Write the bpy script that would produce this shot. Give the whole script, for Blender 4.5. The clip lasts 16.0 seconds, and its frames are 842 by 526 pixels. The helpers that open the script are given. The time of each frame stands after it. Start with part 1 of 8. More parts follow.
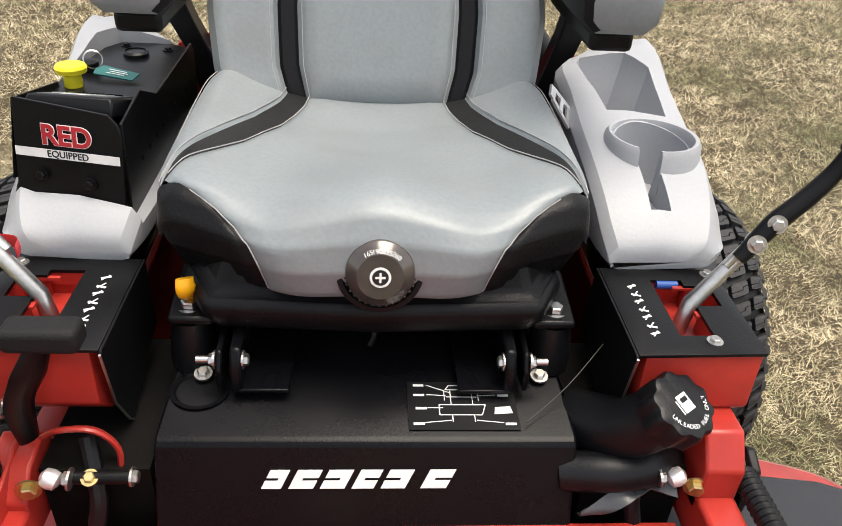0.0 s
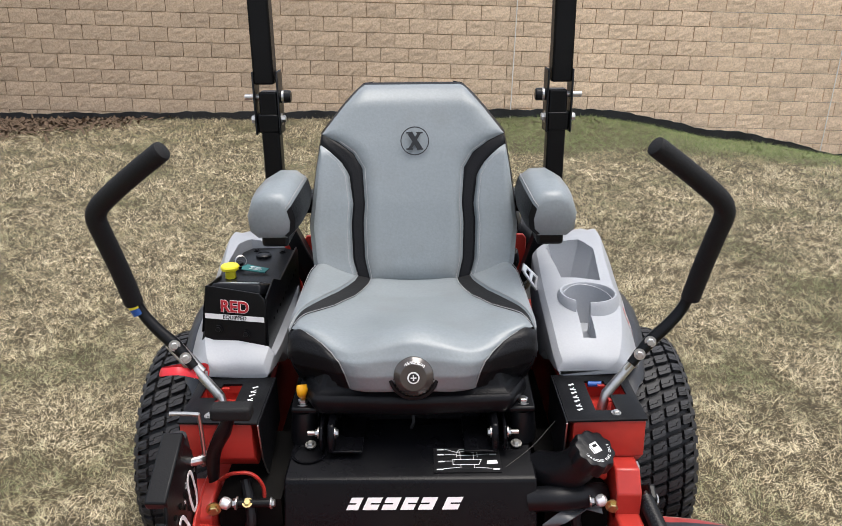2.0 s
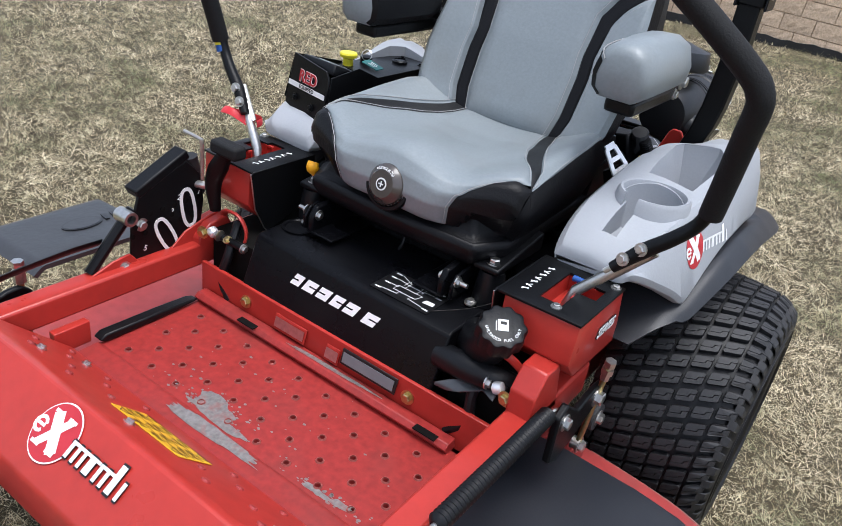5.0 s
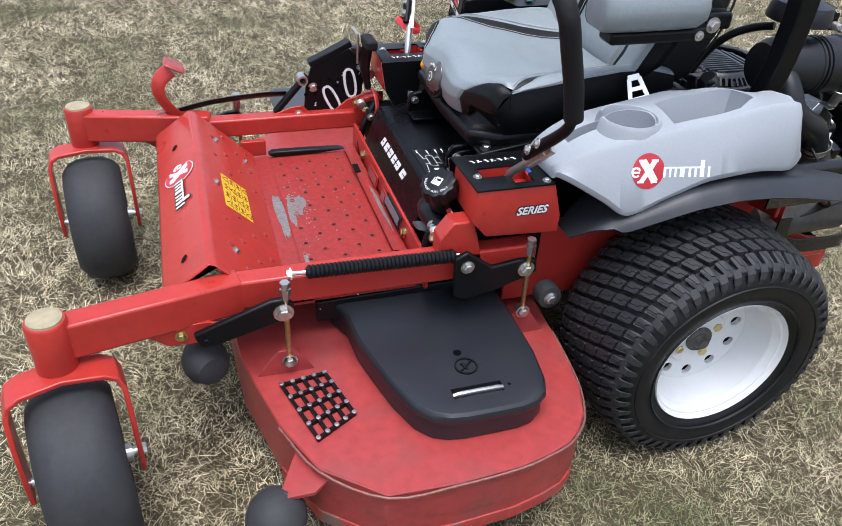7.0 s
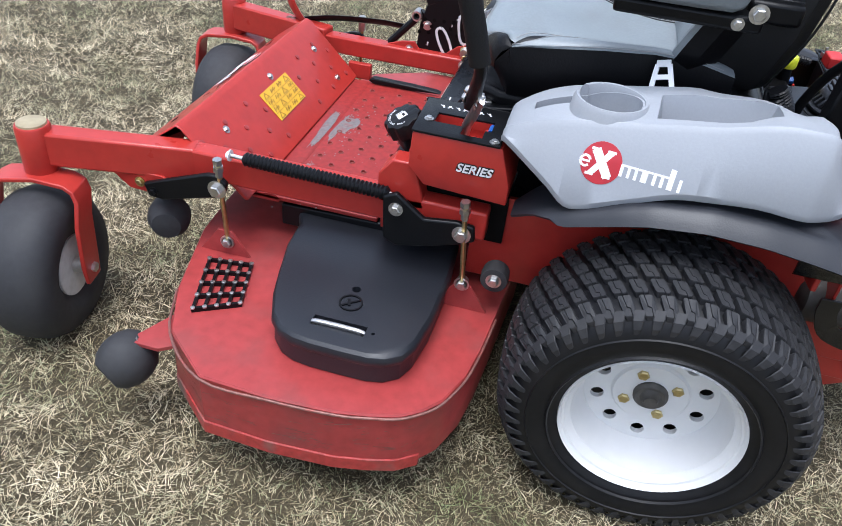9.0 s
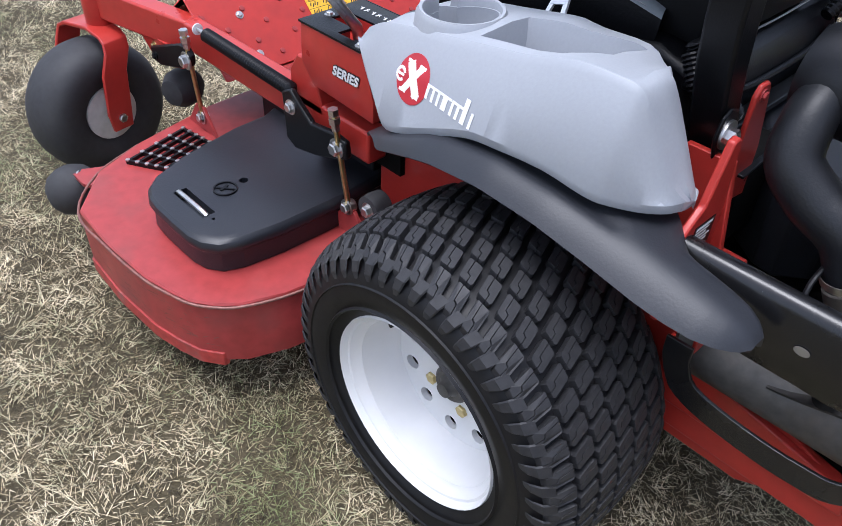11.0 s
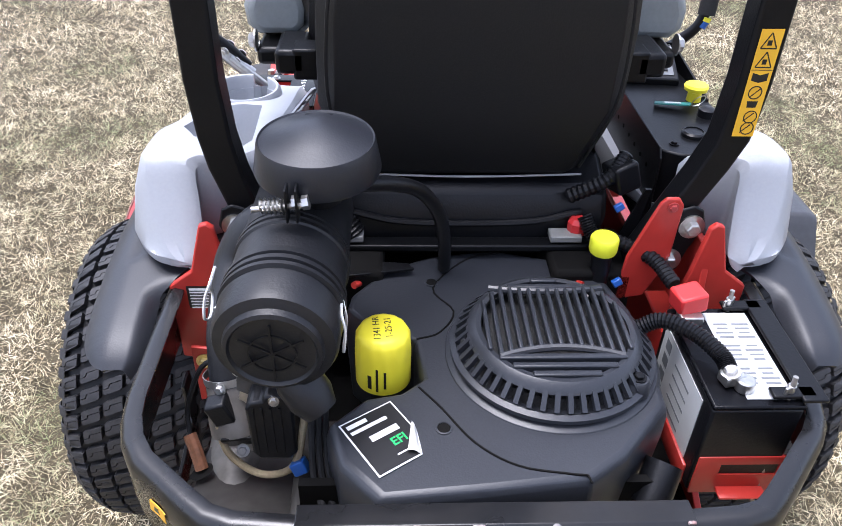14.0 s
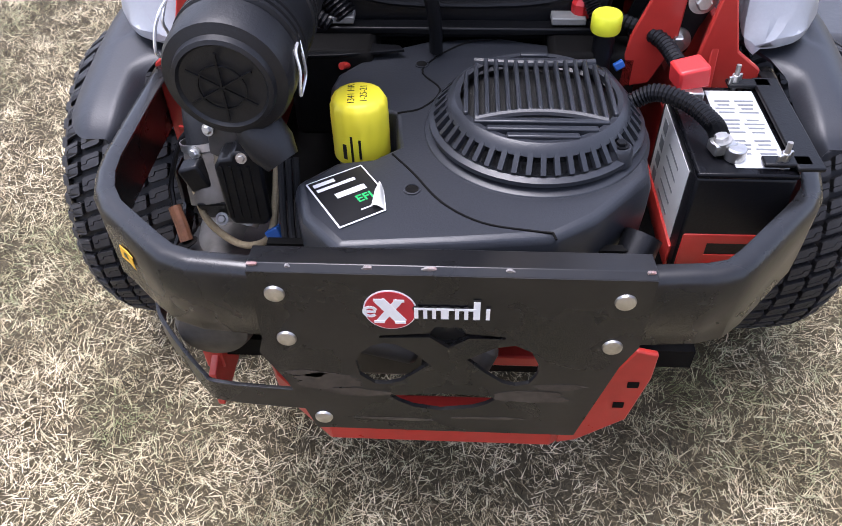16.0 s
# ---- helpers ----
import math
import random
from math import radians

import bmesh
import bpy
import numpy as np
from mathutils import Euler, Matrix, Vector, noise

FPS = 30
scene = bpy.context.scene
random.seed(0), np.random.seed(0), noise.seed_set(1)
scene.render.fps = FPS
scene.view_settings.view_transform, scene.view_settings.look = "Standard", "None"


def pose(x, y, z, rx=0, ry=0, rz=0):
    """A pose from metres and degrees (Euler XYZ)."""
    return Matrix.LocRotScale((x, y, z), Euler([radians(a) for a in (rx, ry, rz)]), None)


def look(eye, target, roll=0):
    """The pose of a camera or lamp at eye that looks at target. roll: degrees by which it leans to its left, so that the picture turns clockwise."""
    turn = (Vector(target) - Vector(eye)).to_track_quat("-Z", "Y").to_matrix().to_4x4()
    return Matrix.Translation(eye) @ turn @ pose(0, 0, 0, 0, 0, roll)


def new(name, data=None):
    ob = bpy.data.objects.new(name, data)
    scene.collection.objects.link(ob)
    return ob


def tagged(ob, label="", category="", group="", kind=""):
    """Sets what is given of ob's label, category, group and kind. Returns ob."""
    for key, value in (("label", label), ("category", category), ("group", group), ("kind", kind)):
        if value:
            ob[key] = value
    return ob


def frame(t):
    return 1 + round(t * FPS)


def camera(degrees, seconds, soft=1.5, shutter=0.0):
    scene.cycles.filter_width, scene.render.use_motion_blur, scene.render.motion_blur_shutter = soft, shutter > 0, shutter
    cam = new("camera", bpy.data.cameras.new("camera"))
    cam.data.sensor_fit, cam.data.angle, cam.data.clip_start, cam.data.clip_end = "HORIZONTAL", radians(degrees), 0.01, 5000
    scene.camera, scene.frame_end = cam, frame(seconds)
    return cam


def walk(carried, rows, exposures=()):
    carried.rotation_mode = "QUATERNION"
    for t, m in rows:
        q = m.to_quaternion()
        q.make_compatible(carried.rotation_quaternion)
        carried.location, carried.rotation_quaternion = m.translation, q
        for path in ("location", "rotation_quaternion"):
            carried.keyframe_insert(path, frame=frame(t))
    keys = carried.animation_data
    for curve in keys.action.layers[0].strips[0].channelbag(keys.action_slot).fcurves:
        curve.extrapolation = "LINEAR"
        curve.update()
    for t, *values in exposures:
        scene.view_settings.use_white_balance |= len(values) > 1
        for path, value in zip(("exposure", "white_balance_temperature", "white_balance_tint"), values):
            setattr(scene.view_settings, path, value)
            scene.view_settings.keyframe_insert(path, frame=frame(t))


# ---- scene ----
from mathutils.bvhtree import BVHTree
cam = camera(59.2, 16.0, soft=0.65)
PATH = [
    (0, (-0.016, -1.258, 1.243), (0.137, 0.417, 0.161), 3.9),
    (0.5, (0.027, -1.408, 1.346), (0.137, 0.337, 0.375), 2.4),
    (1, (0.079, -1.595, 1.45), (0.128, 0.235, 0.644), 0.8),
    (1.5, (0.041, -1.805, 1.486), (0.055, 0.06, 0.764), -0.1),
    (2, (0.027, -1.883, 1.497), (0.018, -0.003, 0.814), -0.6),
    (2.5, (0.03, -1.886, 1.497), (0.012, -0.002, 0.826), -0.8),
    (3, (0.08, -1.849, 1.463), (0.056, 0.019, 0.75), -0.9),
    (3.5, (0.234, -1.752, 1.421), (0.055, 0.097, 0.68), -1.7),
    (4, (0.385, -1.721, 1.364), (-0.035, 0.063, 0.564), 1.0),
    (4.5, (0.565, -1.674, 1.334), (-0.096, -0.016, 0.431), 5.7),
    (5, (0.8, -1.618, 1.331), (-0.144, -0.137, 0.373), 8.7),
    (5.2, (0.908, -1.627, 1.37), (-0.074, -0.193, 0.38), 8.9),
    (7.3, (1.789, -1.006, 1.486), (0.19, -0.695, 0.327), 2.0),
    (7.5, (1.786, -0.896, 1.49), (0.168, -0.729, 0.326), 0.9),
    (8, (1.843, -0.66, 1.476), (0.224, -0.638, 0.301), 1.7),
    (8.2, (1.86, -0.584, 1.458), (0.241, -0.606, 0.284), 3.4),
    (10.3, (1.463, 0.26, 1.314), (0.221, -0.651, 0.038), 0.7),
    (10.5, (1.398, 0.344, 1.309), (0.212, -0.635, 0.03), 0.3),
    (11, (1.265, 0.554, 1.247), (0.176, -0.525, -0.038), 2.8),
    (11.5, (1.091, 0.673, 1.213), (0.184, -0.547, -0.086), 2.2),
    (12, (0.966, 0.786, 1.193), (0.311, -0.547, -0.147), 0.6),
    (12.5, (0.812, 0.952, 1.25), (0.384, -0.478, -0.082), -0.2),
    (13, (0.573, 1.046, 1.311), (0.367, -0.481, 0.035), -2.0),
    (13.5, (0.329, 1.145, 1.383), (0.178, -0.454, 0.192), 1.2),
    (14, (0.127, 1.21, 1.407), (0.049, -0.41, 0.236), 1.6),
    (14.5, (0.013, 1.214, 1.397), (0.053, -0.4, 0.217), 0.0),
    (15, (-0.018, 1.252, 1.356), (0.043, -0.292, 0.086), -0.3),
    (15.5, (-0.004, 1.284, 1.294), (0.085, -0.191, -0.053), -1.0),
    (16, (0.001, 1.293, 1.262), (0.094, -0.13, -0.14), -1.3),
]
EXPOSURE = [(0, 1.12, 7350, 10), (0.8, 1.07, 7050, 10), (1.5, 0.92, 6800, 10), (2.5, 0.90, 6600, 10), (4, 0.85, 6150, 10), (5, 0.85, 6100, 10), (8, 0.98, 5900, 10), (10.5, 0.95, 5800, 12), (12.5, 1.22, 5950, 17), (14, 1.68, 5950, 17), (14.5, 1.7, 5950, 17), (16, 1.55, 6000, 20)]
walk(cam, [(t, look(eye, target, roll)) for t, eye, target, roll in PATH], EXPOSURE)

# ---- light ----
world = bpy.data.worlds.new("sky")
scene.world = world
world.use_nodes = True
wn = world.node_tree.nodes
sky = wn.new("ShaderNodeTexSky")
sky.sky_type, sky.sun_disc = "NISHITA", False
sky.sun_elevation, sky.sun_rotation = radians(78), radians(107)
sky.air_density, sky.dust_density = 1.0, 3.0
grey_sky = wn.new("ShaderNodeHueSaturation")
grey_sky.inputs["Saturation"].default_value = 0.55
world.node_tree.links.new(sky.outputs[0], grey_sky.inputs["Color"])
world.node_tree.links.new(grey_sky.outputs[0], wn["Background"].inputs[0])
wn["Background"].inputs[1].default_value = 0.15
sun = new("sun", bpy.data.lights.new("sun", "SUN"))
sun.data.energy, sun.data.angle, sun.data.color = 1.5, radians(35), (1.0, 0.985, 0.96)
sun.matrix_world = look((1.6, -0.5, 8.0), (0, 0, 0))


# ---- materials ----
def mat(name, color, rough=0.5, metal=0.0, grain=0.08, scale=40.0, bump=0.0, spots=0.0, spot_color=(0.3, 0.27, 0.22), spot_scale=6.0, coat=0.0, spec=0.5, rvar=0.1):
    """A surface with fine grain, broad stains and a slight relief."""
    m = bpy.data.materials.new(name)
    m.use_nodes = True
    nt = m.node_tree
    n, ln = nt.nodes, nt.links.new
    b = n["Principled BSDF"]
    b.inputs["Metallic"].default_value = metal
    b.inputs["Coat Weight"].default_value = coat
    b.inputs["Specular IOR Level"].default_value = spec
    tc = n.new("ShaderNodeTexCoord")
    fine = n.new("ShaderNodeTexNoise")
    fine.inputs["Scale"].default_value, fine.inputs["Detail"].default_value = scale, 5
    broad = n.new("ShaderNodeTexNoise")
    broad.inputs["Scale"].default_value, broad.inputs["Detail"].default_value = spot_scale, 6
    ln(tc.outputs["Object"], fine.inputs["Vector"])
    ln(tc.outputs["Object"], broad.inputs["Vector"])
    vary = n.new("ShaderNodeMix")
    vary.data_type = "RGBA"
    vary.inputs[6].default_value = (*[max(0, c * (1 - grain * 2)) for c in color], 1)
    vary.inputs[7].default_value = (*[min(1, c * (1 + grain * 2)) for c in color], 1)
    ln(fine.outputs[0], vary.inputs[0])
    ramp = n.new("ShaderNodeMapRange")
    ramp.inputs[1].default_value, ramp.inputs[2].default_value = 0.52, 0.75
    ramp.inputs[4].default_value = spots
    ln(broad.outputs[0], ramp.inputs[0])
    stain = n.new("ShaderNodeMix")
    stain.data_type = "RGBA"
    stain.inputs[7].default_value = (*spot_color, 1)
    ln(ramp.outputs[0], stain.inputs[0])
    ln(vary.outputs[2], stain.inputs[6])
    ln(stain.outputs[2], b.inputs["Base Color"])
    rr = n.new("ShaderNodeMapRange")
    rr.inputs[3].default_value, rr.inputs[4].default_value = max(0.03, rough - rvar), min(1, rough + rvar)
    ln(broad.outputs[0], rr.inputs[0])
    ln(rr.outputs[0], b.inputs["Roughness"])
    if bump:
        bp = n.new("ShaderNodeBump")
        bp.inputs["Strength"].default_value, bp.inputs["Distance"].default_value = bump, 0.002
        ln(fine.outputs[0], bp.inputs["Height"])
        ln(bp.outputs[0], b.inputs["Normal"])
    return m


RED = mat("red_paint", (0.39, 0.031, 0.023), 0.31, grain=0.08, spots=0.35, spot_color=(0.22, 0.024, 0.021), spot_scale=9, coat=0.1, spec=0.35)
RED_WORN = mat("worn_red_paint", (0.305, 0.040, 0.038), 0.38, grain=0.16, spots=0.7, spot_color=(0.21, 0.055, 0.05), spot_scale=8, bump=0.12, spec=0.4)
BLACK_METAL = mat("black_powder_coat", (0.0040, 0.0042, 0.0050), 0.36, grain=0.2, scale=300, spots=0.15, spot_color=(0.012, 0.012, 0.012), bump=0.15, spec=0.2)
BLACK_PLASTIC = mat("black_plastic", (0.005, 0.0053, 0.0065), 0.38, grain=0.15, scale=250, spots=0.25, spot_color=(0.020, 0.020, 0.022), bump=0.2, spec=0.25)
GREY_PLASTIC = mat("light_grey_plastic", (0.315, 0.33, 0.355), 0.48, grain=0.03, scale=200, spots=0.25, spot_color=(0.285, 0.295, 0.305), spot_scale=4, bump=0.12)
VINYL = mat("grey_vinyl", (0.200, 0.226, 0.240), 0.40, grain=0.07, scale=160, spots=0.55, spot_color=(0.165, 0.172, 0.172), spot_scale=7, bump=0.16)
VINYL_BLACK = mat("black_vinyl", (0.005, 0.005, 0.006), 0.42, grain=0.1, scale=220, bump=0.35, spec=0.18)
STRIPE = mat("dark_grey_vinyl", (0.011, 0.0115, 0.0125), 0.45, grain=0.1, scale=160, bump=0.2, spec=0.25)
THREAD = mat("pale_thread", (0.30, 0.30, 0.30), 0.8)
RUBBER = mat("tyre_rubber", (0.019, 0.019, 0.021), 0.6, grain=0.3, scale=90, spots=0.5, spot_color=(0.042, 0.040, 0.038), spot_scale=7, bump=0.3, spec=0.4)
SIDEWALL = mat("tyre_sidewall", (0.0065, 0.0065, 0.0075), 0.5, grain=0.25, scale=60, spots=0.35, spot_color=(0.022, 0.020, 0.018), spot_scale=9, bump=0.15, spec=0.28)
CHUTE = mat("weathered_chute_rubber", (0.032, 0.033, 0.037), 0.40, grain=0.15, scale=60, spots=0.5, spot_color=(0.035, 0.035, 0.038), spot_scale=9, bump=0.3)
RUBBER_DUSTY = mat("dusty_rubber", (0.021, 0.021, 0.0235), 0.7, grain=0.2, scale=60, spots=0.4, spot_color=(0.05, 0.048, 0.045), bump=0.3)
WHITE_RIM = mat("white_rim_paint", (0.66, 0.66, 0.655), 0.35, grain=0.02, spots=0.1, spot_color=(0.6, 0.57, 0.52))
WORN_RIM = mat("dirty_white_rim", (0.55, 0.54, 0.51), 0.5, grain=0.1, spots=0.7, spot_color=(0.25, 0.22, 0.18), spot_scale=14)
STEEL = mat("zinc_steel", (0.55, 0.54, 0.52), 0.35, metal=1.0, grain=0.15, scale=120)
ZINC = mat("yellow_zinc", (0.55, 0.45, 0.22), 0.35, metal=1.0, grain=0.15, scale=120)
WHITE = mat("white_decal", (0.75, 0.75, 0.75), 0.4)
DECAL_RED = mat("red_decal", (0.42, 0.02, 0.03), 0.4)
DECAL_BLACK = mat("black_decal", (0.008, 0.008, 0.009), 0.35)
YELLOW = mat("yellow_plastic", (0.78, 0.68, 0.03), 0.4, grain=0.03)
YELLOW_DECAL = mat("yellow_decal", (0.75, 0.42, 0.02), 0.45, grain=0.04)
BLUE = mat("blue_plastic", (0.012, 0.075, 0.30), 0.4)
TEAL = mat("teal_tag", (0.02, 0.16, 0.15), 0.35)
# Near-black for grimy parts, and for shade coloured into holes, slots and bays.
DARK = mat("grime_and_shade_black", (0.004, 0.0038, 0.0036), 0.8, grain=0.3, spots=0.3, spot_color=(0.013, 0.011, 0.009), spec=0.1)
ALU = mat("cast_aluminium", (0.35, 0.34, 0.32), 0.5, metal=0.85, grain=0.2, spots=0.5, spot_color=(0.12, 0.11, 0.09), spot_scale=20)
BLACK_SATIN = mat("black_satin_paint", (0.0033, 0.0034, 0.0044), 0.28, grain=0.2, scale=300, spots=0.25, spot_color=(0.010, 0.010, 0.010), spot_scale=12, bump=0.08, spec=0.13)
RED_FOOT = mat("footworn_red_paint", (0.27, 0.026, 0.023), 0.42, spec=0.3, grain=0.22, scale=70, spots=0.6, spot_color=(0.17, 0.035, 0.031), spot_scale=7, bump=0.15)
EDGE = mat("bare_edge", (0.20, 0.09, 0.075), 0.55, metal=0.3, grain=0.3, scale=80, spots=0.7, spot_color=(0.35, 0.05, 0.04), spot_scale=30)
SCUFF = mat("scraped_paint", (0.33, 0.035, 0.03), 0.5, grain=0.3, scale=60, spots=0.95, spot_color=(0.16, 0.12, 0.10), spot_scale=12, bump=0.3)
FOAM = mat("foam_grip", (0.007, 0.007, 0.0075), 0.7, grain=0.2, scale=300, bump=0.4, spec=0.3)
KNOB = mat("smoky_plastic", (0.05, 0.042, 0.038), 0.2, grain=0.2, spots=0.5, spot_color=(0.06, 0.045, 0.04), spot_scale=20, coat=0.6)
BACK_CLOTH = mat("black_cloth", (0.011, 0.011, 0.0115), 0.55, grain=0.2, scale=400, bump=0.3, spec=0.32)
WHITE_STEEL = mat("bright_steel", (0.78, 0.78, 0.78), 0.3, metal=0.6, grain=0.05)
RAG = mat("dark_plastic_sheet", (0.05, 0.055, 0.06), 0.25, grain=0.2)
ARCH = mat("arch_plastic", (0.014, 0.0155, 0.020), 0.45, grain=0.1, scale=250, spots=0.25, spot_color=(0.04, 0.04, 0.045), bump=0.15)
SCREEN = mat("lcd", (0.45, 0.48, 0.46), 0.15, grain=0.02)
GUARD = mat("guard_black", (0.0065, 0.0065, 0.0072), 0.28, grain=0.3, scale=90, spots=0.4, spot_color=(0.022, 0.019, 0.016), spot_scale=11, bump=0.08, spec=0.5)
MATTE = mat("matte_moulded_plastic", (0.0075, 0.008, 0.0098), 0.44, grain=0.15, scale=250, spots=0.25, spot_color=(0.022, 0.022, 0.024), spot_scale=9, bump=0.2, spec=0.4)
# Black plastic with its base lifted to hold the sheen on belt and rain covers.
COVER = mat("sheen_lifted_black_plastic", (0.013, 0.0145, 0.019), 0.40, grain=0.12, scale=250, spots=0.35, spot_color=(0.030, 0.030, 0.033), spot_scale=8, bump=0.12, spec=0.45)
SHROUD = mat("engine_plastic", (0.021, 0.023, 0.028), 0.36, grain=0.12, scale=350, spots=0.2, spot_color=(0.02, 0.02, 0.022), bump=0.12, spec=0.42)
SCREENMESH = mat("perforated_screen", (0.008, 0.008, 0.008), 0.7, grain=0.6, scale=500, bump=0.8)
PEEL = mat("sticker_back", (0.55, 0.54, 0.5), 0.3)
TAN = mat("tan_braid", (0.36, 0.29, 0.18), 0.8, grain=0.2, scale=200)
SOOT = mat("sooty_metal", (0.030, 0.028, 0.026), 0.55, metal=0.3, grain=0.35, spots=0.6, spot_color=(0.065, 0.05, 0.038), spot_scale=10)
RUST = mat("rusty_steel", (0.14, 0.055, 0.025), 0.7, grain=0.4, scale=80)
REDCAP = mat("red_plastic", (0.55, 0.03, 0.03), 0.4)
LEMON = mat("lemon_plastic", (0.72, 0.75, 0.03), 0.4)
PAPER = mat("white_label", (0.46, 0.47, 0.47), 0.4, grain=0.05)
BARE = mat("bare_grey_metal", (0.24, 0.225, 0.215), 0.45, metal=0.5, grain=0.3, scale=120, spots=0.7, spot_color=(0.36, 0.10, 0.09), spot_scale=40)
RIMWEAR = mat("worn_hole_rim", (0.28, 0.075, 0.065), 0.4, metal=0.2, grain=0.4, scale=60, spots=0.4, spot_color=(0.40, 0.33, 0.30), spot_scale=30)
MUFFLER = mat("scorched_grey_steel", (0.075, 0.070, 0.064), 0.55, metal=0.2, grain=0.3, scale=60, spots=0.7, spot_color=(0.11, 0.085, 0.06), spot_scale=9)
SCRAPE = mat("scraped_black_paint", (0.035, 0.028, 0.022), 0.6, grain=0.6, scale=55, spots=0.8, spot_color=(0.075, 0.06, 0.045), spot_scale=25)
GREYLETTER = mat("grey_decal", (0.13, 0.14, 0.15), 0.5)


# ---- mesh helpers ----
def thing(name, label, category, group="", at=(0, 0, 0)):
    e = new(name)
    e.empty_display_size = 0.05
    e.location = at
    tagged(e, label, category, group)
    return e


def mesh(name, geo, material, parent=None, label="", smooth=True, bevel=0.0, subdiv=0, seg=2, angle=35):
    verts, faces = geo
    me = bpy.data.meshes.new(name)
    me.from_pydata([tuple(v) for v in verts], [], [tuple(f) for f in faces])
    bm = bmesh.new()
    bm.from_mesh(me)
    bmesh.ops.remove_doubles(bm, verts=bm.verts, dist=1e-5)
    bmesh.ops.recalc_face_normals(bm, faces=bm.faces)
    bm.to_mesh(me)
    bm.free()
    me.materials.append(material)
    if smooth:
        me.shade_smooth()
        if not subdiv:
            me.set_sharp_from_angle(angle=radians(angle))
    ob = new(name, me)
    if parent:
        ob.parent = parent
        off = parent.location if parent.parent is None else parent.location + parent.parent.location
        ob.matrix_parent_inverse = Matrix.Translation(-off)
    if label:
        tagged(ob, label)
    if subdiv:
        s = ob.modifiers.new("soft", "SUBSURF")
        s.levels = s.render_levels = subdiv
    if bevel:
        b = ob.modifiers.new("edge", "BEVEL")
        b.width, b.segments, b.limit_method, b.angle_limit = bevel, seg, "ANGLE", radians(angle)
    return ob


def join(*geos):
    vs, fs = [], []
    for v, f in geos:
        k = len(vs)
        vs += [tuple(p) for p in v]
        fs += [tuple(i + k for i in q) for q in f]
    return vs, fs


def pieces(name, geos, material, parent, smooth=False):
    """Each shape as a part of its own."""
    for g in geos:
        mesh(name, g, material, parent, smooth=smooth)


def moved(geo, m):
    return [tuple(m @ Vector(v)) for v in geo[0]], geo[1]


def box(cx, cy, cz, sx, sy, sz, rx=0, ry=0, rz=0):
    vs = [(x * sx / 2, y * sy / 2, z * sz / 2) for x in (-1, 1) for y in (-1, 1) for z in (-1, 1)]
    fs = [(0, 1, 3, 2), (4, 6, 7, 5), (0, 4, 5, 1), (2, 3, 7, 6), (0, 2, 6, 4), (1, 5, 7, 3)]
    return moved((vs, fs), pose(cx, cy, cz, rx, ry, rz))


def prism(poly, axis, a, b):
    """A flat outline pushed along an axis: outline in the other two, in the order of x, y, z."""
    def put(p, s):
        p = list(p)
        p.insert("xyz".index(axis), s)
        return tuple(p)
    n = len(poly)
    vs = [put(p, a) for p in poly] + [put(p, b) for p in poly]
    fs = [tuple(range(n - 1, -1, -1)), tuple(range(n, 2 * n))] + [(i, (i + 1) % n, n + (i + 1) % n, n + i) for i in range(n)]
    return vs, fs


def lathe(profile, m, seg=32, close=False):
    """Turns (radius, height) round z, then places it by m."""
    vs, fs = [], []
    for r, h in profile:
        vs += [(r * math.cos(2 * math.pi * i / seg), r * math.sin(2 * math.pi * i / seg), h) for i in range(seg)]
    k = len(profile)
    for j in range(k if close else k - 1):
        for i in range(seg):
            a, b = j * seg, ((j + 1) % k) * seg
            fs.append((a + i, a + (i + 1) % seg, b + (i + 1) % seg, b + i))
    if not close:
        fs += [tuple(range(seg - 1, -1, -1)), tuple(range((k - 1) * seg, k * seg))]
    return moved((vs, fs), m)


def curve_points(pts, steps=6):
    """A smooth line through the points."""
    p = [Vector(q) for q in pts]
    if len(p) < 3:
        return p
    p = [2 * p[0] - p[1]] + p + [2 * p[-1] - p[-2]]
    out = []
    for i in range(1, len(p) - 2):
        for s in range(steps):
            t = s / steps
            a, b, c, d = p[i - 1:i + 3]
            out.append(0.5 * ((2 * b) + (c - a) * t + (2 * a - 5 * b + 4 * c - d) * t * t + (3 * b - a - 3 * c + d) * t ** 3))
    return out + [p[-2]]


def tube(pts, radius, seg=10, steps=6, flat=1.0):
    """A round bar along a smooth line; radius may be a list along the points given."""
    line = curve_points(pts, steps) if steps else [Vector(q) for q in pts]
    n = len(line)
    rad = [radius] * n if not isinstance(radius, (list, tuple)) else [float(q) for q in np.interp(np.linspace(0, 1, n), np.linspace(0, 1, len(radius)), radius)]
    vs, fs, side = [], [], None
    for i, q in enumerate(line):
        d = (line[min(i + 1, n - 1)] - line[max(i - 1, 0)]).normalized()
        if side is None:
            side = d.orthogonal().normalized()
        side = (side - side.dot(d) * d).normalized()
        up = d.cross(side)
        vs += [tuple(q + rad[i] * (math.cos(2 * math.pi * k / seg) * side + flat * math.sin(2 * math.pi * k / seg) * up)) for k in range(seg)]
    for i in range(n - 1):
        for k in range(seg):
            fs.append((i * seg + k, i * seg + (k + 1) % seg, (i + 1) * seg + (k + 1) % seg, (i + 1) * seg + k))
    fs += [tuple(range(seg - 1, -1, -1)), tuple(range((n - 1) * seg, n * seg))]
    return vs, fs


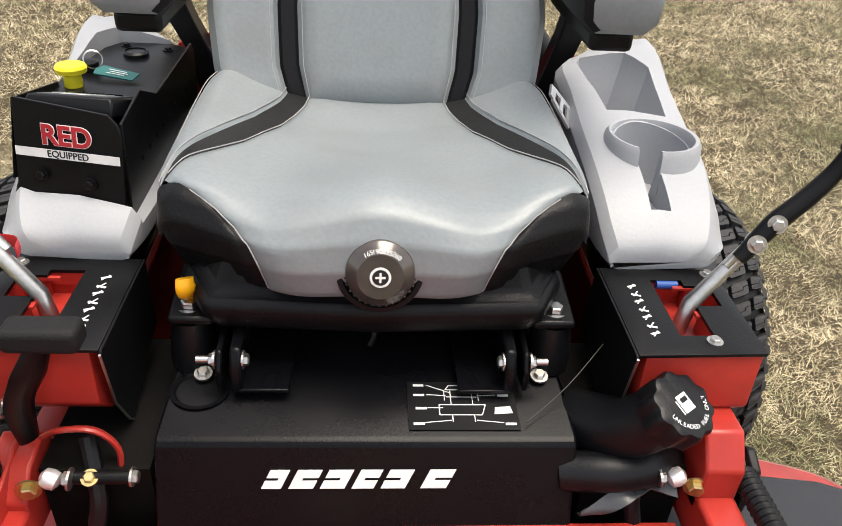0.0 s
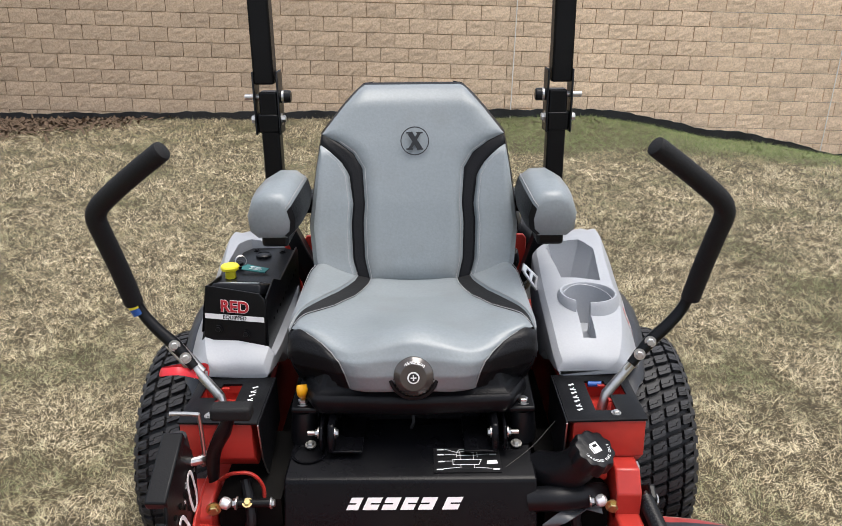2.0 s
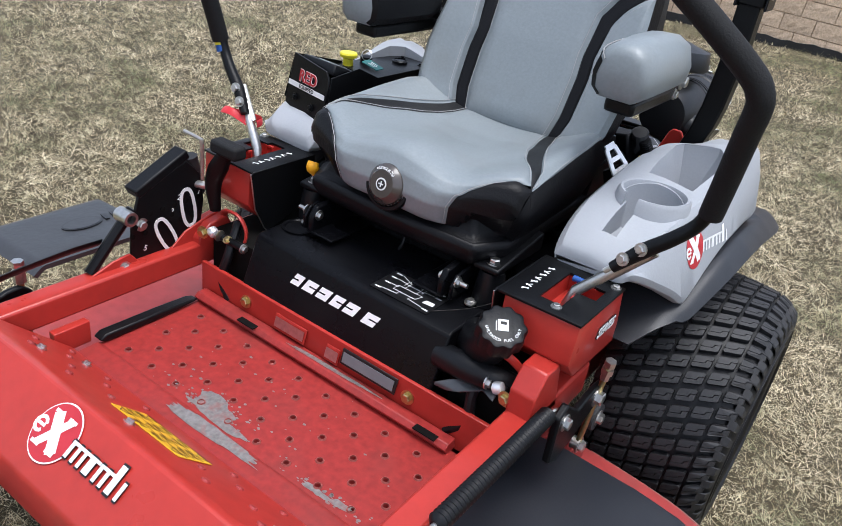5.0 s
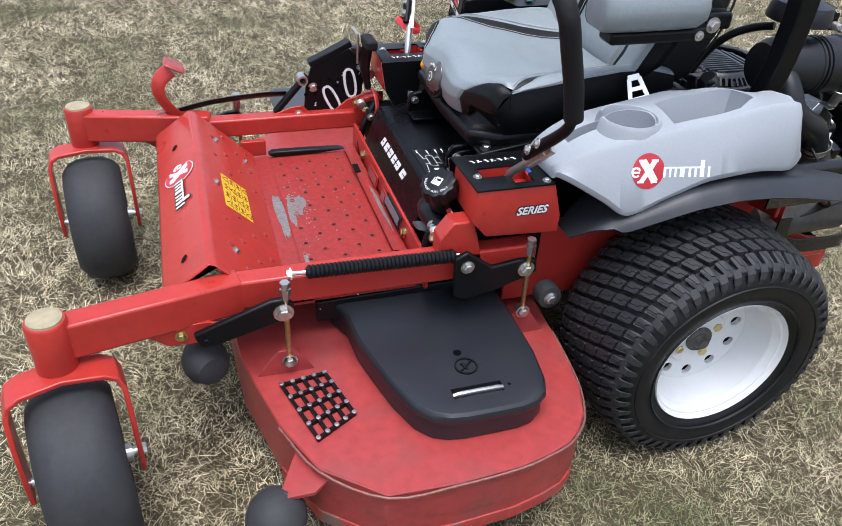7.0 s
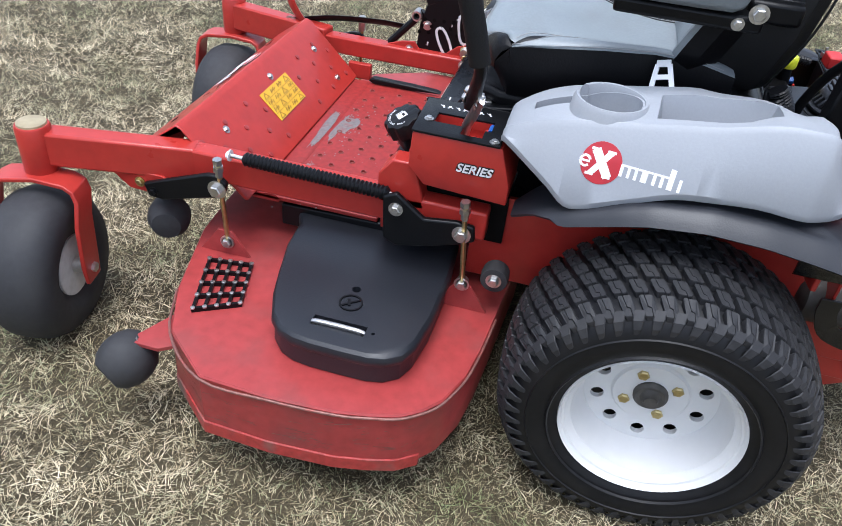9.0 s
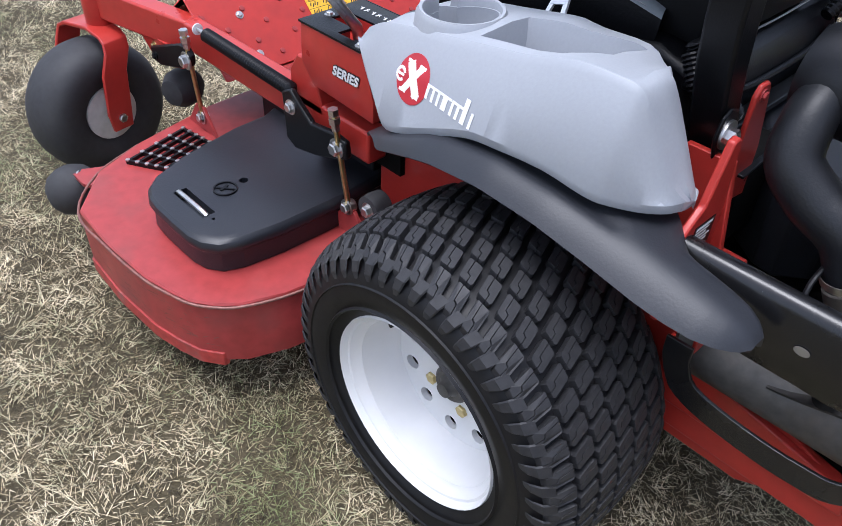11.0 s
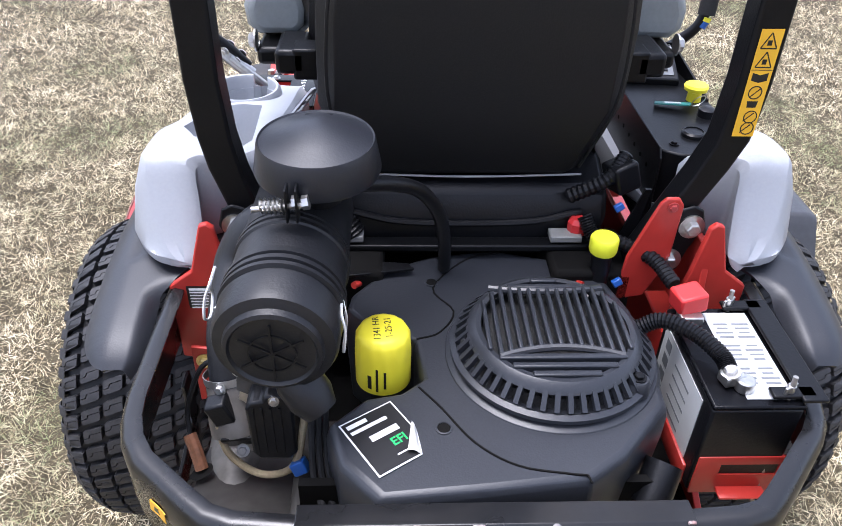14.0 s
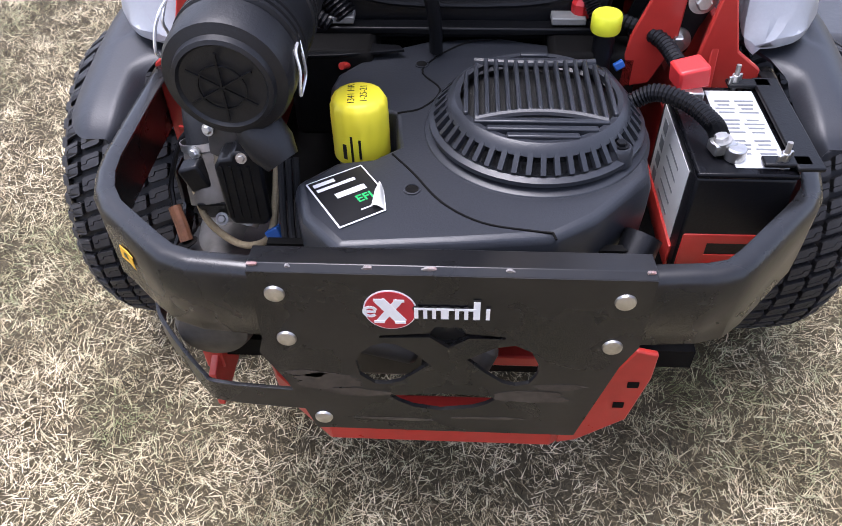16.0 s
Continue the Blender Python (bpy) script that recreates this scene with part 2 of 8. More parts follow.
def rod(a, b, r, seg=12, r2=None):
    a, b = Vector(a), Vector(b)
    m = Matrix.Translation(a) @ (b - a).to_track_quat("Z", "Y").to_matrix().to_4x4()
    return lathe([(r, 0), (r2 or r, (b - a).length)], m, seg)


def along(a, b):
    """The pose at a whose z looks to b."""
    a, b = Vector(a), Vector(b)
    return Matrix.Translation(a) @ (b - a).to_track_quat("Z", "Y").to_matrix().to_4x4()


def loft(rings, cap=True, closed=True):
    n = len(rings[0])
    vs = [tuple(p) for r in rings for p in r]
    fs = []
    for j in range(len(rings) - 1):
        for i in range(n if closed else n - 1):
            fs.append((j * n + i, j * n + (i + 1) % n, (j + 1) * n + (i + 1) % n, (j + 1) * n + i))
    if cap and closed:
        fs += [tuple(range(n - 1, -1, -1)), tuple(range((len(rings) - 1) * n, len(rings) * n))]
    return vs, fs


def sheet(f, nu, nv, thick=0.0):
    """A surface f(u, v), u and v from 0 to 1, with a thickness along its normal."""
    grid = [[Vector(f(i / nu, j / nv)) for j in range(nv + 1)] for i in range(nu + 1)]
    w = nv + 1
    vs = [tuple(p) for r in grid for p in r]
    fs = [(i * w + j, (i + 1) * w + j, (i + 1) * w + j + 1, i * w + j + 1) for i in range(nu) for j in range(nv)]
    if thick:
        k = len(vs)
        for i in range(nu + 1):
            for j in range(nv + 1):
                du = grid[min(i + 1, nu)][j] - grid[max(i - 1, 0)][j]
                dv = grid[i][min(j + 1, nv)] - grid[i][max(j - 1, 0)]
                no = du.cross(dv)
                no = no.normalized() if no.length > 1e-9 else Vector((0, 0, 1))
                vs.append(tuple(grid[i][j] - no * thick))
        fs += [tuple(q + k for q in reversed(g)) for g in fs]
        rim = [i * w for i in range(nu + 1)] + [nu * w + j for j in range(1, nv + 1)] + [i * w + nv for i in range(nu - 1, -1, -1)] + [j for j in range(nv - 1, 0, -1)]
        fs += [(rim[i], rim[(i + 1) % len(rim)], rim[(i + 1) % len(rim)] + k, rim[i] + k) for i in range(len(rim))]
    return vs, fs


def bolt(parent, at, way, r=0.011, material=None, name="bolt", washer=True):
    """A hexagon head on a washer, standing along way."""
    m = along(at, Vector(at) + Vector(way))
    g = lathe([(r, 0), (r, r * 0.85), (r * 0.8, r * 1.0)], m, 6)
    if washer:
        g = join(lathe([(r * 1.5, -0.001), (r * 1.5, 0.002)], m, 16), g)
    return mesh(name, g, material or ZINC, parent, smooth=False)


def words(name, text, size, m, material, parent, extrude=0.0008, shear=0.0, bold=0.0, align="CENTER", label=""):
    c = bpy.data.curves.new(name, "FONT")
    c.body, c.size, c.extrude, c.shear, c.offset = text, size, extrude, shear, bold
    c.align_x, c.align_y = align, "CENTER"
    tmp = new(name, c)
    me = bpy.data.meshes.new_from_object(tmp.evaluated_get(bpy.context.evaluated_depsgraph_get()))
    bpy.data.objects.remove(tmp)
    me.transform(m)
    me.materials.clear()
    me.materials.append(material)
    ob = new(name, me)
    ob.parent = parent
    off = parent.location if parent.parent is None else parent.location + parent.parent.location
    ob.matrix_parent_inverse = Matrix.Translation(-off)
    if label:
        tagged(ob, label)
    return ob


def face_pose(at, normal, up):
    """A pose whose z is the normal and y is up, for flat things on a surface."""
    z = Vector(normal).normalized()
    x = Vector(up).cross(z).normalized()
    y = z.cross(x)
    m = Matrix((x, y, z)).transposed().to_4x4()
    m.translation = at
    return m


# ---- ground and wall ----
def ground_height(x, y):
    dip = float(np.interp(x, [2.5, 3.3, 4.1, 5.0, 6.2, 9], [0, 0.12, 0.31, 0.42, 0.72, 1.0])) * min(1.0, max(0.0, (y - 2.5) / 6.4)) ** 1.6
    fall = float(np.interp(y, [-1.35, -0.15, 9.2], [0.0, -0.042, -0.235])) - dip
    return fall + 0.006 * math.sin(x * 2.1 + y) + 0.006 * math.sin(y * 2.7 - x * 0.6)


def ground_sheet():
    ticks = [-3000, -400, -120, -50, -28, -18, -13] + [-10 + 0.25 * i for i in range(81)] + [13, 18, 28, 50, 120, 400, 3000]
    vs = [(x, y, ground_height(max(-10, min(10, x)), max(-10, min(10, y)))) for x in ticks for y in ticks]
    n = len(ticks)
    return vs, [(i * n + j, (i + 1) * n + j, (i + 1) * n + j + 1, i * n + j + 1) for i in range(n - 1) for j in range(n - 1)]


GRASS = mat("dormant_turf", (0.070, 0.055, 0.029), 0.95, grain=0.45, scale=140, spots=0.5, spot_color=(0.070, 0.060, 0.030), spot_scale=1.2, bump=0.6)
ground = tagged(mesh("ground", ground_sheet(), GRASS), "dormant straw-coloured lawn with greener patches", "lawn", kind="structure")


def apply_cut(ob, *cutters, together=False, flat=False):
    """Cuts the shapes out of the mesh of ob for good, one after another or, where they stand apart, together."""
    for c in ([join(*cutters)] if together else cutters):
        tool = mesh("cutter", c, DARK, smooth=False)
        b = ob.modifiers.new("cut", "BOOLEAN")
        b.operation, b.solver, b.object = "DIFFERENCE", "EXACT", tool
        me = bpy.data.meshes.new_from_object(ob.evaluated_get(bpy.context.evaluated_depsgraph_get()))
        ob.modifiers.clear()
        ob.data = me
        bpy.data.objects.remove(tool)
    if flat:
        ob.data.shade_flat()
    else:
        ob.data.shade_smooth()
        ob.data.set_sharp_from_angle(angle=radians(30))
    return ob


mower = thing("riding_mower", "red zero-turn riding mower with grey seat, standing on the lawn", "mower")

# ---- drive wheels ----
AXLE_Y, AXLE_Z, TYRE_R, TYRE_W, TYRE_X = 0.004, 0.270, 0.321, 0.292, 0.577


def tread_radius(s):
    a = abs(s) / (TYRE_W / 2)
    return TYRE_R - 0.013 - 0.016 * a ** 2 - 0.05 * max(0, a - 0.80) ** 1.5 * 4


def tread(m):
    """Staggered turf blocks, each split by a fine crooked slit, and lugs that run over both shoulders."""
    vs, fs = [], []
    rows, count = 7, 52
    pitch = 2 * math.pi / count
    wide = TYRE_W / rows
    half_a = [(0.02, 0.10), (0.10, 0), (0.615, 0), (0.615, 0.62), (0.375, 0.68), (0.375, 1), (0.12, 1), (0, 0.9)]
    half_b = [(0.645, 0), (0.90, 0), (1, 0.1), (0.98, 0.90), (0.90, 1), (0.405, 1), (0.405, 0.725), (0.645, 0.665)]
    for r in range(rows):
        for c in range(count):
            for poly in (half_a, half_b):
                k = len(vs)
                for h in (-0.003, 0.011, 0.013):
                    inset = 0.0 if h < 0 else (0.01 if h < 0.012 else 0.045)
                    ca, cb = sum(p[0] for p in poly) / 8, sum(p[1] for p in poly) / 8
                    for a, b in poly:
                        a2, b2 = a + (ca - a) * inset, b + (cb - b) * inset
                        s = -TYRE_W / 2 + wide * (r + 0.07 + 0.86 * b2)
                        ang = pitch * (c + 0.5 * (r % 2) + 0.70 * a2 - 0.32 * b2)
                        rad = tread_radius(s) + h
                        vs.append((rad * math.cos(ang), rad * math.sin(ang), s))
                n = len(poly)
                fs.append(tuple(range(k + 2 * n, k + 3 * n)))
                for j in (0, n):
                    fs += [(k + j + i, k + j + (i + 1) % n, k + j + n + (i + 1) % n, k + j + n + i) for i in range(n)]
    h = TYRE_W / 2
    way = [(TYRE_R - 0.024, h - 0.012, 0.62), (TYRE_R - 0.036, h + 0.004, 0.60), (TYRE_R - 0.052, h + 0.010, 0.50), (TYRE_R - 0.066, h + 0.0105, 0.30)]
    for q in (1, -1):
        for c in range(count):
            k = len(vs)
            for i, (rad, s, w) in enumerate(way):
                lift = (0.004, 0.0035, 0.002, 0.0)[i]
                for e, o in ((-w / 2, 0), (-w / 2 + 0.06, lift), (w / 2 - 0.06, lift), (w / 2, 0)):
                    ang = pitch * (c + 0.35 + 0.25 * (q > 0) + e + 0.10 * i)
                    ro = rad + o * 0.25
                    vs.append((ro * math.cos(ang), ro * math.sin(ang), q * (s + o * 0.6 - 0.002)))
            for i in range(3):
                for j in range(3):
                    fs.append((k + 4 * i + j, k + 4 * i + j + 1, k + 4 * i + j + 5, k + 4 * i + j + 4))
    return moved((vs, fs), m)


def drive_wheel(s):
    m = Matrix.Translation((s * TYRE_X, AXLE_Y, AXLE_Z)) @ Vector((s, 0, 0)).to_track_quat("Z", "Y").to_matrix().to_4x4()
    h = TYRE_W / 2
    prof = [(0.167, -h + 0.03), (0.184, -h + 0.005), (0.226, -h - 0.012), (0.262, -h - 0.008), (0.284, -h + 0.006)]
    prof += [(tread_radius(-h + TYRE_W * i / 14), -h + TYRE_W * i / 14) for i in range(1, 14)]
    prof += [(0.284, h - 0.006), (0.262, h + 0.008), (0.226, h + 0.012), (0.184, h - 0.005), (0.167, h - 0.03)]
    wheel = mesh("drive_wheel", lathe(prof, m, 96, close=True), SIDEWALL, mower, "wide black turf tyre on a white rim", angle=50)
    mesh("tread", tread(m), RUBBER, wheel, smooth=False)
    for r in (0.246, 0.203):
        mesh("sidewall_bead", lathe([(r - 0.003, h + 0.008), (r, h + 0.0125), (r + 0.003, h + 0.008)], m, 96, close=True), SIDEWALL, wheel)
    rim = [(0.181, h - 0.002), (0.183, h - 0.008), (0.180, h - 0.013), (0.170, h - 0.016), (0.164, h - 0.03), (0.158, h - 0.034), (0.151, h - 0.075), (0.140, h - 0.10), (0.136, h - 0.11), (0.136, h - 0.13), (0.147, h - 0.13), (0.160, h - 0.075), (0.172, h - 0.02)]
    mesh("rim", lathe(rim, m, 64, close=True), WHITE_RIM, wheel, "white painted steel rim", angle=40)
    plate = mesh("disc", lathe([(0.139, h - 0.122), (0.139, h - 0.108), (0.081, h - 0.112), (0.076, h - 0.106), (0.022, h - 0.106), (0.022, h - 0.122)], m, 48, close=True), WHITE_RIM, wheel, "white wheel disc with round holes")
    apply_cut(plate, *[lathe([(0.0145, -0.05), (0.0145, 0.05)], m @ pose(0.110 * math.cos(a), 0.110 * math.sin(a), h - 0.115), 16) for a in [2 * math.pi * (i + 0.5) / 10 for i in range(10)]], together=True)
    mesh("hub", lathe([(0.036, h - 0.125), (0.036, h - 0.100), (0.030, h - 0.094), (0.022, h - 0.096), (0.016, h - 0.090), (0.014, h - 0.080), (0.0, h - 0.080)], m, 24), MUFFLER, wheel)
    for i in range(4):
        a = math.pi / 2 * i + 0.5
        p = m @ Vector((0.056 * math.cos(a), 0.056 * math.sin(a), h - 0.112))
        bolt(wheel, p, (s, 0, 0), 0.0125, name="lug_nut")
    mesh("valve", rod(m @ Vector((-0.108, 0.081, h - 0.1)), m @ Vector((-0.113, 0.086, h - 0.06)), 0.005), BLACK_PLASTIC, wheel)
    mesh("axle", rod(m @ Vector((0, 0, -0.35)), m @ Vector((0, 0, h - 0.12)), 0.03), DARK, wheel)
    return wheel


for side in (1, -1):
    drive_wheel(side)


# ---- front castors ----
CAST_X, CAST_Y, TRAIL = 0.51, -1.48, 0.075
X, Y, Z = Vector((1, 0, 0)), Vector((0, 1, 0)), Vector((0, 0, 1))


def castor(s, turn, name_label):
    """A fork on an upright pivot with a smooth tyre, turned by that many degrees."""
    base = Matrix.Translation((s * CAST_X, CAST_Y, 0)) @ pose(0, 0, 0, 0, 0, turn)
    trail, r, zc, w = TRAIL, 0.19, 0.186, 0.165
    tyre = [(0.075, -w / 2 + 0.02), (0.105, -w / 2), (0.155, -w / 2), (0.178, -w / 2 + 0.02), (r, -w / 2 + 0.045), (r + 0.003, 0), (r, w / 2 - 0.045), (0.178, w / 2 - 0.02), (0.155, w / 2), (0.105, w / 2), (0.075, w / 2 - 0.02)]
    spin = base @ pose(trail, 0, zc, 90, 0, 0)
    wheel = mesh("castor_wheel", lathe(tyre, spin, 64, close=True), RUBBER_DUSTY, mower, name_label, angle=50)
    mesh("rim", lathe([(0.078, -w / 2 + 0.012), (0.078, -w / 2 + 0.02), (0.066, -w / 2 + 0.035), (0.03, -w / 2 + 0.03), (0.03, w / 2 - 0.03), (0.066, w / 2 - 0.035), (0.078, w / 2 - 0.02), (0.078, w / 2 - 0.012)], spin, 40), WORN_RIM, wheel, "dirty white rim")
    half = [(trail, 0.110, zc - 0.035), (trail, 0.110, zc + 0.02), (trail * 0.85, 0.110, 0.315), (trail * 0.55, 0.109, 0.372), (trail * 0.48, 0.100, 0.395), (trail * 0.42, 0.078, 0.406), (trail * 0.25, 0.0, 0.408)]
    bow = [Vector(p) for p in half] + [Vector((p[0], -p[1], p[2])) for p in reversed(half[:-1])]
    rings = []
    for i, p in enumerate(bow):
        t = (bow[min(i + 1, len(bow) - 1)] - bow[max(i - 1, 0)])
        t = Vector((0, t.y, t.z)).normalized()
        n = Vector((0, -t.z, t.y)) * 0.0055
        w = X * (0.030 if i in (0, len(bow) - 1) else 0.037)
        rings.append([base @ (p - w - n), base @ (p + w - n), base @ (p + w + n), base @ (p - w + n)])
    mesh("fork", loft(rings), RED, wheel, "red bent flat-steel fork", bevel=0.0025)
    mesh("hub", rod(base @ Vector((trail, -0.095, zc)), base @ Vector((trail, 0.095, zc)), 0.020), STEEL, wheel)
    mesh("axle_bolt", rod(base @ Vector((trail, -0.12, zc)), base @ Vector((trail, 0.12, zc)), 0.011), STEEL, wheel)
    bolt(wheel, base @ Vector((trail, 0.112, zc)), base.to_3x3() @ Vector((0, 1, 0)), 0.013, STEEL)
    tower = mesh("pivot_tube", lathe([(0.038, 0.405), (0.040, 0.41), (0.040, 0.525), (0.037, 0.53)], Matrix.Translation((s * CAST_X, CAST_Y, 0)), 28), RED, mower, "red castor pivot tube with worn cap")
    mesh("cap", lathe([(0.034, 0.529), (0.033, 0.535), (0.0, 0.537)], Matrix.Translation((s * CAST_X, CAST_Y, 0)), 28), CAP, tower, "dull brass coloured dust cap")


CAP = mat("dull_cap", (0.42, 0.35, 0.22), 0.5, metal=0.4, grain=0.15, spots=0.5, spot_color=(0.25, 0.17, 0.1), spot_scale=25)
castor(1, 10, "dusty smooth black castor wheel turned sideways")
castor(-1, 5, "dusty smooth black castor wheel turned sideways")

# ---- frame ----
for s in (1, -1):
    rail = mesh("frame_rail", box(s * 0.43, -0.78, 0.478 if s > 0 else 0.470, 0.05, 0.74, 0.072 if s > 0 else 0.056), RED, mower, "red steel frame rail", bevel=0.006)
    a, b = Vector((s * 0.43, -1.12, 0.478)), Vector((s * 0.497, -1.45, 0.468))
    d = (b - a).normalized()
    ang = math.degrees(math.atan2(-d.x, d.y))
    mid = (a + b) / 2
    mesh("front_arm", box(mid.x, mid.y, mid.z, 0.055, (b - a).length + 0.03, 0.085, 0, 0, ang), RED, rail, bevel=0.006)
    tab = prism([(-1.33, 0.44), (-1.18, 0.44), (-1.10, 0.40), (-1.16, 0.385), (-1.27, 0.39)], "x", s * 0.47, s * 0.478)
    mesh("bracket", tab, RED, rail, bevel=0.001)
    for y in (-1.24, -1.185, -1.13):
        bolt(rail, (s * 0.478, y, 0.413), (s, 0, 0), 0.009)

# rear of the frame
mesh("frame_plate", prism([(-0.45, 0.52), (-0.45, 0.30), (-0.05, 0.30), (0.20, 0.24), (0.60, 0.24), (0.60, 0.32), (0.30, 0.45), (0.25, 0.74), (0.18, 0.74), (0.05, 0.55)], "x", 0.375, 0.387), RED, mower, bevel=0.002)
mesh("frame_plate", prism([(-0.45, 0.52), (-0.45, 0.30), (-0.05, 0.30), (0.20, 0.24), (0.48, 0.24), (0.48, 0.36), (0.30, 0.45), (0.25, 0.74), (0.18, 0.74), (0.05, 0.55)], "x", -0.387, -0.375), RED, mower, bevel=0.002)
# Added near-black slab keeps the space under the frame dark.
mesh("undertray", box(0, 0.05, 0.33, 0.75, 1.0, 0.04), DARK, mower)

# ---- maker's marks as plain shapes ----
def oval(rx, ry, n=40):
    return [(rx * math.cos(2 * math.pi * i / n), ry * math.sin(2 * math.pi * i / n)) for i in range(n)]


def slab(poly, m, t=0.001, lift=0.0):
    return moved(prism(poly, "z", lift, lift + t), m)


def stroke(x0, y0, x1, y1, w):
    d = Vector((x1 - x0, y1 - y0)).normalized()
    n = Vector((-d.y, d.x)) * w / 2
    return [(x0 + n.x, y0 + n.y), (x0 - n.x, y0 - n.y), (x1 - n.x, y1 - n.y), (x1 + n.x, y1 + n.y)]


def maker_mark(m, size, parent, outline=True):
    """A red oval with two crossed white bars and a row of white blocks; size is the oval's height."""
    r = size / 2
    if outline:
        mesh("mark", slab(oval(r * 1.05, r * 1.11), m, 0.0008), WHITE, parent)
    mesh("mark", slab(oval(r, r * 1.05), m, 0.001, 0.0008), DECAL_RED, parent, "red oval mark")
    bars = [stroke(-r * 0.42, -r * 0.62, r * 0.38, r * 0.62, r * 0.30), stroke(-r * 0.40, r * 0.62, r * 0.46, -r * 0.62, r * 0.44)]
    bars += [stroke(x, y, x + r * 0.42, y, r * 0.13) for x, y in ((-r * 0.62, r * 0.62), (-r * 0.65, -r * 0.62), (r * 0.16, r * 0.62), (r * 0.18, -r * 0.62))]
    g = [slab(p, m, 0.0008, 0.0018 + 0.0002 * i) for i, p in enumerate(bars)]
    ring = []
    for i in range(13):
        a = math.radians(20 + 300 * i / 13)
        b = math.radians(20 + 300 * (i + 1) / 13)
        c = (-r * 0.78, -r * 0.05)
        ring.append(slab(stroke(c[0] + r * 0.24 * math.cos(a), c[1] + r * 0.26 * math.sin(a), c[0] + r * 0.24 * math.cos(b), c[1] + r * 0.26 * math.sin(b), r * 0.13), m, 0.0008, 0.0020))
    g += ring + [slab(stroke(-r * 1.0, -r * 0.05, -r * 0.55, -r * 0.05, r * 0.11), m, 0.0008, 0.0022)]
    x = r * 0.80
    for w, tall in ((0.16, 0), (0.15, 0), (0.15, 0), (0.30, 0), (0.16, 0), (0.16, 0), (0.26, 1), (0.15, 0)):
        x += r * 0.14
        top = r * (0.62 if tall else 0.24)
        g.append(slab([(x, -r * 0.38), (x + r * w, -r * 0.38), (x + r * w, top), (x, top)], m, 0.0008, 0.0018))
        x += r * w * 1.35
    for k in range(3):
        x0 = r * (0.95 + 0.85 * k)
        g.append(slab(stroke(x0, r * 0.19, x0 + r * 0.7, r * 0.19, r * 0.11), m, 0.0008, 0.0024))
    if outline:
        edge = []
        for q in g[6 + len(ring) + 1:]:
            mid = sum((Vector(v) for v in q[0]), Vector()) / len(q[0])
            edge.append(([tuple(mid + (Vector(v) - mid) * 1.10 + (Vector(v) - mid).normalized() * r * 0.035 - (m.to_3x3() @ Z) * 0.0008) for v in q[0]], q[1]))
        pieces("mark_edge", edge, DECAL_BLACK, parent)
    pieces("mark_block", g[6 + len(ring) + 1:], WHITE, parent)
    mesh("mark_cross", join(*g[:6]), WHITE, parent, "white crossed bars")
    mesh("mark_curl", join(*g[6:7 + len(ring)]), WHITE, parent)


# ---- footplate, nose ----
foot = mesh("footplate", box(0, -0.865, 0.376, 0.74, 0.37, 0.012), RED_FOOT, mower, "red perforated footplate worn to bare metal", bevel=0.003)
spots = []
for r in range(5):
    for c in range(9):
        x = -0.31 + 0.075 * c + (0.037 if r % 2 else 0)
        y = -0.735 - 0.045 * r
        if x < 0.33:
            spots.append((x, y))
apply_cut(foot, *[lathe([(0.0055, 0.35), (0.0055, 0.40)], Matrix.Translation((x, y, 0)), 12) for x, y in spots], together=True, flat=True)
rim0 = None
for x, y in spots:
    if rim0 is None:
        rim0 = mesh("hole_rim", lathe([(0.0056, 0.380), (0.0060, 0.3850), (0.0070, 0.3850), (0.0088, 0.3815)], Matrix.Identity(4), 12, close=True), RIMWEAR, foot)
        rim0.location = (x, y, 0)
    else:
        o = new("hole_rim", rim0.data)
        o.parent, o.location = foot, (x, y, 0)


def blot(cx, cy, rx, ry, seed, n=44, turn=0.0):
    """An uneven outline for a worn patch."""
    r = np.random.default_rng(seed)
    ph = r.uniform(0, 6.28, 6)
    out = []
    for i in range(n):
        a = 2 * math.pi * i / n
        k = 1 + sum(0.16 / (j + 1) * math.sin((j + 2) * a + ph[j]) for j in range(6)) + 0.06 * r.normal()
        x, y = rx * k * math.cos(a), ry * k * math.sin(a)
        out.append((cx + x * math.cos(turn) - y * math.sin(turn), cy + x * math.sin(turn) + y * math.cos(turn)))
    return out


for i, (cx, cy, rx, ry, z) in enumerate(((-0.06, -0.905, 0.055, 0.022, 0.3822), (-0.03, -0.925, 0.08, 0.010, 0.3824), (0.22, -0.925, 0.028, 0.007, 0.3822), (0.27, -0.92, 0.018, 0.008, 0.3822))):
    mesh("bare_patch", prism(blot(cx, cy, rx, ry, i), "z", z, z + 0.0004), BARE, foot, "paint worn through to grey metal", smooth=False)
chip_r = np.random.default_rng(21)
chips = []
for cx, cy, sx_, sy_, count in ((-0.055, -0.905, 0.055, 0.022, 130), (0.24, -0.922, 0.05, 0.010, 45), (0.0, -0.83, 0.20, 0.07, 50)):
    for i in range(count):
        k = 0.0008 + 0.0022 * chip_r.random() ** 2
        chips.append(prism(blot(cx + sx_ * chip_r.normal(), max(-0.93, cy + sy_ * chip_r.normal()), k * 1.6, k, 100 + i, 7), "z", 0.3821, 0.3824))
tagged(mesh("paint_chips", join(*chips), BARE, foot, smooth=False), "specks where the paint has chipped", kind="stuff")
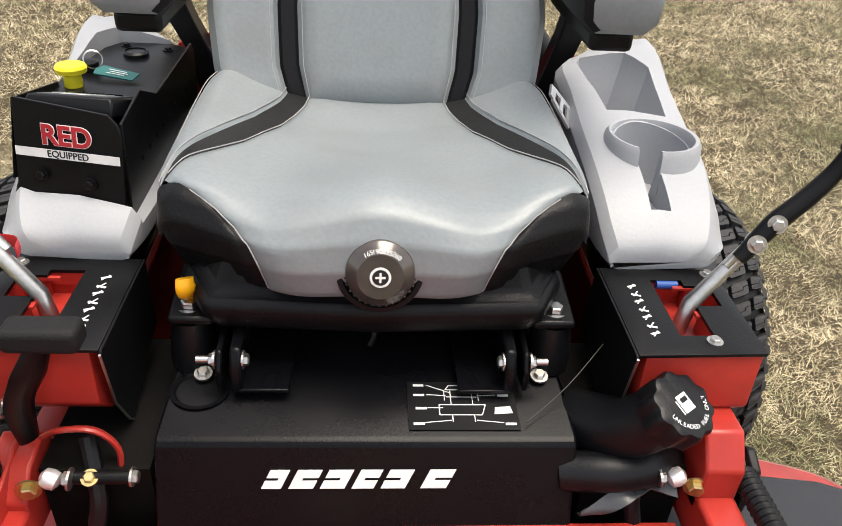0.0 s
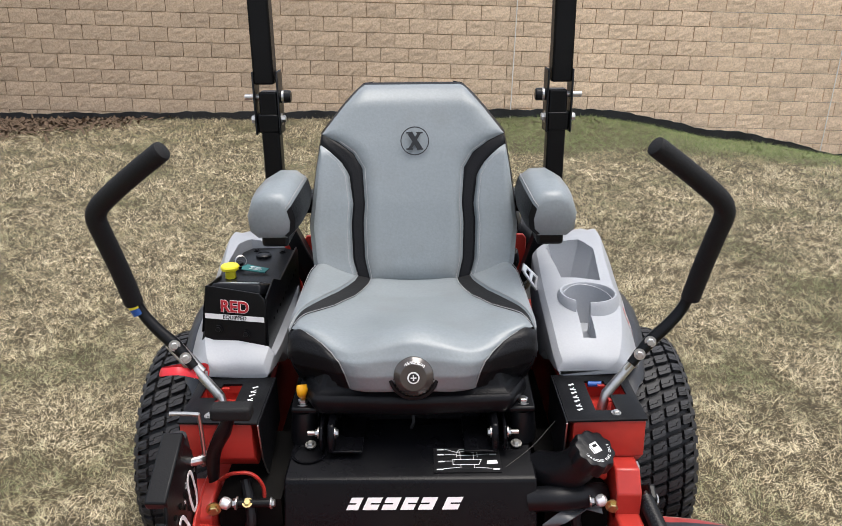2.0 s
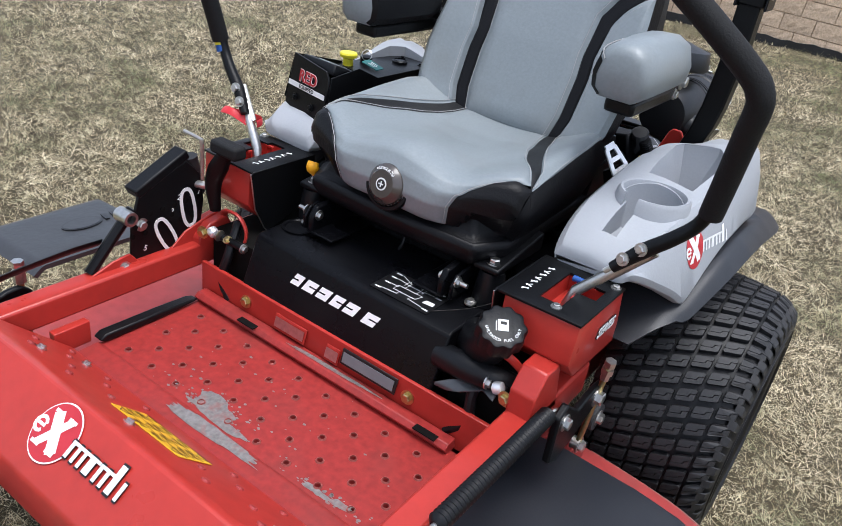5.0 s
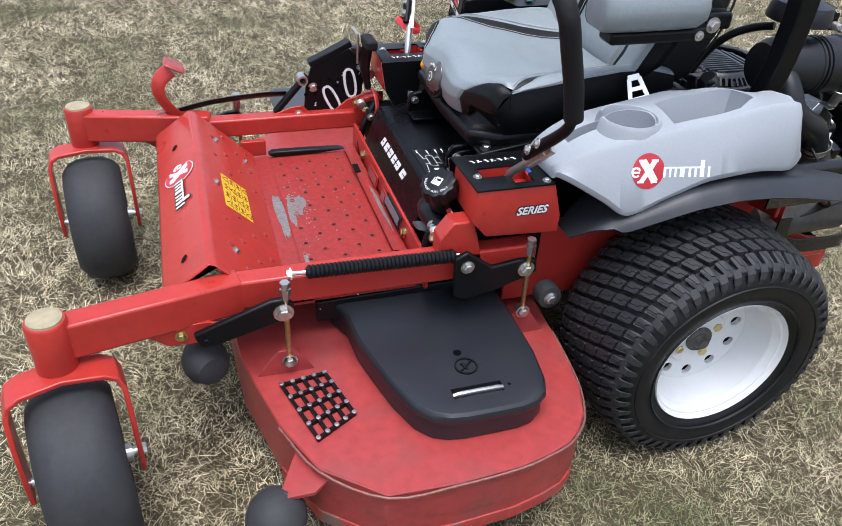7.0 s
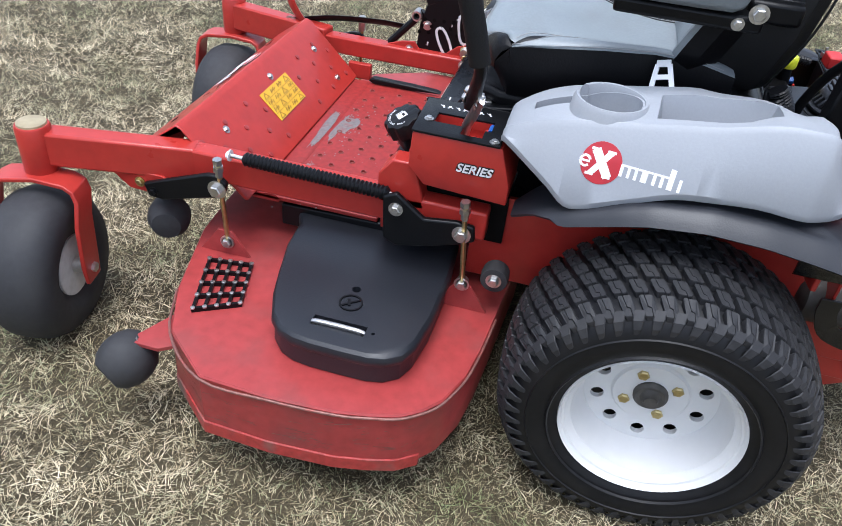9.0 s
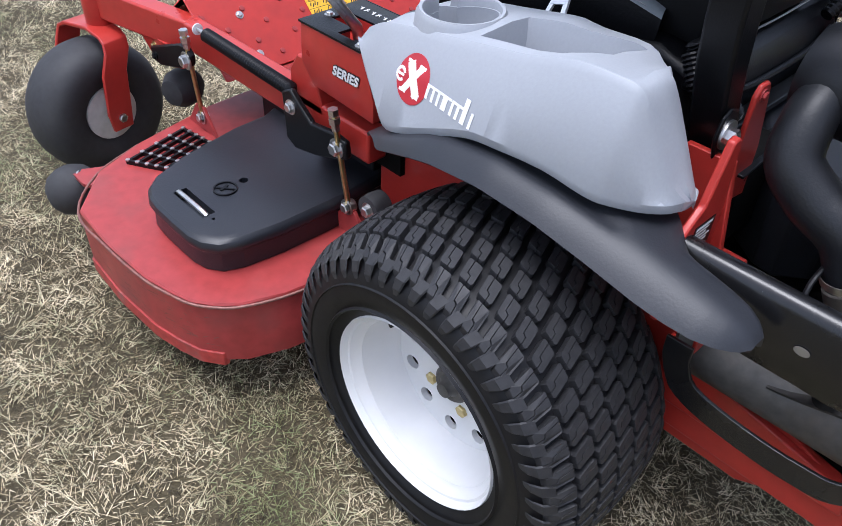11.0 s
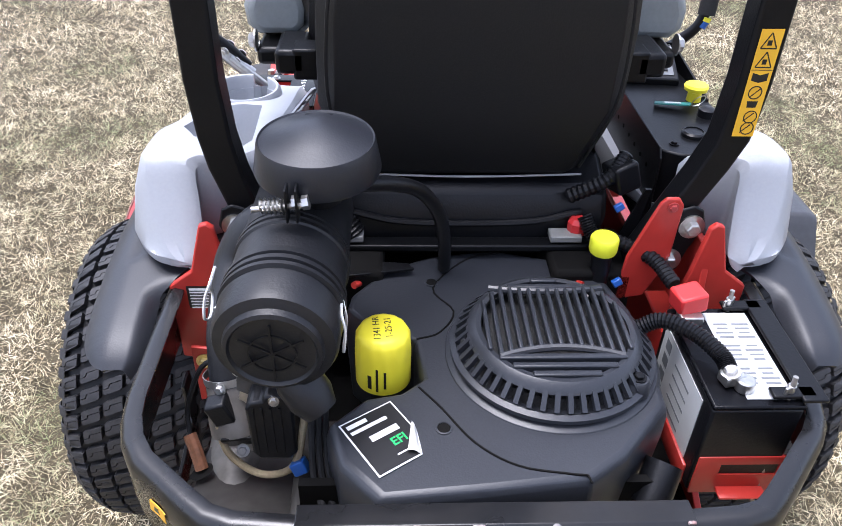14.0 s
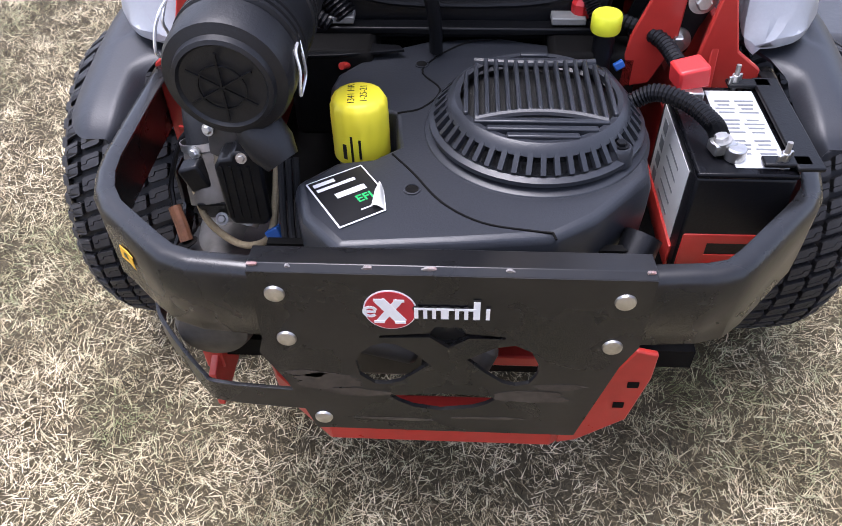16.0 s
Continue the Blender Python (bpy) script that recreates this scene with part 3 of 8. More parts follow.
mesh("bare_patch", moved(prism(blot(0, 0, 0.13, 0.012, 9), "z", 0, 0.0005), face_pose((-0.01, -0.957, 0.3855), (0, -0.05, 0.998), Y)), BARE, foot, smooth=False)
mesh("bare_patch", moved(prism(blot(0, 0, 0.12, 0.005, 10), "z", 0, 0.0005), face_pose((0.03, -0.685, 0.4053), Z, Y)), BARE, foot, smooth=False)
mesh("front_step", prism([(-1.03, 0.365), (-1.03, 0.381), (-0.95, 0.3855), (-0.943, 0.385), (-0.934, 0.378), (-0.934, 0.365)], "x", -0.37, 0.37), RED_FOOT, foot, bevel=0.001)
mesh("rear_lip", prism([(-0.695, 0.38), (-0.705, 0.395), (-0.695, 0.405), (-0.672, 0.405), (-0.668, 0.38)], "x", -0.37, 0.33), RED_FOOT, foot, bevel=0.002)
mesh("back_wall", box(0, -0.662, 0.42, 0.78, 0.01, 0.09), RED, mower, bevel=0.002)
for x, w, z in ((-0.10, 0.09, 0.43), (0.02, 0.035, 0.428), (0.115, 0.14, 0.44)):
    tab = mesh("plate_tab", box(x, -0.673, z, w, 0.003, 0.034, -14), RED if x < 0.1 else DECAL_BLACK, mower, bevel=0.001)
    mesh("label", box(x, -0.6765, z + 0.001, w * 0.92, 0.001, 0.022, -14), STEEL if x < 0.1 else GREYLETTER, tab, "small data plate")
for x in (-0.24, 0.21):
    bolt(mower, (x, -0.668, 0.428), (0, -1, 0.1), 0.010)
for x in (-0.20, 0.28):
    mesh("slot", box(x, -0.70, 0.4055, 0.05, 0.016, 0.002), DARK, foot)
nose = mesh("nose_plate", prism([(-0.990, 0.387), (-1.146, 0.540), (-1.156, 0.547), (-1.166, 0.550), (-1.262, 0.480), (-1.268, 0.470), (-1.268, 0.405), (-1.262, 0.405), (-1.262, 0.466), (-1.256, 0.474), (-1.163, 0.543), (-1.154, 0.539), (-1.000, 0.384)], "x", -0.385, 0.42), RED, mower, "red folded nose plate with maker's mark", bevel=0.003)
maker_mark(face_pose((-0.045, -1.209, 0.5215), (0, -0.59, 0.807), (0, 0.807, 0.59)), 0.085, nose)
back_n, back_up = Vector((0, 0.70, 0.714)), Vector((0, -0.714, 0.70))
label_m = face_pose((0.015, -1.0735, 0.4700), back_n, back_up) @ Matrix.Diagonal((1.0, 0.80, 1.0, 1.0))
warn = mesh("warning_label", slab([(-0.085, -0.055), (0.085, -0.055), (0.085, 0.055), (-0.085, 0.055)], label_m, 0.001, 0.0), YELLOW_DECAL, nose, "yellow warning label with black pictograms")
g = []
for r in range(4):
    for c in range(4):
        x, y = -0.064 + 0.043 * c, 0.04 - 0.027 * r
        if (r + c) % 3 == 0:
            g += [slab(stroke(x - 0.012, y - 0.009, x, y + 0.010, 0.002), label_m, 0.0004, 0.001), slab(stroke(x, y + 0.010, x + 0.012, y - 0.009, 0.002), label_m, 0.0004, 0.0012), slab(stroke(x - 0.012, y - 0.009, x + 0.012, y - 0.009, 0.002), label_m, 0.0004, 0.0014)]
        else:
            g += [slab(stroke(x - 0.012 + 0.007 * k, y - 0.008 + 0.004 * ((k + r) % 2), x - 0.007 + 0.007 * k, y + 0.008 - 0.005 * (k % 2), 0.003), label_m, 0.0004, 0.001 + 0.0002 * k) for k in range(4)]
    g.append(slab(stroke(-0.083, 0.026 - 0.027 * r, 0.083, 0.026 - 0.027 * r, 0.0015), label_m, 0.0004, 0.0009))
mesh("pictograms", join(*g), DECAL_BLACK, warn)
dents = []
for r in range(4):
    for c in range(7):
        x = -0.34 + 0.115 * c + (0.05 if r % 2 else 0)
        if abs(x) < 0.10 and r < 4:
            continue
        p = Vector((0, -0.9935, 0.3905)) + back_up * (0.03 + 0.045 * r)
        dents.append(lathe([(0.008, -0.002), (0.007, 0.003), (0.005, 0.0035)], face_pose((x, p.y, p.z), back_n, back_up), 12))
pieces("dimple", dents, RED_WORN, nose, True)
for x, k in ((-0.28, 0.15), (0.30, 0.15), (-0.28, 0.04), (0.30, 0.04), (0.0, 0.175)):
    p = Vector((0, -0.9935, 0.3905)) + back_up * k
    bolt(nose, (x, p.y, p.z), back_n, 0.007, STEEL)
for x, y, z in ((-0.21, -1.215, 0.5165), (0.34, -1.215, 0.5165)):
    mesh("slot", slab(oval(0.012, 0.006, 16), face_pose((x, y, z), (0, -0.59, 0.807), (0.5, 0.7, 0.5)), 0.0012), DARK, nose)

# ---- black front cover under the seat ----
cover = mesh("front_cover", prism([(-0.05, 0.580), (-0.612, 0.574), (-0.622, 0.568), (-0.664, 0.455), (-0.640, 0.40), (-0.05, 0.40)], "x", -0.262, 0.252), BLACK_SATIN, mower, "black steel cover with white lettering", bevel=0.004)
front_n = Vector((0, -0.937, 0.348))
lm = face_pose((-0.008, -0.6385, 0.527), front_n, (0, 0.348, 0.937))
g = []
for i, (x, w) in enumerate(((-0.110, 0.024), (-0.074, 0.030), (-0.036, 0.030), (0.001, 0.027), (0.038, 0.030), (0.088, 0.032))):
    k, hh = 0.006, 0.0125
    at = lambda f, e: (x + (w * (f - 0.5) if i % 2 else w * (0.5 - f)) + k * (2 * e - 1), hh * (2 * e - 1))
    g.append(slab([at(f, e) for f, e in ((0, 0), (1, 0), (1, 0.43), (0.38, 0.43), (0.38, 0.57), (1, 0.57), (1, 1), (0, 1))], lm, 0.0006, 0.0004))
pieces("mark_block", g, WHITE, cover)
dm = face_pose((0.113, -0.562, 0.5765), (0, -0.01, 1), (0, 1, 0))
dec = mesh("diagram_label", slab([(-0.07, -0.043), (0.07, -0.043), (0.07, 0.043), (-0.07, 0.043)], dm, 0.0006, 0.0), DECAL_BLACK, cover, "black service diagram label")
lines = [(-0.015, 0.036, 0.015, 0.036), (-0.02, 0.028, 0.02, 0.028), (-0.02, 0.028, -0.015, 0.036), (0.015, 0.036, 0.02, 0.028), (-0.022, 0.026, -0.022, 0.008), (0.022, 0.026, 0.022, 0.008), (-0.014, 0.026, -0.014, 0.0), (0.014, 0.026, 0.014, 0.0),
         (-0.03, 0.0, 0.03, 0.0), (-0.03, -0.018, 0.024, -0.018), (-0.03, 0.0, -0.03, -0.018), (0.03, 0.0, 0.024, -0.018), (-0.014, -0.018, -0.014, -0.03), (0.014, -0.018, 0.014, -0.03), (-0.02, 0.014, 0.02, 0.014),
         (-0.045, 0.036, -0.015, 0.022), (-0.045, 0.018, -0.02, 0.016), (0.045, 0.018, 0.02, 0.016), (0.045, 0.036, 0.01, 0.022), (-0.045, -0.006, -0.025, -0.006), (-0.05, -0.032, -0.016, -0.028), (0.05, -0.032, 0.016, -0.028)]
g = [slab(stroke(*q, 0.0012), dm, 0.0003, 0.0006 + 0.00005 * i) for i, q in enumerate(lines)]
g += [slab(stroke(x, y, x + 0.014, y, 0.004), dm, 0.0003, 0.0006) for x, y in ((-0.062, 0.036), (-0.062, 0.018), (-0.06, -0.006), (-0.064, -0.033), (0.046, 0.036), (0.048, 0.018), (0.052, -0.033))]
g += [slab([(0.040, -0.016), (0.064, -0.014), (0.062, -0.002), (0.042, -0.004)], dm, 0.0003, 0.0006)]
mesh("diagram", join(*g), WHITE, dec)
mesh("dish", lathe([(0.034, 0.575), (0.038, 0.577), (0.038, 0.579), (0.033, 0.579), (0.030, 0.576)], Matrix.Translation((-0.222, -0.535, 0)), 32, close=True), BLACK_SATIN, cover)

# ---- cutting deck ----
deck_line = [(0.30, -1.13), (0.42, -1.122), (0.645, -1.065), (0.78, -1.005), (0.878, -0.887), (0.885, -0.74), (0.877, -0.60), (0.862, -0.53), (0.845, -0.476), (0.815, -0.435), (0.778, -0.405), (0.70, -0.375), (0.605, -0.36), (0.49, -0.35), (0.2, -0.33), (-0.3, -0.33), (-0.55, -0.36), (-0.72, -0.42), (-0.80, -0.55), (-0.80, -0.85), (-0.70, -1.02), (-0.5, -1.12), (0, -1.14)]
DECK_Z = 0.268


def swell(line, k):
    c = Vector((0.0, -0.72))
    return [tuple(Vector(p) + (Vector(p) - c).normalized() * k) for p in line]


deck = mesh("mower_deck", loft([[(x, y, 0.115) for x, y in deck_line], [(x, y, DECK_Z - 0.004) for x, y in deck_line], [(x, y, DECK_Z) for x, y in swell(deck_line, -0.004)]]), RED_WORN, mower, "scuffed red cutting deck")
lip = [(x, y, DECK_Z - 0.006) for x, y in swell(deck_line, 0.003)]
mesh("edge_bead", tube([p for p in lip[2:14]], 0.003, 8, 4), EDGE, deck, "edge rubbed to bare metal")
low = swell(deck_line, 0.004)
mesh("skid_rail", loft([[(x, y, z) for z in (0.10, 0.135)] + [(x - 0.012, y, 0.135), (x - 0.012, y, 0.10)] for x, y in low[2:10]]), SCUFF, deck, "scraped skid rail along the deck's foot", bevel=0.002)
for p in ((0.486, -1.02), (0.482, -0.435)):
    mesh("hanger", prism([(p[1] - 0.07, DECK_Z), (p[1] + 0.06, DECK_Z), (p[1] + 0.015, 0.335), (p[1] - 0.02, 0.335)], "x", p[0] - 0.004, p[0] + 0.004), RED_WORN, deck, bevel=0.001)
scr = np.random.default_rng(31)
marks = []
for (x0, y0), (x1, y1) in zip(deck_line[2:9], deck_line[3:10]):
    a, b = Vector((x0, y0, 0)), Vector((x1, y1, 0))
    out = Vector((b.y - a.y, a.x - b.x, 0)).normalized()
    out = out if out.x > -0.2 and out.dot(a - Vector((0, -0.72, 0))) > 0 else -out
    for i in range(int(26 * (b - a).length / 0.15)):
        k, z = scr.random() * 0.9, 0.14 + 0.115 * scr.random()
        w, t = (0.01 + 0.07 * scr.random() ** 2) / (b - a).length, 0.0004 + 0.0010 * scr.random() ** 2
        p, q = a.lerp(b, k) + out * 0.0006, a.lerp(b, min(1.0, k + w)) + out * 0.0006
        dz = 0.004 * scr.normal()
        marks.append(([(p.x, p.y, z - t), (q.x, q.y, z - t + dz), (q.x, q.y, z + t * 0.4 + dz), (p.x, p.y, z + t)], [(0, 1, 2, 3)]))
tagged(mesh("scratches", join(*marks), EDGE, deck, smooth=False), "fine scratches along the deck skirt", kind="stuff")
roll = mesh("deck_roller", lathe([(0.017, -0.050), (0.034, -0.056), (0.050, -0.042), (0.060, -0.018), (0.062, 0.0), (0.060, 0.018), (0.050, 0.042), (0.034, 0.056), (0.017, 0.050), (0.015, 0.0)], along((0.815, -1.10, 0.185), (0.915, -1.15, 0.150)), 36, close=True), RUBBER_DUSTY, deck, "black rubber anti-scalp roller with a bore", angle=50)
mesh("roller_bracket", prism([(0.69, -1.035), (0.79, -0.985), (0.815, -1.02), (0.815, -1.075), (0.795, -1.085)], "z", 0.232, 0.242), RED_WORN, roll, bevel=0.001)
mesh("axle", rod((0.80, -1.07, 0.24), (0.812, -1.095, 0.19), 0.009), STEEL, roll)
roll2 = mesh("deck_roller", lathe([(0.012, -0.05), (0.035, -0.045), (0.05, -0.02), (0.052, 0.0), (0.05, 0.02), (0.035, 0.045), (0.012, 0.05)], Matrix.Translation((0.44, -1.20, 0.30)) @ pose(0, 0, 0, 0, 90, 20), 28), RUBBER_DUSTY, deck)

# black belt cover
top = [(0.33, -0.90), (0.40, -0.868), (0.491, -0.862), (0.581, -0.842), (0.66, -0.822), (0.735, -0.792), (0.768, -0.762), (0.783, -0.728), (0.788, -0.690), (0.789, -0.625), (0.788, -0.565), (0.780, -0.530), (0.758, -0.500), (0.718, -0.483), (0.63, -0.471), (0.47, -0.468), (0.33, -0.48)]
mid = (0.56, -0.68)
shrink = lambda k: [(mid[0] + (x - mid[0]) * k, mid[1] + (y - mid[1]) * k) for x, y in top]
bc = mesh("belt_cover", loft([[(x, y, z) for x, y in shrink(k)] for z, k in ((DECK_Z + 0.001, 0.975), (0.312, 0.965), (0.318, 0.985), (0.322, 1.0), (0.331, 1.0), (0.340, 0.985), (0.3455, 0.955), (0.347, 0.90))]), COVER, deck, "black moulded belt cover with a pull handle", bevel=0.004, seg=2, angle=40)
apply_cut(bc, box(0.722, -0.648, 0.345, 0.030, 0.115, 0.034), lathe([(0.010, 0.32), (0.010, 0.36)], Matrix.Translation((0.60, -0.652, 0)), 16), lathe([(0.004, 0.32), (0.004, 0.36)], Matrix.Translation((0.722, -0.574, 0)), 10))
mesh("pull_handle", tube([(0.722, -0.700, 0.333), (0.727, -0.695, 0.349), (0.727, -0.601, 0.349), (0.722, -0.596, 0.333)], 0.0055, 10, 4), STEEL, deck, "bare steel handle")
mesh("emblem", join(lathe([(0.026, 0.3445), (0.026, 0.3505), (0.0225, 0.3505), (0.0225, 0.3445)], Matrix.Translation((0.648, -0.648, 0)), 28, close=True), box(0.648, -0.648, 0.3480, 0.004, 0.042, 0.005, 0, 0, 40), box(0.648, -0.652, 0.3478, 0.022, 0.006, 0.005, 0, 0, 20)), BLACK_PLASTIC, deck)
mesh("belt_guard", prism([(-0.93, 0.30), (-0.93, 0.36), (-0.50, 0.37), (-0.50, 0.30)], "x", 0.335, 0.365), BLACK_PLASTIC, deck, bevel=0.004)
# grip pad
pad = []
for k in range(5):
    f = k / 4
    for (x0, y0), (x1, y1) in ((((0.534 + (0.519 - 0.534) * f), (-1.043 + 0.101 * f)), ((0.709 + (0.657 - 0.709) * f), (-0.992 + 0.088 * f))), (((0.534 + 0.175 * f), (-1.043 + 0.051 * f)), ((0.519 + 0.138 * f), (-0.942 + 0.038 * f)))):
        a, b = Vector((x0, y0)), Vector((x1, y1))
        pad.append((a, b))
pieces("grip_bar", [moved(box(0, 0, 0, (b - a).length + 0.006, 0.007, 0.008 + 0.0004 * i), Matrix.Translation(((a.x + b.x) / 2, (a.y + b.y) / 2, DECK_Z + 0.0055)) @ pose(0, 0, 0, 0, 0, math.degrees(math.atan2((b - a).y, (b - a).x)))) for i, (a, b) in enumerate(pad)], BLACK_METAL, deck)
nub = []
for i in range(5):
    for j in range(5):
        a, b = pad[0][0].lerp(pad[0][1], i / 4), pad[8][0].lerp(pad[8][1], i / 4)
        p = a.lerp(b, j / 4)
        nub.append(lathe([(0.006, 0), (0.0055, 0.003), (0.003, 0.0035)], Matrix.Translation((p.x, p.y, DECK_Z + 0.0095)), 8))
pieces("grip_stud", nub, STEEL, deck)

# discharge chute
chute = mesh("discharge_chute", sheet(lambda u, v: (-0.77 - 0.29 * v, -0.86 + 0.42 * u, 0.345 - 0.015 * v - 0.06 * max(0.0, v - 0.93) ** 0.8 - 1.7 * max(0.0, u - 0.84) * 0.42 - 0.8 * max(0.0, 0.06 - u) * 0.42), 40, 30, 0.012), CHUTE, deck, "black rubber discharge chute with a raised mark")
cm = face_pose((-0.92, -0.640, 0.3385), (-0.05, 0, 1), (-1, 0, 0))
mesh("raised_mark", join(slab(oval(0.056, 0.034), cm, 0.002), *[slab(stroke(0.066 + 0.026 * k, -0.018, 0.072 + 0.026 * k, 0.018, 0.012), cm, 0.003) for k in range(4)]), DECAL_BLACK, chute)
mesh("mark_field", slab(oval(0.051, 0.029), cm, 0.003), CHUTE, chute)

# ---- lift arms, spring ----
arm = mesh("lift_arm", prism([(-1.215, 0.428), (-1.205, 0.395), (-1.17, 0.392), (-1.03, 0.432), (-1.005, 0.45), (-1.0, 0.475), (-1.02, 0.492), (-1.05, 0.49)], "x", 0.488, 0.503), BLACK_METAL, mower, "black forged deck lift arm", bevel=0.004)
bolt(arm, (0.503, -1.024, 0.457), (1, 0, 0), 0.015, STEEL)
bolt(arm, (0.503, -1.19, 0.412), (1, 0, 0), 0.008, BLACK_METAL)
crank = mesh("bell_crank", prism([(-0.635, 0.53), (-0.605, 0.545), (-0.58, 0.525), (-0.54, 0.495), (-0.47, 0.505), (-0.43, 0.50), (-0.425, 0.465), (-0.45, 0.452), (-0.53, 0.425), (-0.60, 0.41), (-0.63, 0.425)], "x", 0.482, 0.497), BLACK_METAL, mower, "black bell crank", bevel=0.004)
bolt(crank, (0.497, -0.604, 0.506), (1, 0, 0), 0.011, STEEL)
bolt(crank, (0.497, -0.455, 0.478), (1, 0, 0), 0.014, STEEL)
for (a, b) in (((0.501, -1.018, 0.535), (0.488, -1.016, 0.305)), ((0.503, -0.455, 0.565), (0.484, -0.440, 0.34))):
    rd = mesh("hanger_rod", rod(a, b, 0.006), ZINC, mower, "threaded deck hanger rod with nuts")
    up = (Vector(a) - Vector(b)).normalized()
    for k, r in ((0.012, 0.011), (0.03, 0.012), (0.045, 0.009)):
        mesh("nut", lathe([(r, 0), (r, 0.013)], along(Vector(a) - up * k, Vector(a)), 6), STEEL, rd, smooth=False)
    bolt(rd, Vector(b) + Vector((0.004, 0, 0)), (1, 0, 0), 0.012, STEEL)
    mesh("eye", rod(Vector(b) - X * 0.012, Vector(b) + X * 0.006, 0.014), STEEL, rd)
ribs = []
n = 72
for i in range(n + 1):
    y = -0.965 + 0.335 * i / n
    ribs.append((0.0165 if i % 2 else 0.0132, y + 0.965))
boot = mesh("spring_boot", lathe([(0.008, -0.004)] + ribs + [(0.008, 0.339)], along((0.473, -0.965, 0.534), (0.473, -0.63, 0.526)), 18), BLACK_PLASTIC, mower, "black ribbed spring boot", angle=20)
mesh("spring_rod", tube([(0.473, -1.01, 0.536), (0.473, -0.96, 0.534)], 0.005, 10, 0), STEEL, boot)
bolt(boot, (0.473, -1.0, 0.535), (0, -1, 0), 0.009, WHITE)
mesh("hook", tube([(0.473, -0.635, 0.526), (0.478, -0.615, 0.528), (0.485, -0.600, 0.520), (0.49, -0.597, 0.506)], 0.005, 8, 4), STEEL, boot)
rollr = mesh("idler", lathe([(0.01, -0.02), (0.03, -0.02), (0.032, 0), (0.03, 0.02), (0.01, 0.022)], Matrix.Translation((0.47, -0.37, 0.37)) @ pose(0, 0, 0, 0, 90, 0), 24), RUBBER_DUSTY, mower, "small black idler wheel")
bolt(rollr, (0.49, -0.37, 0.37), (1, 0, 0), 0.012, STEEL)

# ---- deck lift pedal and height panel on the other rail ----
ped = mesh("lift_pedal", tube([(-0.44, -1.13, 0.455), (-0.44, -1.165, 0.485), (-0.44, -1.21, 0.525), (-0.44, -1.242, 0.58), (-0.44, -1.235, 0.625), (-0.44, -1.20, 0.655)], 0.024, 10, 5, flat=0.30), RED, mower, "red foot pedal for the deck lift")
mesh("tread_plate", moved(prism([(-0.035, -0.03), (0.035, -0.03), (0.035, 0.03), (-0.035, 0.03)], "z", -0.006, 0.006), face_pose((-0.44, -1.19, 0.668), (0, 0.45, 0.9), (0, -0.9, 0.45))), RED_WORN, ped, "worn pink-red tread plate", bevel=0.006)
link = mesh("lift_link", tube([(-0.465, -1.245, 0.503), (-0.465, -1.10, 0.535), (-0.465, -0.95, 0.548), (-0.465, -0.866, 0.548)], 0.017, 10, 5, flat=0.3), BLACK_METAL, mower, "black curved lift link")
bolt(link, (-0.445, -1.245, 0.503), (1, 0, 0), 0.014, STEEL)
flange = mesh("rail_flange", prism([(-1.0, 0.44), (-1.0, 0.47), (-0.93, 0.49), (-0.86, 0.515), (-0.82, 0.520), (-0.80, 0.496), (-0.76, 0.486), (-0.72, 0.496), (-0.68, 0.528), (-0.61, 0.55), (-0.56, 0.55), (-0.56, 0.44)], "x", -0.434, -0.428), RED, mower, "red flange along the frame rail", bevel=0.002)
for y, z in ((-0.835, 0.493), (-0.618, 0.515)):
    bolt(flange, (-0.428, y, z), (1, 0, 0), 0.009, STEEL)
panel = mesh("height_panel", prism([(-0.815, 0.50), (-0.808, 0.575), (-0.79, 0.640), (-0.668, 0.692), (-0.632, 0.655), (-0.622, 0.59), (-0.632, 0.53), (-0.70, 0.485), (-0.78, 0.475)], "x", -0.443, -0.436), BLACK_METAL, mower, "black cutting-height panel with white ovals and numbers", bevel=0.002)
mesh("top_fold", box(-0.455, -0.727, 0.675, 0.04, 0.145, 0.022, 26, 0, 0), BLACK_METAL, panel, bevel=0.004)
pn = face_pose((-0.4355, -0.72, 0.575), (1, 0, 0), (0, 0.35, 0.94))
g = []
for cx, cy, a in ((0.009, -0.042, 46), (0.047, 0.025, 29)):
    for k in range(20):
        t0, t1 = 2 * math.pi * k / 20, 2 * math.pi * (k + 1) / 20
        e = lambda t: (0.0165 * math.copysign(abs(math.cos(t)) ** 0.7, math.cos(t)), 0.046 * math.copysign(abs(math.sin(t)) ** 0.85, math.sin(t)))
        ro = lambda p: (cx + p[0] * math.cos(radians(a)) - p[1] * math.sin(radians(a)), cy + p[0] * math.sin(radians(a)) + p[1] * math.cos(radians(a)))
        g.append(slab(stroke(*ro(e(t0)), *ro(e(t1)), 0.008), pn, 0.001, 0.0018 + 0.00003 * k))
pieces("oval_mark", g, WHITE, panel)
holes = [lathe([(0.006, 0.0004), (0.006, 0.0016)], pn @ Matrix.Translation((x, y, 0)), 12) for x, y in [(-0.075 + 0.028 * i, -0.03 + 0.012 * i + 0.022 * j) for i in range(6) for j in range(-1, 2)]]
mesh("pin_holes", join(*holes), DARK, panel)
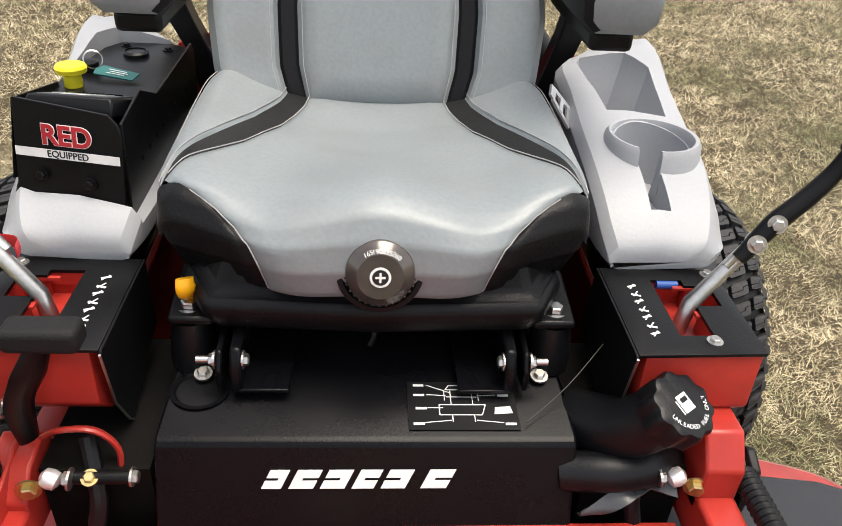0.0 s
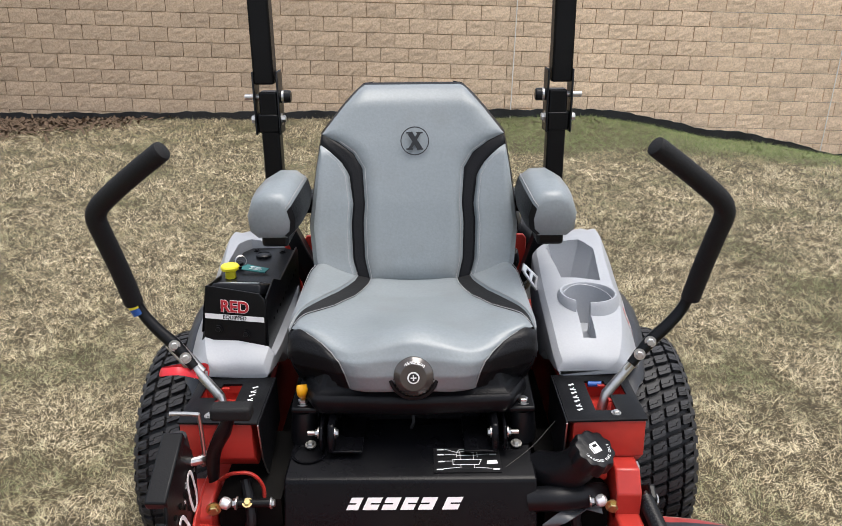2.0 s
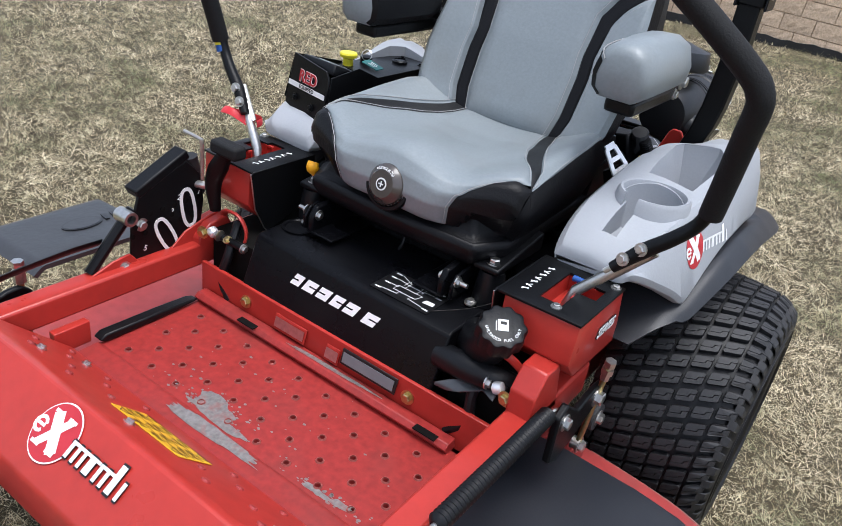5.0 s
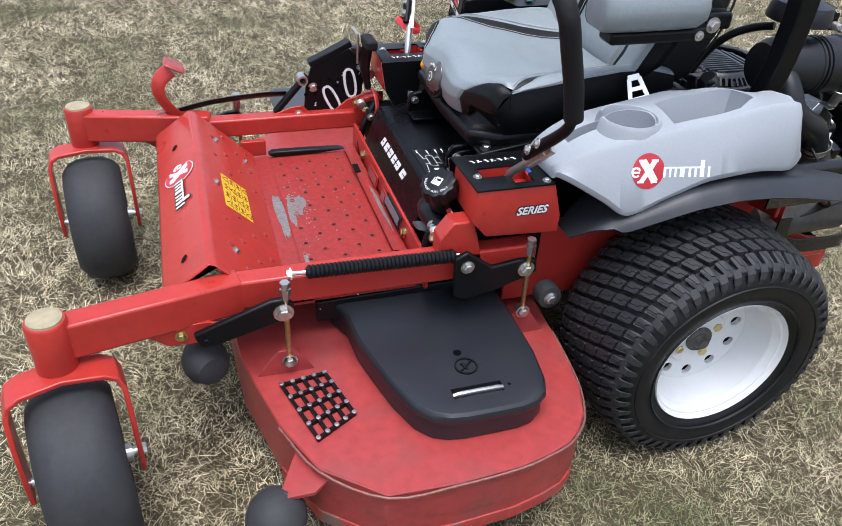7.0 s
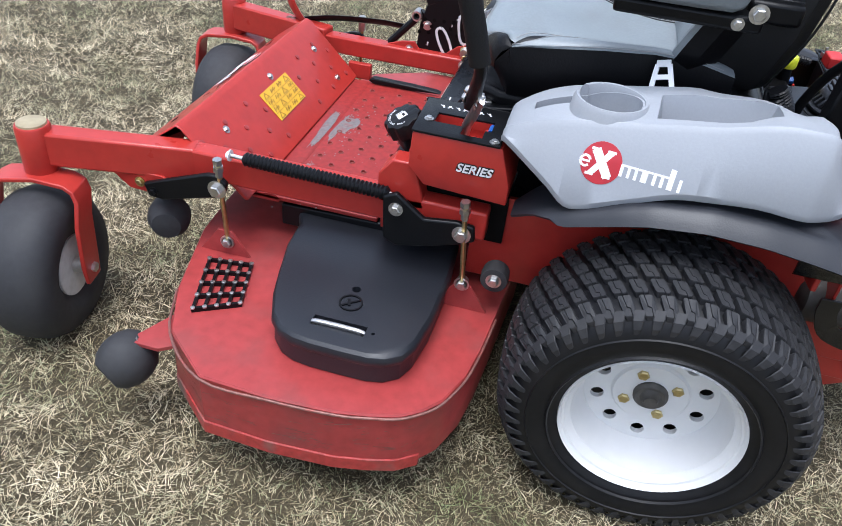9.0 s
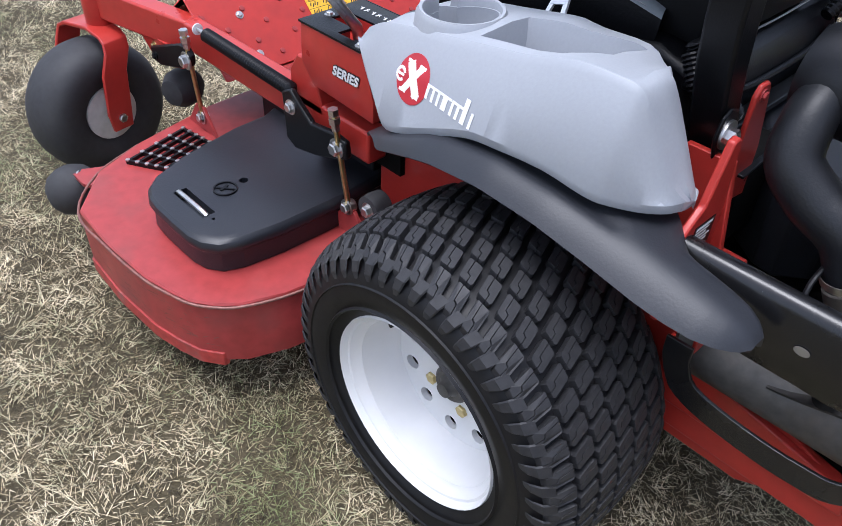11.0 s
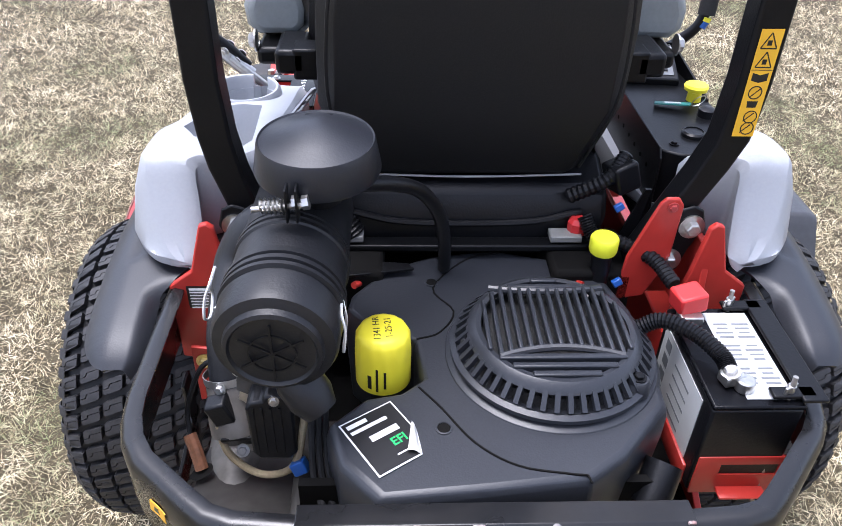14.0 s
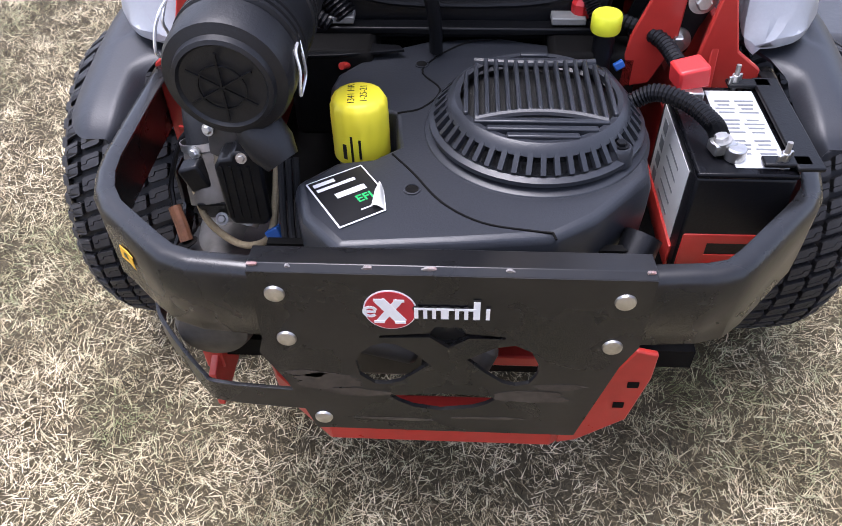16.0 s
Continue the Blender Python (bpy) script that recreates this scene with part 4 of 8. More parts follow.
for txt, x, y in (("5", -0.035, -0.075), ("4", -0.02, -0.008), ("3", 0.008, 0.012), ("2", 0.016, 0.045), ("1", 0.065, 0.060)):
    words("number", txt, 0.018, pn @ Matrix.Translation((x, y, 0.0005)), WHITE, panel, 0.0003)
mesh("pin_tube", tube([(-0.445, -0.80, 0.612), (-0.445, -0.83, 0.58), (-0.445, -0.905, 0.497)], 0.012, 10, 4), BLACK_METAL, panel)
mesh("pin_ring", lathe([(0.010, -0.02), (0.016, -0.02), (0.016, 0.02), (0.010, 0.02)], Matrix.Translation((-0.44, -0.818, 0.602)) @ pose(0, 0, 0, 0, 90, 0), 20, close=True), STEEL, panel)
mesh("height_pin", tube([(-0.43, -0.60, 0.60), (-0.415, -0.605, 0.625), (-0.42, -0.63, 0.63), (-0.44, -0.64, 0.63)], 0.009, 10, 4), STEEL, panel, "bent zinc pin")
mesh("hook_rod", tube([(-0.406, -0.65, 0.655), (-0.407, -0.65, 0.735), (-0.414, -0.65, 0.745), (-0.462, -0.652, 0.748)], 0.0042, 8, 4), STEEL, panel, "bent hook rod")
mesh("stop_grip", tube([(-0.455, -0.625, 0.60), (-0.455, -0.635, 0.65), (-0.455, -0.645, 0.692)], 0.017, 12, 3), RUBBER, panel, "black rubber grip")
bolt(panel, (-0.436, -0.785, 0.575), (1, 0, 0), 0.010, STEEL)
arm2 = mesh("lift_arm", prism([(-1.215, 0.428), (-1.205, 0.395), (-1.17, 0.392), (-1.03, 0.432), (-1.005, 0.45), (-1.0, 0.475), (-1.02, 0.492), (-1.05, 0.49)], "x", -0.503, -0.488), BLACK_METAL, mower, bevel=0.004)
rd = mesh("hanger_rod", rod((-0.50, -1.018, 0.535), (-0.49, -1.016, 0.305), 0.006), ZINC, mower)
for k in (0.0, 0.02, 0.034):
    mesh("nut", lathe([(0.012, 0), (0.012, 0.014)], Matrix.Translation((-0.50, -1.018, 0.53 - k)), 6), STEEL, rd, smooth=False)
# side clips on the footplate
mesh("clip", prism([(-0.80, 0.384), (-0.93, 0.384), (-0.945, 0.392), (-0.93, 0.402), (-0.80, 0.400), (-0.72, 0.396), (-0.70, 0.390)], "x", -0.385, -0.358), BLACK_METAL, foot, "black step bracket", bevel=0.004)
mesh("rail_tab", box(-0.395, -0.985, 0.405, 0.02, 0.075, 0.05), RED, foot, bevel=0.002)
# ---- seat ----
def seat_top(u, v):
    """u across from -1 to 1, v from 0 at the back over the front edge at 1 to 2 at the front's foot."""
    vv = [0, 0.15, 0.35, 0.55, 0.75, 0.88, 0.97, 1.06, 1.2, 1.5, 2]
    mid = ([-0.02, -0.09, -0.19, -0.29, -0.385, -0.445, -0.482, -0.508, -0.524, -0.530, -0.522], [0.800, 0.792, 0.786, 0.796, 0.812, 0.822, 0.822, 0.812, 0.790, 0.760, 0.718])
    side = ([0.02, -0.06, -0.15, -0.25, -0.345, -0.40, -0.437, -0.458, -0.470, -0.470, -0.445], [0.842, 0.862, 0.868, 0.860, 0.848, 0.842, 0.835, 0.822, 0.800, 0.760, 0.712])
    a = abs(u)
    k = a ** 2.2
    y = np.interp(v, vv, mid[0]) * (1 - k) + np.interp(v, vv, side[0]) * k
    z = np.interp(v, vv, mid[1]) * (1 - k) + np.interp(v, vv, side[1]) * k
    if v < 1.3:
        z -= 0.020 * max(0, (a - 0.88) / 0.12) ** 2
    if 0.55 < v < 1.3:
        ridge = math.sin(math.pi * (v - 0.55) / 0.75)
        z += ridge * (0.012 * math.exp(-(a / 0.20) ** 2) - 0.016 * math.exp(-((a - 0.52) / 0.20) ** 2))
    if v > 0.8:
        hump = math.exp(-((a - 0.42) / 0.2) ** 2)
        y -= 0.010 * hump * min(1, (v - 0.8) / 0.3)
    w = float(np.interp(v, [0, 0.4, 0.8, 1.0, 1.3, 2], [0.235, 0.258, 0.266, 0.266, 0.264, 0.235]))
    return Vector((u * w, y, z))


def panel_on(surface, lo, hi, v0, v1, puff, nu, nv, out):
    """A padded panel between two seams of a surface; lo and hi give u for a v; out is roughly outward."""
    def f(a, b):
        v = v0 + (v1 - v0) * b
        u = lo(v) + (hi(v) - lo(v)) * a
        e = 2e-3
        n = (surface(u + e, v) - surface(u - e, v)).cross(surface(u, v + e) - surface(u, v - e))
        n = n.normalized() if n.length > 1e-9 else out
        if n.dot(out) < 0:
            n = -n
        edge = min(1, 9 * a, 9 * (1 - a), 14 * b, 14 * (1 - b))
        return surface(u, v) + n * puff * math.sqrt(max(edge, 0))
    return sheet(f, nu, nv)


def stitch(surface, seam, v0, v1, parent, off, lift, sgn):
    pts = []
    for i in range(41):
        v = v0 + (v1 - v0) * i / 40
        pts.append(surface(sgn * (seam(v) + off), v) + lift)
    mesh("stitching", tube(pts, 0.0008, 5, 0), THREAD, parent)


def seam_in(v):
    return float(np.interp(v, [0, 0.25, 0.45, 0.65, 0.85, 0.97, 1.0, 1.05, 1.12, 1.22, 1.5, 2], [0.44, 0.47, 0.55, 0.70, 0.89, 0.985, 0.85, 0.72, 0.64, 0.585, 0.555, 0.565]))


def seam_out(v):
    return float(np.interp(v, [0, 0.25, 0.45, 0.65, 0.85, 0.97], [0.56, 0.60, 0.69, 0.82, 0.955, 0.992]))


OUT = Vector((0, -0.5, 1))
seat = mesh("seat", loft([[(x * k, y * k - 0.25 * (1 - k), z) for x, y in ((-0.235, -0.44), (-0.20, -0.505), (0.0, -0.515), (0.20, -0.505), (0.235, -0.44), (0.235, -0.02), (0.17, 0.03), (-0.17, 0.03), (-0.235, -0.02))] for k, z in ((0.88, 0.640), (1.0, 0.655), (1.05, 0.680), (1.05, 0.700), (0.98, 0.708), (0.9, 0.76))]), VINYL_BLACK, mower, "grey and black vinyl suspension seat", bevel=0.01, seg=3)
cushion = mesh("cushion", panel_on(seat_top, lambda v: -seam_in(v), seam_in, 0, 2, 0.006, 40, 90, OUT), VINYL, seat, "grey vinyl centre panel, creased and soiled")
side_wall = lambda s: (lambda a, b: (s * (0.235 + 0.03 * math.sin(math.pi * min(1, b * 1.1)) * 0.9), 0.02 - 0.47 * a, 0.70 + 0.12 * b))
for s in (1, -1):
    mesh("strip", panel_on(seat_top, lambda v: s * seam_in(v), lambda v: s * seam_out(v), 0, 0.97, 0.001, 4, 30, OUT), STRIPE, seat)
    mesh("bolster", panel_on(seat_top, lambda v: s * seam_out(v), lambda v: s * 1.0, 0, 0.97, 0.005, 14, 30, OUT), VINYL, seat)
    mesh("corner_panel", panel_on(seat_top, lambda v: s * seam_in(v), lambda v: s * 1.0, 0.97, 2, 0.005, 14, 44, OUT), VINYL_BLACK, seat)
    edge = [seat_top(s * 1.0, v) for v in np.linspace(0, 0.99, 24)]
    foot_line = [Vector((p.x * 0.93, p.y * 0.985, 0.702)) for p in edge]
    front_col = [seat_top(s * 1.0, v) for v in (0.985, 1.22, 1.55, 2.0)]
    rows = [edge, [p.lerp(q, 0.35) + X * s * 0.012 for p, q in zip(edge, foot_line)], [p.lerp(q, 0.7) + X * s * 0.010 for p, q in zip(edge, foot_line)], foot_line]
    mesh("side_panel", loft([r + [c] for r, c in zip(rows, front_col)], cap=False, closed=False), VINYL_BLACK, seat)
    stitch(seat_top, seam_in, 0.02, 0.95, seat, -0.012, Vector((0, 0, 0.0055)), s)
    stitch(seat_top, seam_out, 0.02, 0.95, seat, 0.012, Vector((0, 0, 0.006)), s)
    stitch(seat_top, seam_in, 1.0, 1.95, seat, -0.012, Vector((0, -0.0055, 0.002)), s)
    stitch(seat_top, lambda v: 0.99, 0.05, 0.97, seat, 0.0, Vector((s * 0.002, 0, 0.004)), s)
# weight knob in its notch
km = along((0.003, -0.515, 0.757), (0.003, -0.56, 0.768))
mesh("knob_collar", lathe([(0.050, -0.01), (0.054, 0.012), (0.052, 0.018), (0.046, 0.019), (0.036, 0.006)], km, 40), VINYL_BLACK, seat)
knob = mesh("weight_knob", lathe([(0.041, 0.0), (0.0425, 0.018), (0.040, 0.026), (0.030, 0.036), (0.027, 0.038), (0.0, 0.038)], km, 48), KNOB, seat, "smoky brown plastic weight dial", angle=25)
mesh("knob_ribs", join(*[moved(box(0.0423, 0, 0.011, 0.002, 0.0026, 0.02), km @ pose(0, 0, 0, 0, 0, 360 * i / 32)) for i in range(32)]), KNOB, knob)
kd = km @ pose(0, 0, 0.0385, 0, 0, 0)
kf = face_pose(kd.translation, kd.to_3x3() @ Z, Z)
mesh("knob_badge", slab(oval(0.0125, 0.0125, 24), kf, 0.0006), WHITE, knob)
mesh("knob_badge_disc", slab(oval(0.0095, 0.0095, 24), kf, 0.0006, 0.0006), DECAL_BLACK, knob)
mesh("knob_cross", join(slab(stroke(-0.006, 0, 0.006, 0, 0.0025), kf, 0.0005, 0.0012), slab(stroke(0, -0.006, 0, 0.006, 0.0025), kf, 0.0005, 0.0013)), WHITE, knob)
for txt, a in (("165", 28), ("190", 8), ("235", -14), ("260", -36)):
    words("number", txt, 0.008, face_pose(kd @ Vector((0, 0, 0)) + Vector((-math.sin(radians(a)) * 0.0305, 0.007, math.cos(radians(a)) * 0.0305)), (0, -0.75, 0.6), Z) @ pose(0, 0, 0, 0, 0, a), WHITE, knob, 0.0003)

def back_point(u, v):
    """u from -1 to 1 across, v from 0 at the foot to 1 at the top of the backrest."""
    w = float(np.interp(v, [0, 0.12, 0.3, 0.6, 0.76, 0.9, 0.985, 1.0], [0.225, 0.255, 0.265, 0.248, 0.236, 0.180, 0.140, 0.128]))
    y = float(np.interp(v, [0, 0.15, 0.4, 0.7, 0.9, 1.0], [-0.085, -0.06, -0.015, 0.048, 0.095, 0.138]))
    z = 0.795 + 0.475 * v
    return Vector((u * w, y - 0.045 * abs(u) ** 2.5 * max(0.0, 1 - v) ** 0.5, z))


def b_in(v):
    return float(np.interp(v, [0, 0.4, 0.58, 0.66, 0.72, 0.76, 1.0], [0.50, 0.485, 0.53, 0.64, 0.82, 1.0, 1.0]))


def b_out(v):
    return float(np.interp(v, [0, 0.4, 0.55, 0.62, 0.68, 0.71], [0.62, 0.60, 0.66, 0.76, 0.92, 1.0]))


BO = Vector((0, -1, 0.3))
rear_ring = []
for zz, w, y0, y1 in ((0.785, 0.195, -0.05, 0.085), (0.80, 0.205, -0.05, 0.10), (0.92, 0.245, -0.01, 0.130), (1.05, 0.24, 0.03, 0.155), (1.165, 0.228, 0.065, 0.172), (1.23, 0.172, 0.10, 0.18), (1.268, 0.128, 0.145, 0.178)):
    rear_ring.append([(-w, y0, zz), (w, y0, zz), (w, y1 - 0.03, zz), (w - 0.03, y1, zz), (-w + 0.03, y1, zz), (-w, y1 - 0.03, zz)])
back = mesh("backrest", loft(rear_ring), BACK_CLOTH, mower, "high backrest, grey vinyl in front, black cloth behind", bevel=0.012, seg=3)
mesh("centre_panel", panel_on(back_point, lambda v: -b_in(v), b_in, 0, 1, 0.014, 32, 50, BO), VINYL, back, "grey vinyl panel with round emblem")
for s in (1, -1):
    mesh("strip", panel_on(back_point, lambda v: s * b_in(v), lambda v: s * min(1, b_out(v)), 0, 0.755, 0.004, 6, 30, BO), VINYL_BLACK, back)
    mesh("side_bolster", panel_on(back_point, lambda v: s * b_out(v), lambda v: s * 1.0, 0.0, 0.705, 0.016, 14, 30, BO), VINYL, back)
    stitch(back_point, b_in, 0.02, 0.72, back, -0.03, Vector((0, -0.0135, 0.004)), s)
    stitch(back_point, b_out, 0.02, 0.66, back, 0.04, Vector((0, -0.0155, 0.004)), s)
    edge = [back_point(s * 1.0, v) for v in np.linspace(0, 1, 26)]
    mesh("edge_panel", loft([edge, [p + Vector((s * 0.006, 0.04, 0)) for p in edge], [p + Vector((-s * 0.02, 0.085, 0)) for p in edge]], cap=False, closed=False), VINYL_BLACK, back)
top_edge = [back_point(u, 1.0) for u in np.linspace(-1, 1, 12)]
mesh("top_edge", loft([top_edge, [p + Vector((0, 0.018, 0.004)) for p in top_edge], [p + Vector((0, 0.045, -0.012)) for p in top_edge]], cap=False, closed=False), VINYL_BLACK, back)
em = face_pose((0.005, 0.0285, 1.139), (0, -0.955, 0.29), (0, 0.29, 0.955))
g = [lathe([(0.0345, 0), (0.037, 0), (0.037, 0.0012), (0.0345, 0.0012)], em, 48, close=True)]
mesh("emblem_ring", join(*g), DECAL_BLACK, back)
g = [slab(stroke(-0.013, -0.021, 0.012, 0.021, 0.008), em, 0.0012), slab(stroke(-0.013, 0.021, 0.014, -0.021, 0.013), em, 0.0013)]
g += [slab(stroke(x, y, x + 0.017, y, 0.004), em, 0.0014) for x, y in ((-0.022, 0.021), (-0.022, -0.021), (0.004, 0.021), (0.005, -0.021))]
mesh("emblem_bars", join(*g), DECAL_BLACK, back)
for x in np.linspace(-0.19, 0.19, 2):
    mesh("rear_seam", tube([(x * 1.02, 0.088, 0.80), (x * 1.18, 0.132, 0.93), (x * 1.16, 0.158, 1.06), (x * 1.08, 0.174, 1.16)], 0.003, 6, 5), BACK_CLOTH, back)
mesh("rear_hem", tube([(-0.20, 0.09, 0.787), (0, 0.093, 0.783), (0.20, 0.09, 0.787)], 0.002, 6, 4), THREAD, back)
mesh("seat_tub", loft([[(-0.235, y, 0.64), (0.235, y, 0.64), (0.25, y, z), (-0.25, y, z)] for y, z in ((-0.1, 0.785), (0.03, 0.79), (0.10, 0.765), (0.125, 0.72))]), BLACK_PLASTIC, mower, "black plastic seat tub", bevel=0.012)
mesh("tub_crease", tube([(-0.20, 0.128, 0.735), (-0.1, 0.132, 0.715), (0.1, 0.132, 0.715), (0.20, 0.128, 0.735)], 0.006, 8, 6), BLACK_PLASTIC, mower)

# armrests
for s in (1, -1):
    ends = ((-0.290, 0.58, -0.008), (-0.283, 0.73, -0.004), (-0.265, 0.80, 0), (-0.20, 0.84, 0.002), (-0.10, 0.83, 0.002), (-0.045, 0.78, 0.0), (-0.022, 0.62, 0))
    rows = []
    for y, k, dz in ends:
        rows.append([(s * (0.316 + dx * k), y, 1.028 + dz + dzz * k) for dx, dzz in ((-0.045, -0.060), (-0.066, -0.038), (-0.070, 0.0), (-0.060, 0.045), (-0.03, 0.068), (0.02, 0.070), (0.055, 0.050), (0.072, 0.0), (0.068, -0.040), (0.045, -0.060))])
    rest = mesh("armrest", loft(rows), VINYL, back, "padded grey vinyl armrest", bevel=0.008, seg=2, angle=50)
    mesh("inner_panel", loft([[(s * (0.316 - 0.048 * k), y, 1.028 + dz - 0.059 * k), (s * (0.316 - 0.069 * k), y, 1.028 + dz - 0.039 * k), (s * (0.316 - 0.074 * k), y, 1.028 + dz), (s * (0.316 - 0.0635 * k), y, 1.028 + dz + 0.042 * k)] for y, k, dz in ends], cap=False, closed=False), VINYL_BLACK, rest)
    mesh("stitching", tube([(s * (0.316 - 0.058 * k), y, 1.031 + dz + 0.046 * k) for y, k, dz in ends], 0.0012, 5, 4), THREAD, rest)
    base = mesh("arm_bracket", join(box(s * 0.318, -0.12, 0.962, 0.062, 0.27, 0.030), box(s * 0.285, 0.035, 0.978, 0.05, 0.10, 0.040)), BLACK_METAL, rest, bevel=0.008)
    bolt(base, (s * 0.350, 0.0, 0.985), (s, 0, 0), 0.012, STEEL)
    bolt(base, (s * 0.350, -0.03, 0.962), (s, 0, 0), 0.008, STEEL)
    mesh("arm_stay", box(s * 0.262, 0.06, 0.975, 0.04, 0.05, 0.05), BLACK_METAL, rest, bevel=0.004)

# seat mounting
for s in (1, -1):
    br = mesh("seat_bracket", prism([(-0.555, 0.59), (-0.555, 0.625), (-0.54, 0.648), (-0.36, 0.665), (-0.36, 0.59)], "x", s * 0.165, s * 0.18), BLACK_SATIN, mower, "black folded seat bracket", bevel=0.004)
    mesh("bracket_floor", box(s * 0.14, -0.47, 0.592, 0.065, 0.17, 0.006), BLACK_SATIN, br, bevel=0.002)
    mesh("bracket_wall", prism([(-0.55, 0.59), (-0.55, 0.62), (-0.535, 0.64), (-0.38, 0.66), (-0.38, 0.59)], "x", s * 0.19, s * 0.198), BLACK_SATIN, br, bevel=0.003)
    bolt(br, (s * 0.199, -0.536, 0.628), (s, 0, 0), 0.008, STEEL)
    bolt(br, (s * 0.165, -0.536, 0.628), (-s, 0, 0), 0.008, STEEL)
    mesh("bolt_shank", rod((s * 0.20, -0.536, 0.628), (s * 0.222, -0.536, 0.628), 0.005), STEEL, br)
    mt = mesh("rubber_mount", lathe([(0.032, 0.578), (0.031, 0.60), (0.027, 0.635), (0.024, 0.65), (0.0, 0.652)], Matrix.Translation((s * 0.238, -0.475, 0)), 28), BLACK_PLASTIC, mower, "black rubber seat mount")
    mesh("mount_arm", prism([(-0.50, 0.652), (-0.50, 0.664), (-0.32, 0.69), (-0.32, 0.652)], "x", s * 0.205, s * 0.262), BLACK_METAL, mt, bevel=0.004)
    bolt(mt, (s * 0.238, -0.475, 0.664), (0, 0, 1), 0.011, STEEL)
    bolt(mt, (s * 0.222, -0.512, 0.583), (0, -0.2, 1), 0.008, STEEL)
mesh("suspension", box(0, -0.24, 0.62, 0.30, 0.36, 0.07), BLACK_SATIN, mower, bevel=0.006)
mesh("slide_handle", tube([(-0.235, -0.46, 0.675), (-0.236, -0.488, 0.70), (-0.237, -0.485, 0.715)], [0.010, 0.014, 0.012], 12, 4, flat=0.6), mat("amber_plastic", (0.75, 0.36, 0.01), 0.4), mower, "amber seat slide handle")
mesh("switch_wire", tube([(0.0, -0.40, 0.64), (-0.004, -0.43, 0.625), (0.0, -0.445, 0.60), (-0.006, -0.45, 0.583)], 0.004, 8, 5), BLACK_PLASTIC, mower, "thin black seat switch wire")
mesh("blue_sleeve", rod((0.385, -0.437, 0.684), (0.414, -0.437, 0.684), 0.006), BLUE, mower, "blue wire sleeve")
# seat belt buckle
bk = face_pose((0.292, -0.125, 0.822), (0.75, -0.35, 0.55), (-0.35, 0.3, 0.89)) @ pose(0, 0, 0, 0, 0, 28)
buckle = mesh("belt_buckle", join(*[slab(p, bk, 0.004, 0.0003 * i) for i, p in enumerate((stroke(-0.022, -0.03, 0.022, -0.03, 0.012), stroke(-0.022, -0.034, -0.012, 0.022, 0.010), stroke(0.022, -0.034, 0.012, 0.022, 0.010), stroke(-0.014, 0.024, 0.014, 0.024, 0.014), stroke(-0.018, -0.004, 0.018, -0.004, 0.010)))]), WHITE_STEEL, mower, "bright steel seat belt tongue")
mesh("belt_strap", tube([(0.285, -0.10, 0.79), (0.28, -0.06, 0.75), (0.27, 0.0, 0.72)], 0.02, 8, 4, flat=0.12), BLACK_PLASTIC, buckle)

